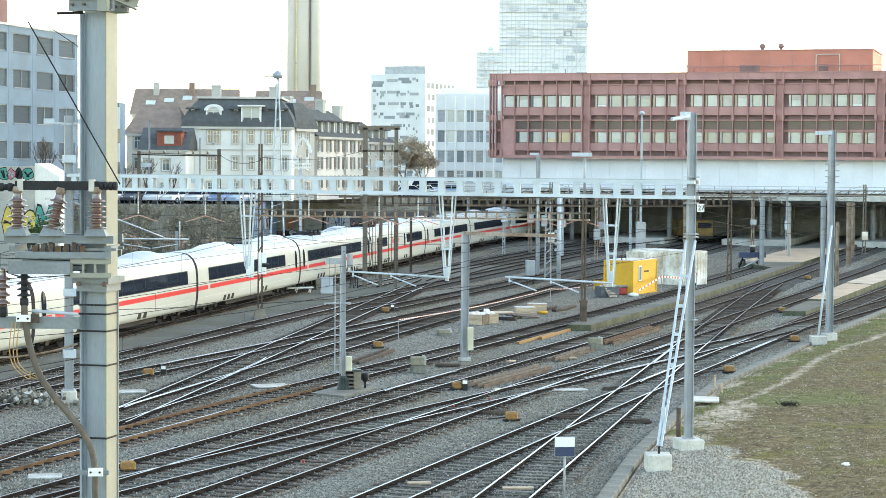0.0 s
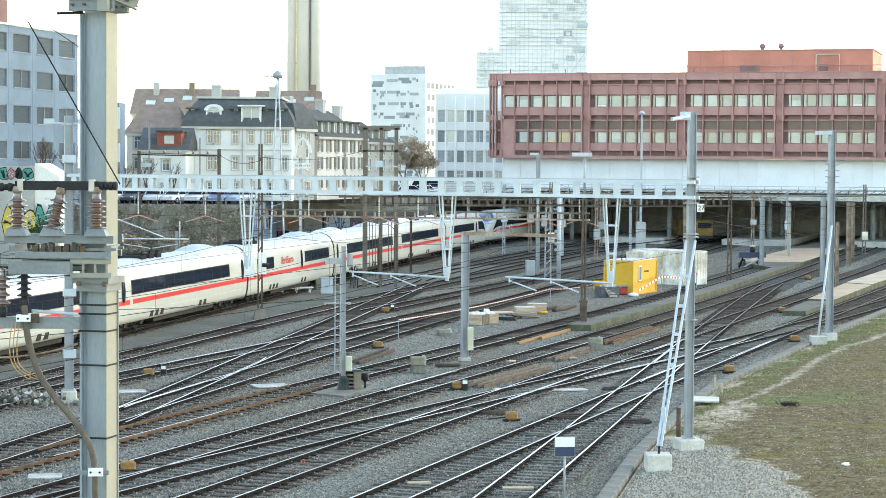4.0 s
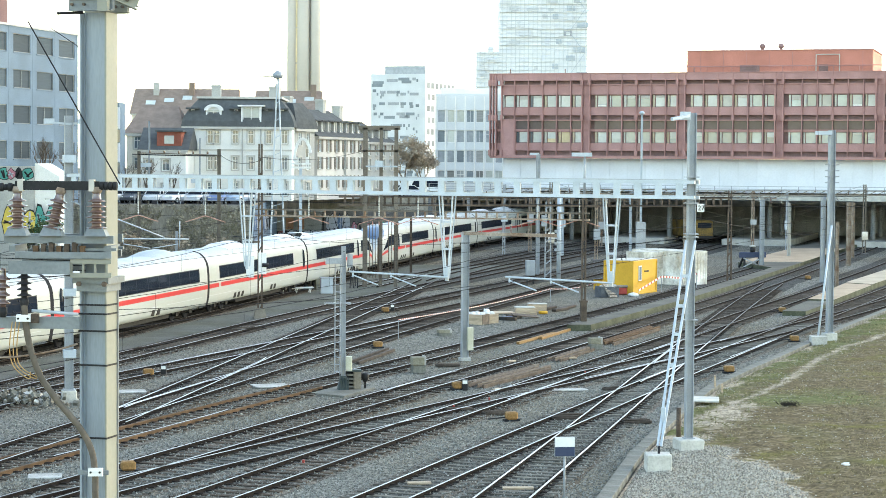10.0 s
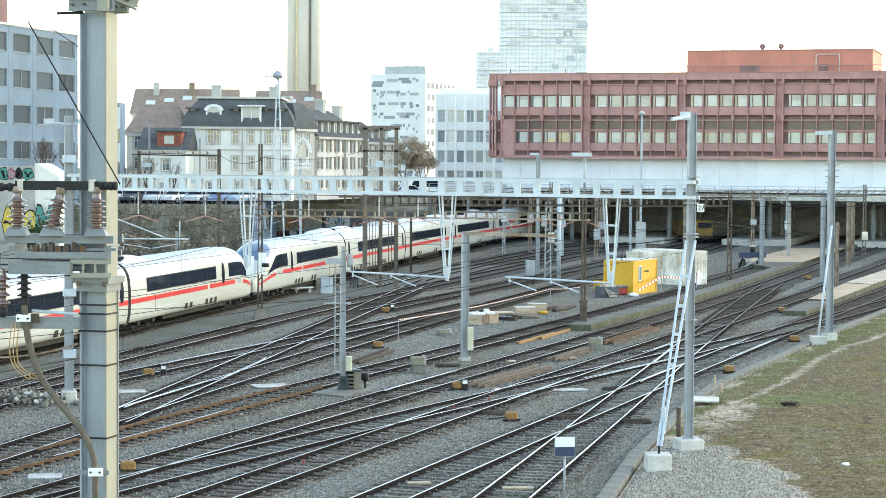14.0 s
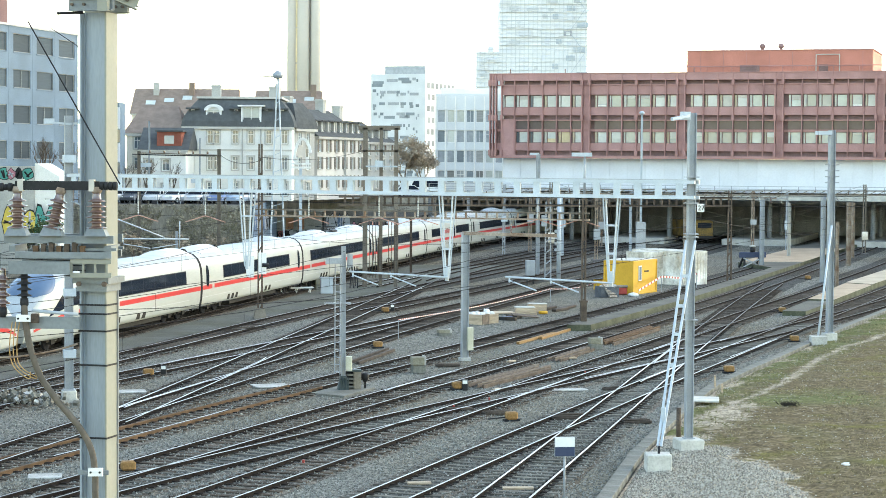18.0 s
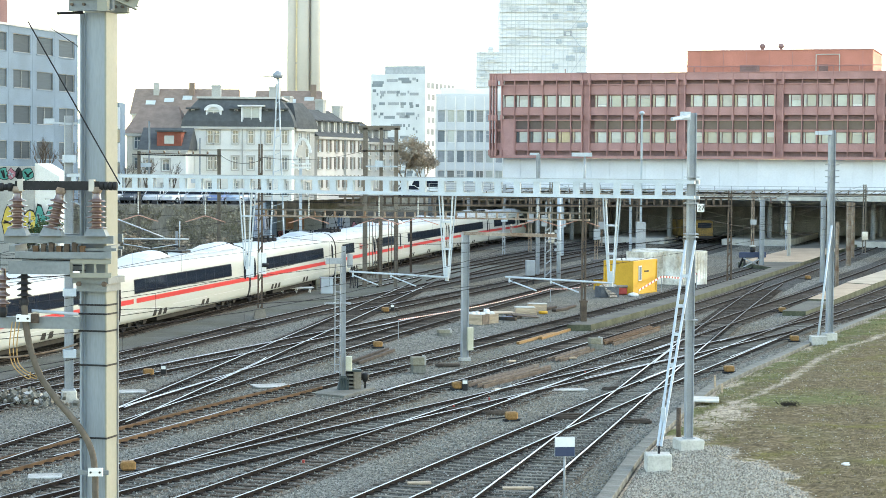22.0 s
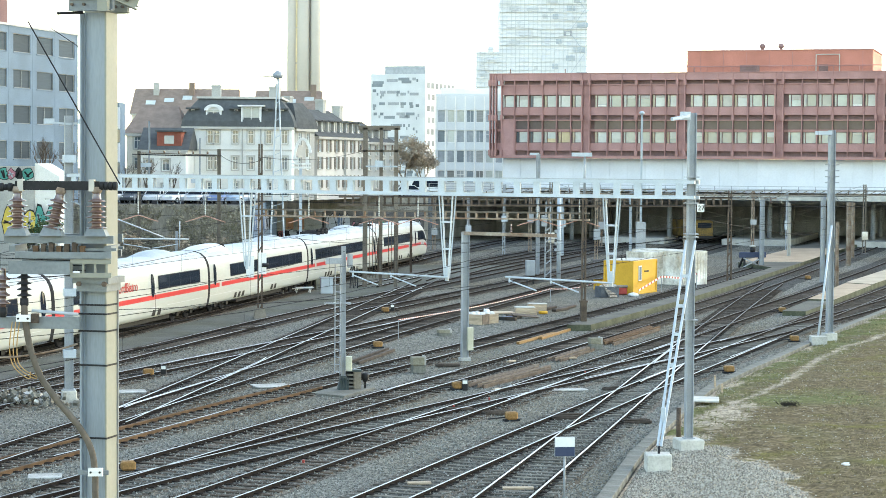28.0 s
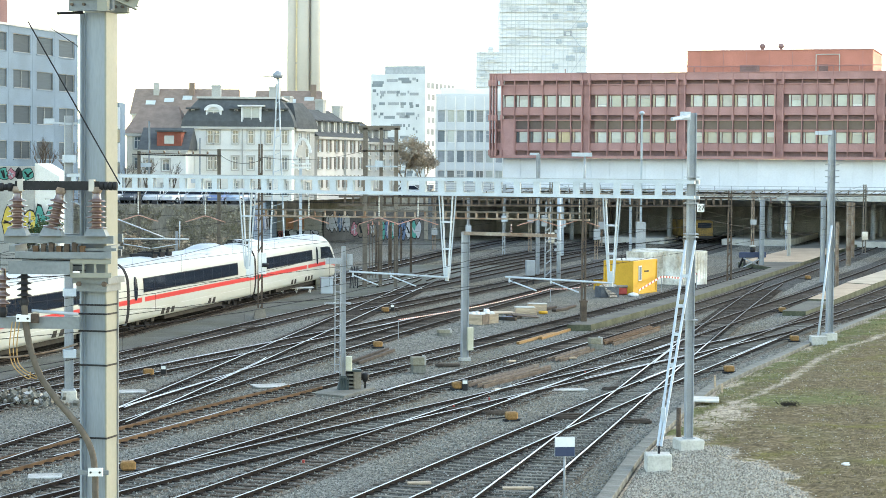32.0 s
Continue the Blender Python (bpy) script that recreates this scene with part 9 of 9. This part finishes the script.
def parked_car(x, y, z, turn, colour, van=False):
    t = thing("parked_car", f"{colour.replace('_', ' ')} {'delivery van' if van else 'hatchback car'} on the raised street", "car", pose(x, y, z, 0, 0, turn), "parked cars")
    top = 2.05 if van else 1.48
    belt = 1.15 if van else 0.92
    bm = bmesh.new()
    secs = []
    for u, h, w in ((-2.12, 0.8, 0.7), (-1.95, belt, 0.8), (-1.2, belt + 0.03, 0.86), (0.9, belt, 0.86), (1.5, belt - 0.1, 0.83), (1.98, belt - 0.22, 0.76), (2.12, 0.55, 0.66)):
        secs.append([(u, -w, 0.3), (u, -w * 1.03, 0.55), (u, -w, h - 0.08), (u, -w * 0.86, h), (u, w * 0.86, h), (u, w, h - 0.08), (u, w * 1.03, 0.55), (u, w, 0.3)])
    loft(bm, secs)
    part("body", bm, CAR_PAINT[colour], t)
    bm = bmesh.new()
    ends = ((-2.0, -1.9, 1.75, 1.3) if van else (-1.85, -1.35, 1.05, 0.3))
    a, b, c, d = ends
    secs = [[(u0, -0.78, belt - 0.02), (u1, -0.62, top - 0.06), (u1, 0.62, top - 0.06), (u0, 0.78, belt - 0.02)] for u0, u1 in ((a, b), (c, d))]
    loft(bm, secs)
    part("glasshouse", bm, TRAIN_GLASS, t, "dark car windows all round")
    bm = bmesh.new()
    loft(bm, [[(u, -0.63, top - 0.07), (u, -0.5, top), (u, 0.5, top), (u, 0.63, top - 0.07)] for u in (b - 0.05, (b + d) / 2, d + 0.06)])
    part("roof", bm, CAR_PAINT[colour], t)
    for s in (-1, 1):
        for u0, u1 in ((a, b), ((a + c) / 2 - 0.1, (b + d) / 2 - 0.05), (c, d)):
            bm = bmesh.new()
            beam(bm, (u0, s * 0.79, belt - 0.02), (u1, s * 0.635, top - 0.05), 0.08, 0.05)
            part("pillar", bm, CAR_PAINT[colour], t)
        for u in (-1.3, 1.3):
            bm = bmesh.new()
            rod(bm, (u, s * 0.7, 0.32), (u, s * 0.89, 0.32), 0.32, 14)
            wheel = part("wheel", bm, TYRE, t)
            bm = bmesh.new()
            rod(bm, (u, s * 0.885, 0.32), (u, s * 0.9, 0.32), 0.19, 10)
            part("rim", bm, GALV, wheel)
        bm = bmesh.new()
        box(bm, 2.0, 2.11, s * 0.55 - 0.14, s * 0.55 + 0.14, 0.6, 0.74)
        part("headlight", bm, FRAME_WHITE, t)
        bm = bmesh.new()
        box(bm, -2.11, -2.0, s * 0.58 - 0.1, s * 0.58 + 0.1, 0.62, 0.84)
        part("tail_light", bm, RED_PLASTIC, t)
    return t


for i, (x, y, c) in enumerate(((-33.4, 200, "white"), (-31.2, 200, "dark"), (-29.1, 199.5, "silver"), (-26.9, 199.5, "white"), (-24.8, 200, "silver"), (-22.6, 199.5, "blue"), (-20.6, 200.4, "pale_blue"), (-20.9, 205, "white"), (-25.6, 205.5, "silver"), (-29.6, 206, "blue"), (-20.8, 211, "silver"))):
    parked_car(x, y, 5.15, 246 + 9 * (i % 3), c)
parked_car(-13.5, 250, 5.15, 5, "white", True)
parked_car(-8.0, 251, 5.15, 5, "dark")
parked_car(-4.0, 250, 5.15, 5, "silver")
DRIVING = [(parked_car(-3.0, 254, 5.15, 180, "white"), ((0, -3.0), (8, -3.0), (12, -13.2), (14, -18.1), (17, -25.0), (20, -29.0), (32, -29.0))),
           (parked_car(-4.5, 257, 5.15, 180, "pale_blue"), ((0, 0.5), (2, -5.5), (6, -21.3), (9, -28.5), (12, -30.0), (32, -30.0))),
           (parked_car(-2.6, 260, 5.15, 180, "white", True), ((0, -2.6), (28, -2.6), (30, -6.5), (32, -12.6)))]
# ---- sleepers, fastenings and loose stone ----
def sleepers():
    bm = bmesh.new()
    box(bm, -1.28, 1.28, -0.105, 0.105, -0.27, -0.105)
    for s in (-1, 1):
        box(bm, s * 0.7525 - 0.19, s * 0.7525 + 0.19, -0.09, 0.09, -0.105, -0.085, None, 1)
    me = mesh_of(bm, "sleeper", [SLEEPER, RAIL_SIDE])
    pale = me.copy()
    pale.materials[0] = SLEEPER_PALE
    rg = random.Random(2)
    for k_track, (t, c, y0, y1) in enumerate(TRACKS):
        vs, fs, y, n = [], [], max(y0, 40), 0
        while y < y1:
            x, sl = track_x(c, y)
            a = -math.degrees(math.atan(sl)) + rg.uniform(-1, 1)
            if y < 118 and n < 300:
                ob = new("sleeper", pale if k_track < 3 else me)
                ob.parent = t
                ob.matrix_basis = pose(x, y, rg.uniform(-0.02, 0.01), 0, 0, a)
                n += 1
            else:
                m = pose(x, y, rg.uniform(-0.02, 0.01), 0, 0, a)
                k = len(vs)
                vs += [tuple(m @ Vector(p)) for p in ((-1.28, -0.12, -0.105), (1.28, -0.12, -0.105), (1.28, 0.12, -0.105), (-1.28, 0.12, -0.105), (-1.28, -0.12, -0.25), (1.28, -0.12, -0.25))]
                fs += [(k, k + 1, k + 2, k + 3), (k + 4, k + 5, k + 1, k)]
            y += 0.62 * math.cos(math.atan(sl))
        if vs:
            far = bpy.data.meshes.new("far_sleepers")
            far.from_pydata(vs, [], fs)
            far.materials.append(SLEEPER)
            ob = tagged(new("far_sleepers", far), "dark sleepers of the far track", kind="stuff")
            ob.parent = t
    for i in range(230):
        s = -24 + i * 0.62
        p = on_line(s)
        ob = new("sleeper", me)
        ob.parent = MAIN
        ob.matrix_basis = pose(p[0], p[1], 0, 0, 0, -math.degrees(p[2]))


sleepers()


def check_rails():
    """Short guard rails and switch blades inside the running rails of the turnouts."""
    rg = random.Random(77)
    for k, a, b, side, gap in ((0, 84, 93, -1, 0.075), (0, 96, 108, 1, 0.11), (1, 92, 100, -1, 0.075), (2, 86, 98, 1, 0.13), (2, 104, 114, -1, 0.09), (3, 78, 86, 1, 0.075),
                               (3, 98, 112, 1, 0.14), (4, 80, 88, -1, 0.075), (5, 62, 74, 1, 0.11), (6, 74, 84, -1, 0.09), (7, 84, 94, 1, 0.1), (9, 90, 102, -1, 0.1), (9, 108, 118, 1, 0.1), (10, 130, 142, -1, 0.11)):
        t, c, y0, y1 = TRACKS[k]
        n = 8
        pts = []
        for i in range(n + 1):
            y = a + (b - a) * i / n
            x, sl = track_x(c, y)
            pull = 0.09 * max(0, abs(i / n - 0.5) * 2 - 0.75) * 4
            pts.append((x - side * pull, y, sl))
        ob = new("check_rail", rail_mesh(pts, side * (0.7525 - gap), RAIL_SIDE))
        ob.parent = t
        tagged(ob, "guard rail inside a running rail")


check_rails()


def loose_stone():
    """Ballast stones big enough to stand out, in the nearest tracks and shoulders."""
    rg = random.Random(31)
    vs, fs = [], []
    for i in range(60000):
        y = 50 + 75 * rg.random() ** 1.5
        x = rg.uniform(-0.235 * y, kerb_x(y) - 0.3)
        if x > 0.235 * y:
            continue
        s = rg.uniform(0.025, 0.06)
        z = -0.16 + 0.03 * noise.noise((x * 0.21, y * 0.21, 0))
        k = len(vs)
        o = rg.random() * 2
        vs += [(x + s * math.cos(q + o), y + s * math.sin(q + o), z - 0.02) for q in (0, 1.9, 4.0)] + [(x + rg.uniform(-0.4, 0.4) * s, y, z + s * 0.8)]
        fs += [(k, k + 1, k + 3), (k + 1, k + 2, k + 3), (k + 2, k, k + 3)]
    for t, c, y0, y1 in TRACKS:
        y = max(y0, 46)
        while y < min(y1, 100):
            x0, sl = track_x(c, y)
            if abs(x0) < 0.24 * y:
                for o in range(7):
                    s = rg.uniform(0.025, 0.055)
                    x, yy = x0 + rg.uniform(-1.4, 1.4), y + rg.uniform(-0.15, 0.15)
                    k, q0 = len(vs), rg.random() * 2
                    vs += [(x + s * math.cos(q + q0), yy + s * math.sin(q + q0), -0.125) for q in (0, 1.9, 4.0)] + [(x + rg.uniform(-0.4, 0.4) * s, yy, -0.11 + s * 0.5)]
                    fs += [(k, k + 1, k + 3), (k + 1, k + 2, k + 3), (k + 2, k, k + 3)]
            y += 0.1
    me = bpy.data.meshes.new("ballast_stones")
    me.from_pydata(vs, [], fs)
    me.materials.append(STONE)
    tagged(new("ballast_stones", me), "loose grey ballast stones between the tracks", "ballast", kind="stuff")


STONE = island_mat("ballast_stone", (0.07, 0.07, 0.063), (0.27, 0.268, 0.24))
loose_stone()


def motions():
    """The train rolls towards the camera's side at a steady pace."""
    for ob, base, length, turned in TRAIN:
        walk(ob, [(float(t), car_pose(front_s(t) + base, length, turned)) for t in range(33)])
    for ob, way in DRIVING:
        y = ob.matrix_basis.translation.y
        walk(ob, [(float(t), pose(x, y, 5.15, 0, 0, 180)) for t, x in way])


motions()
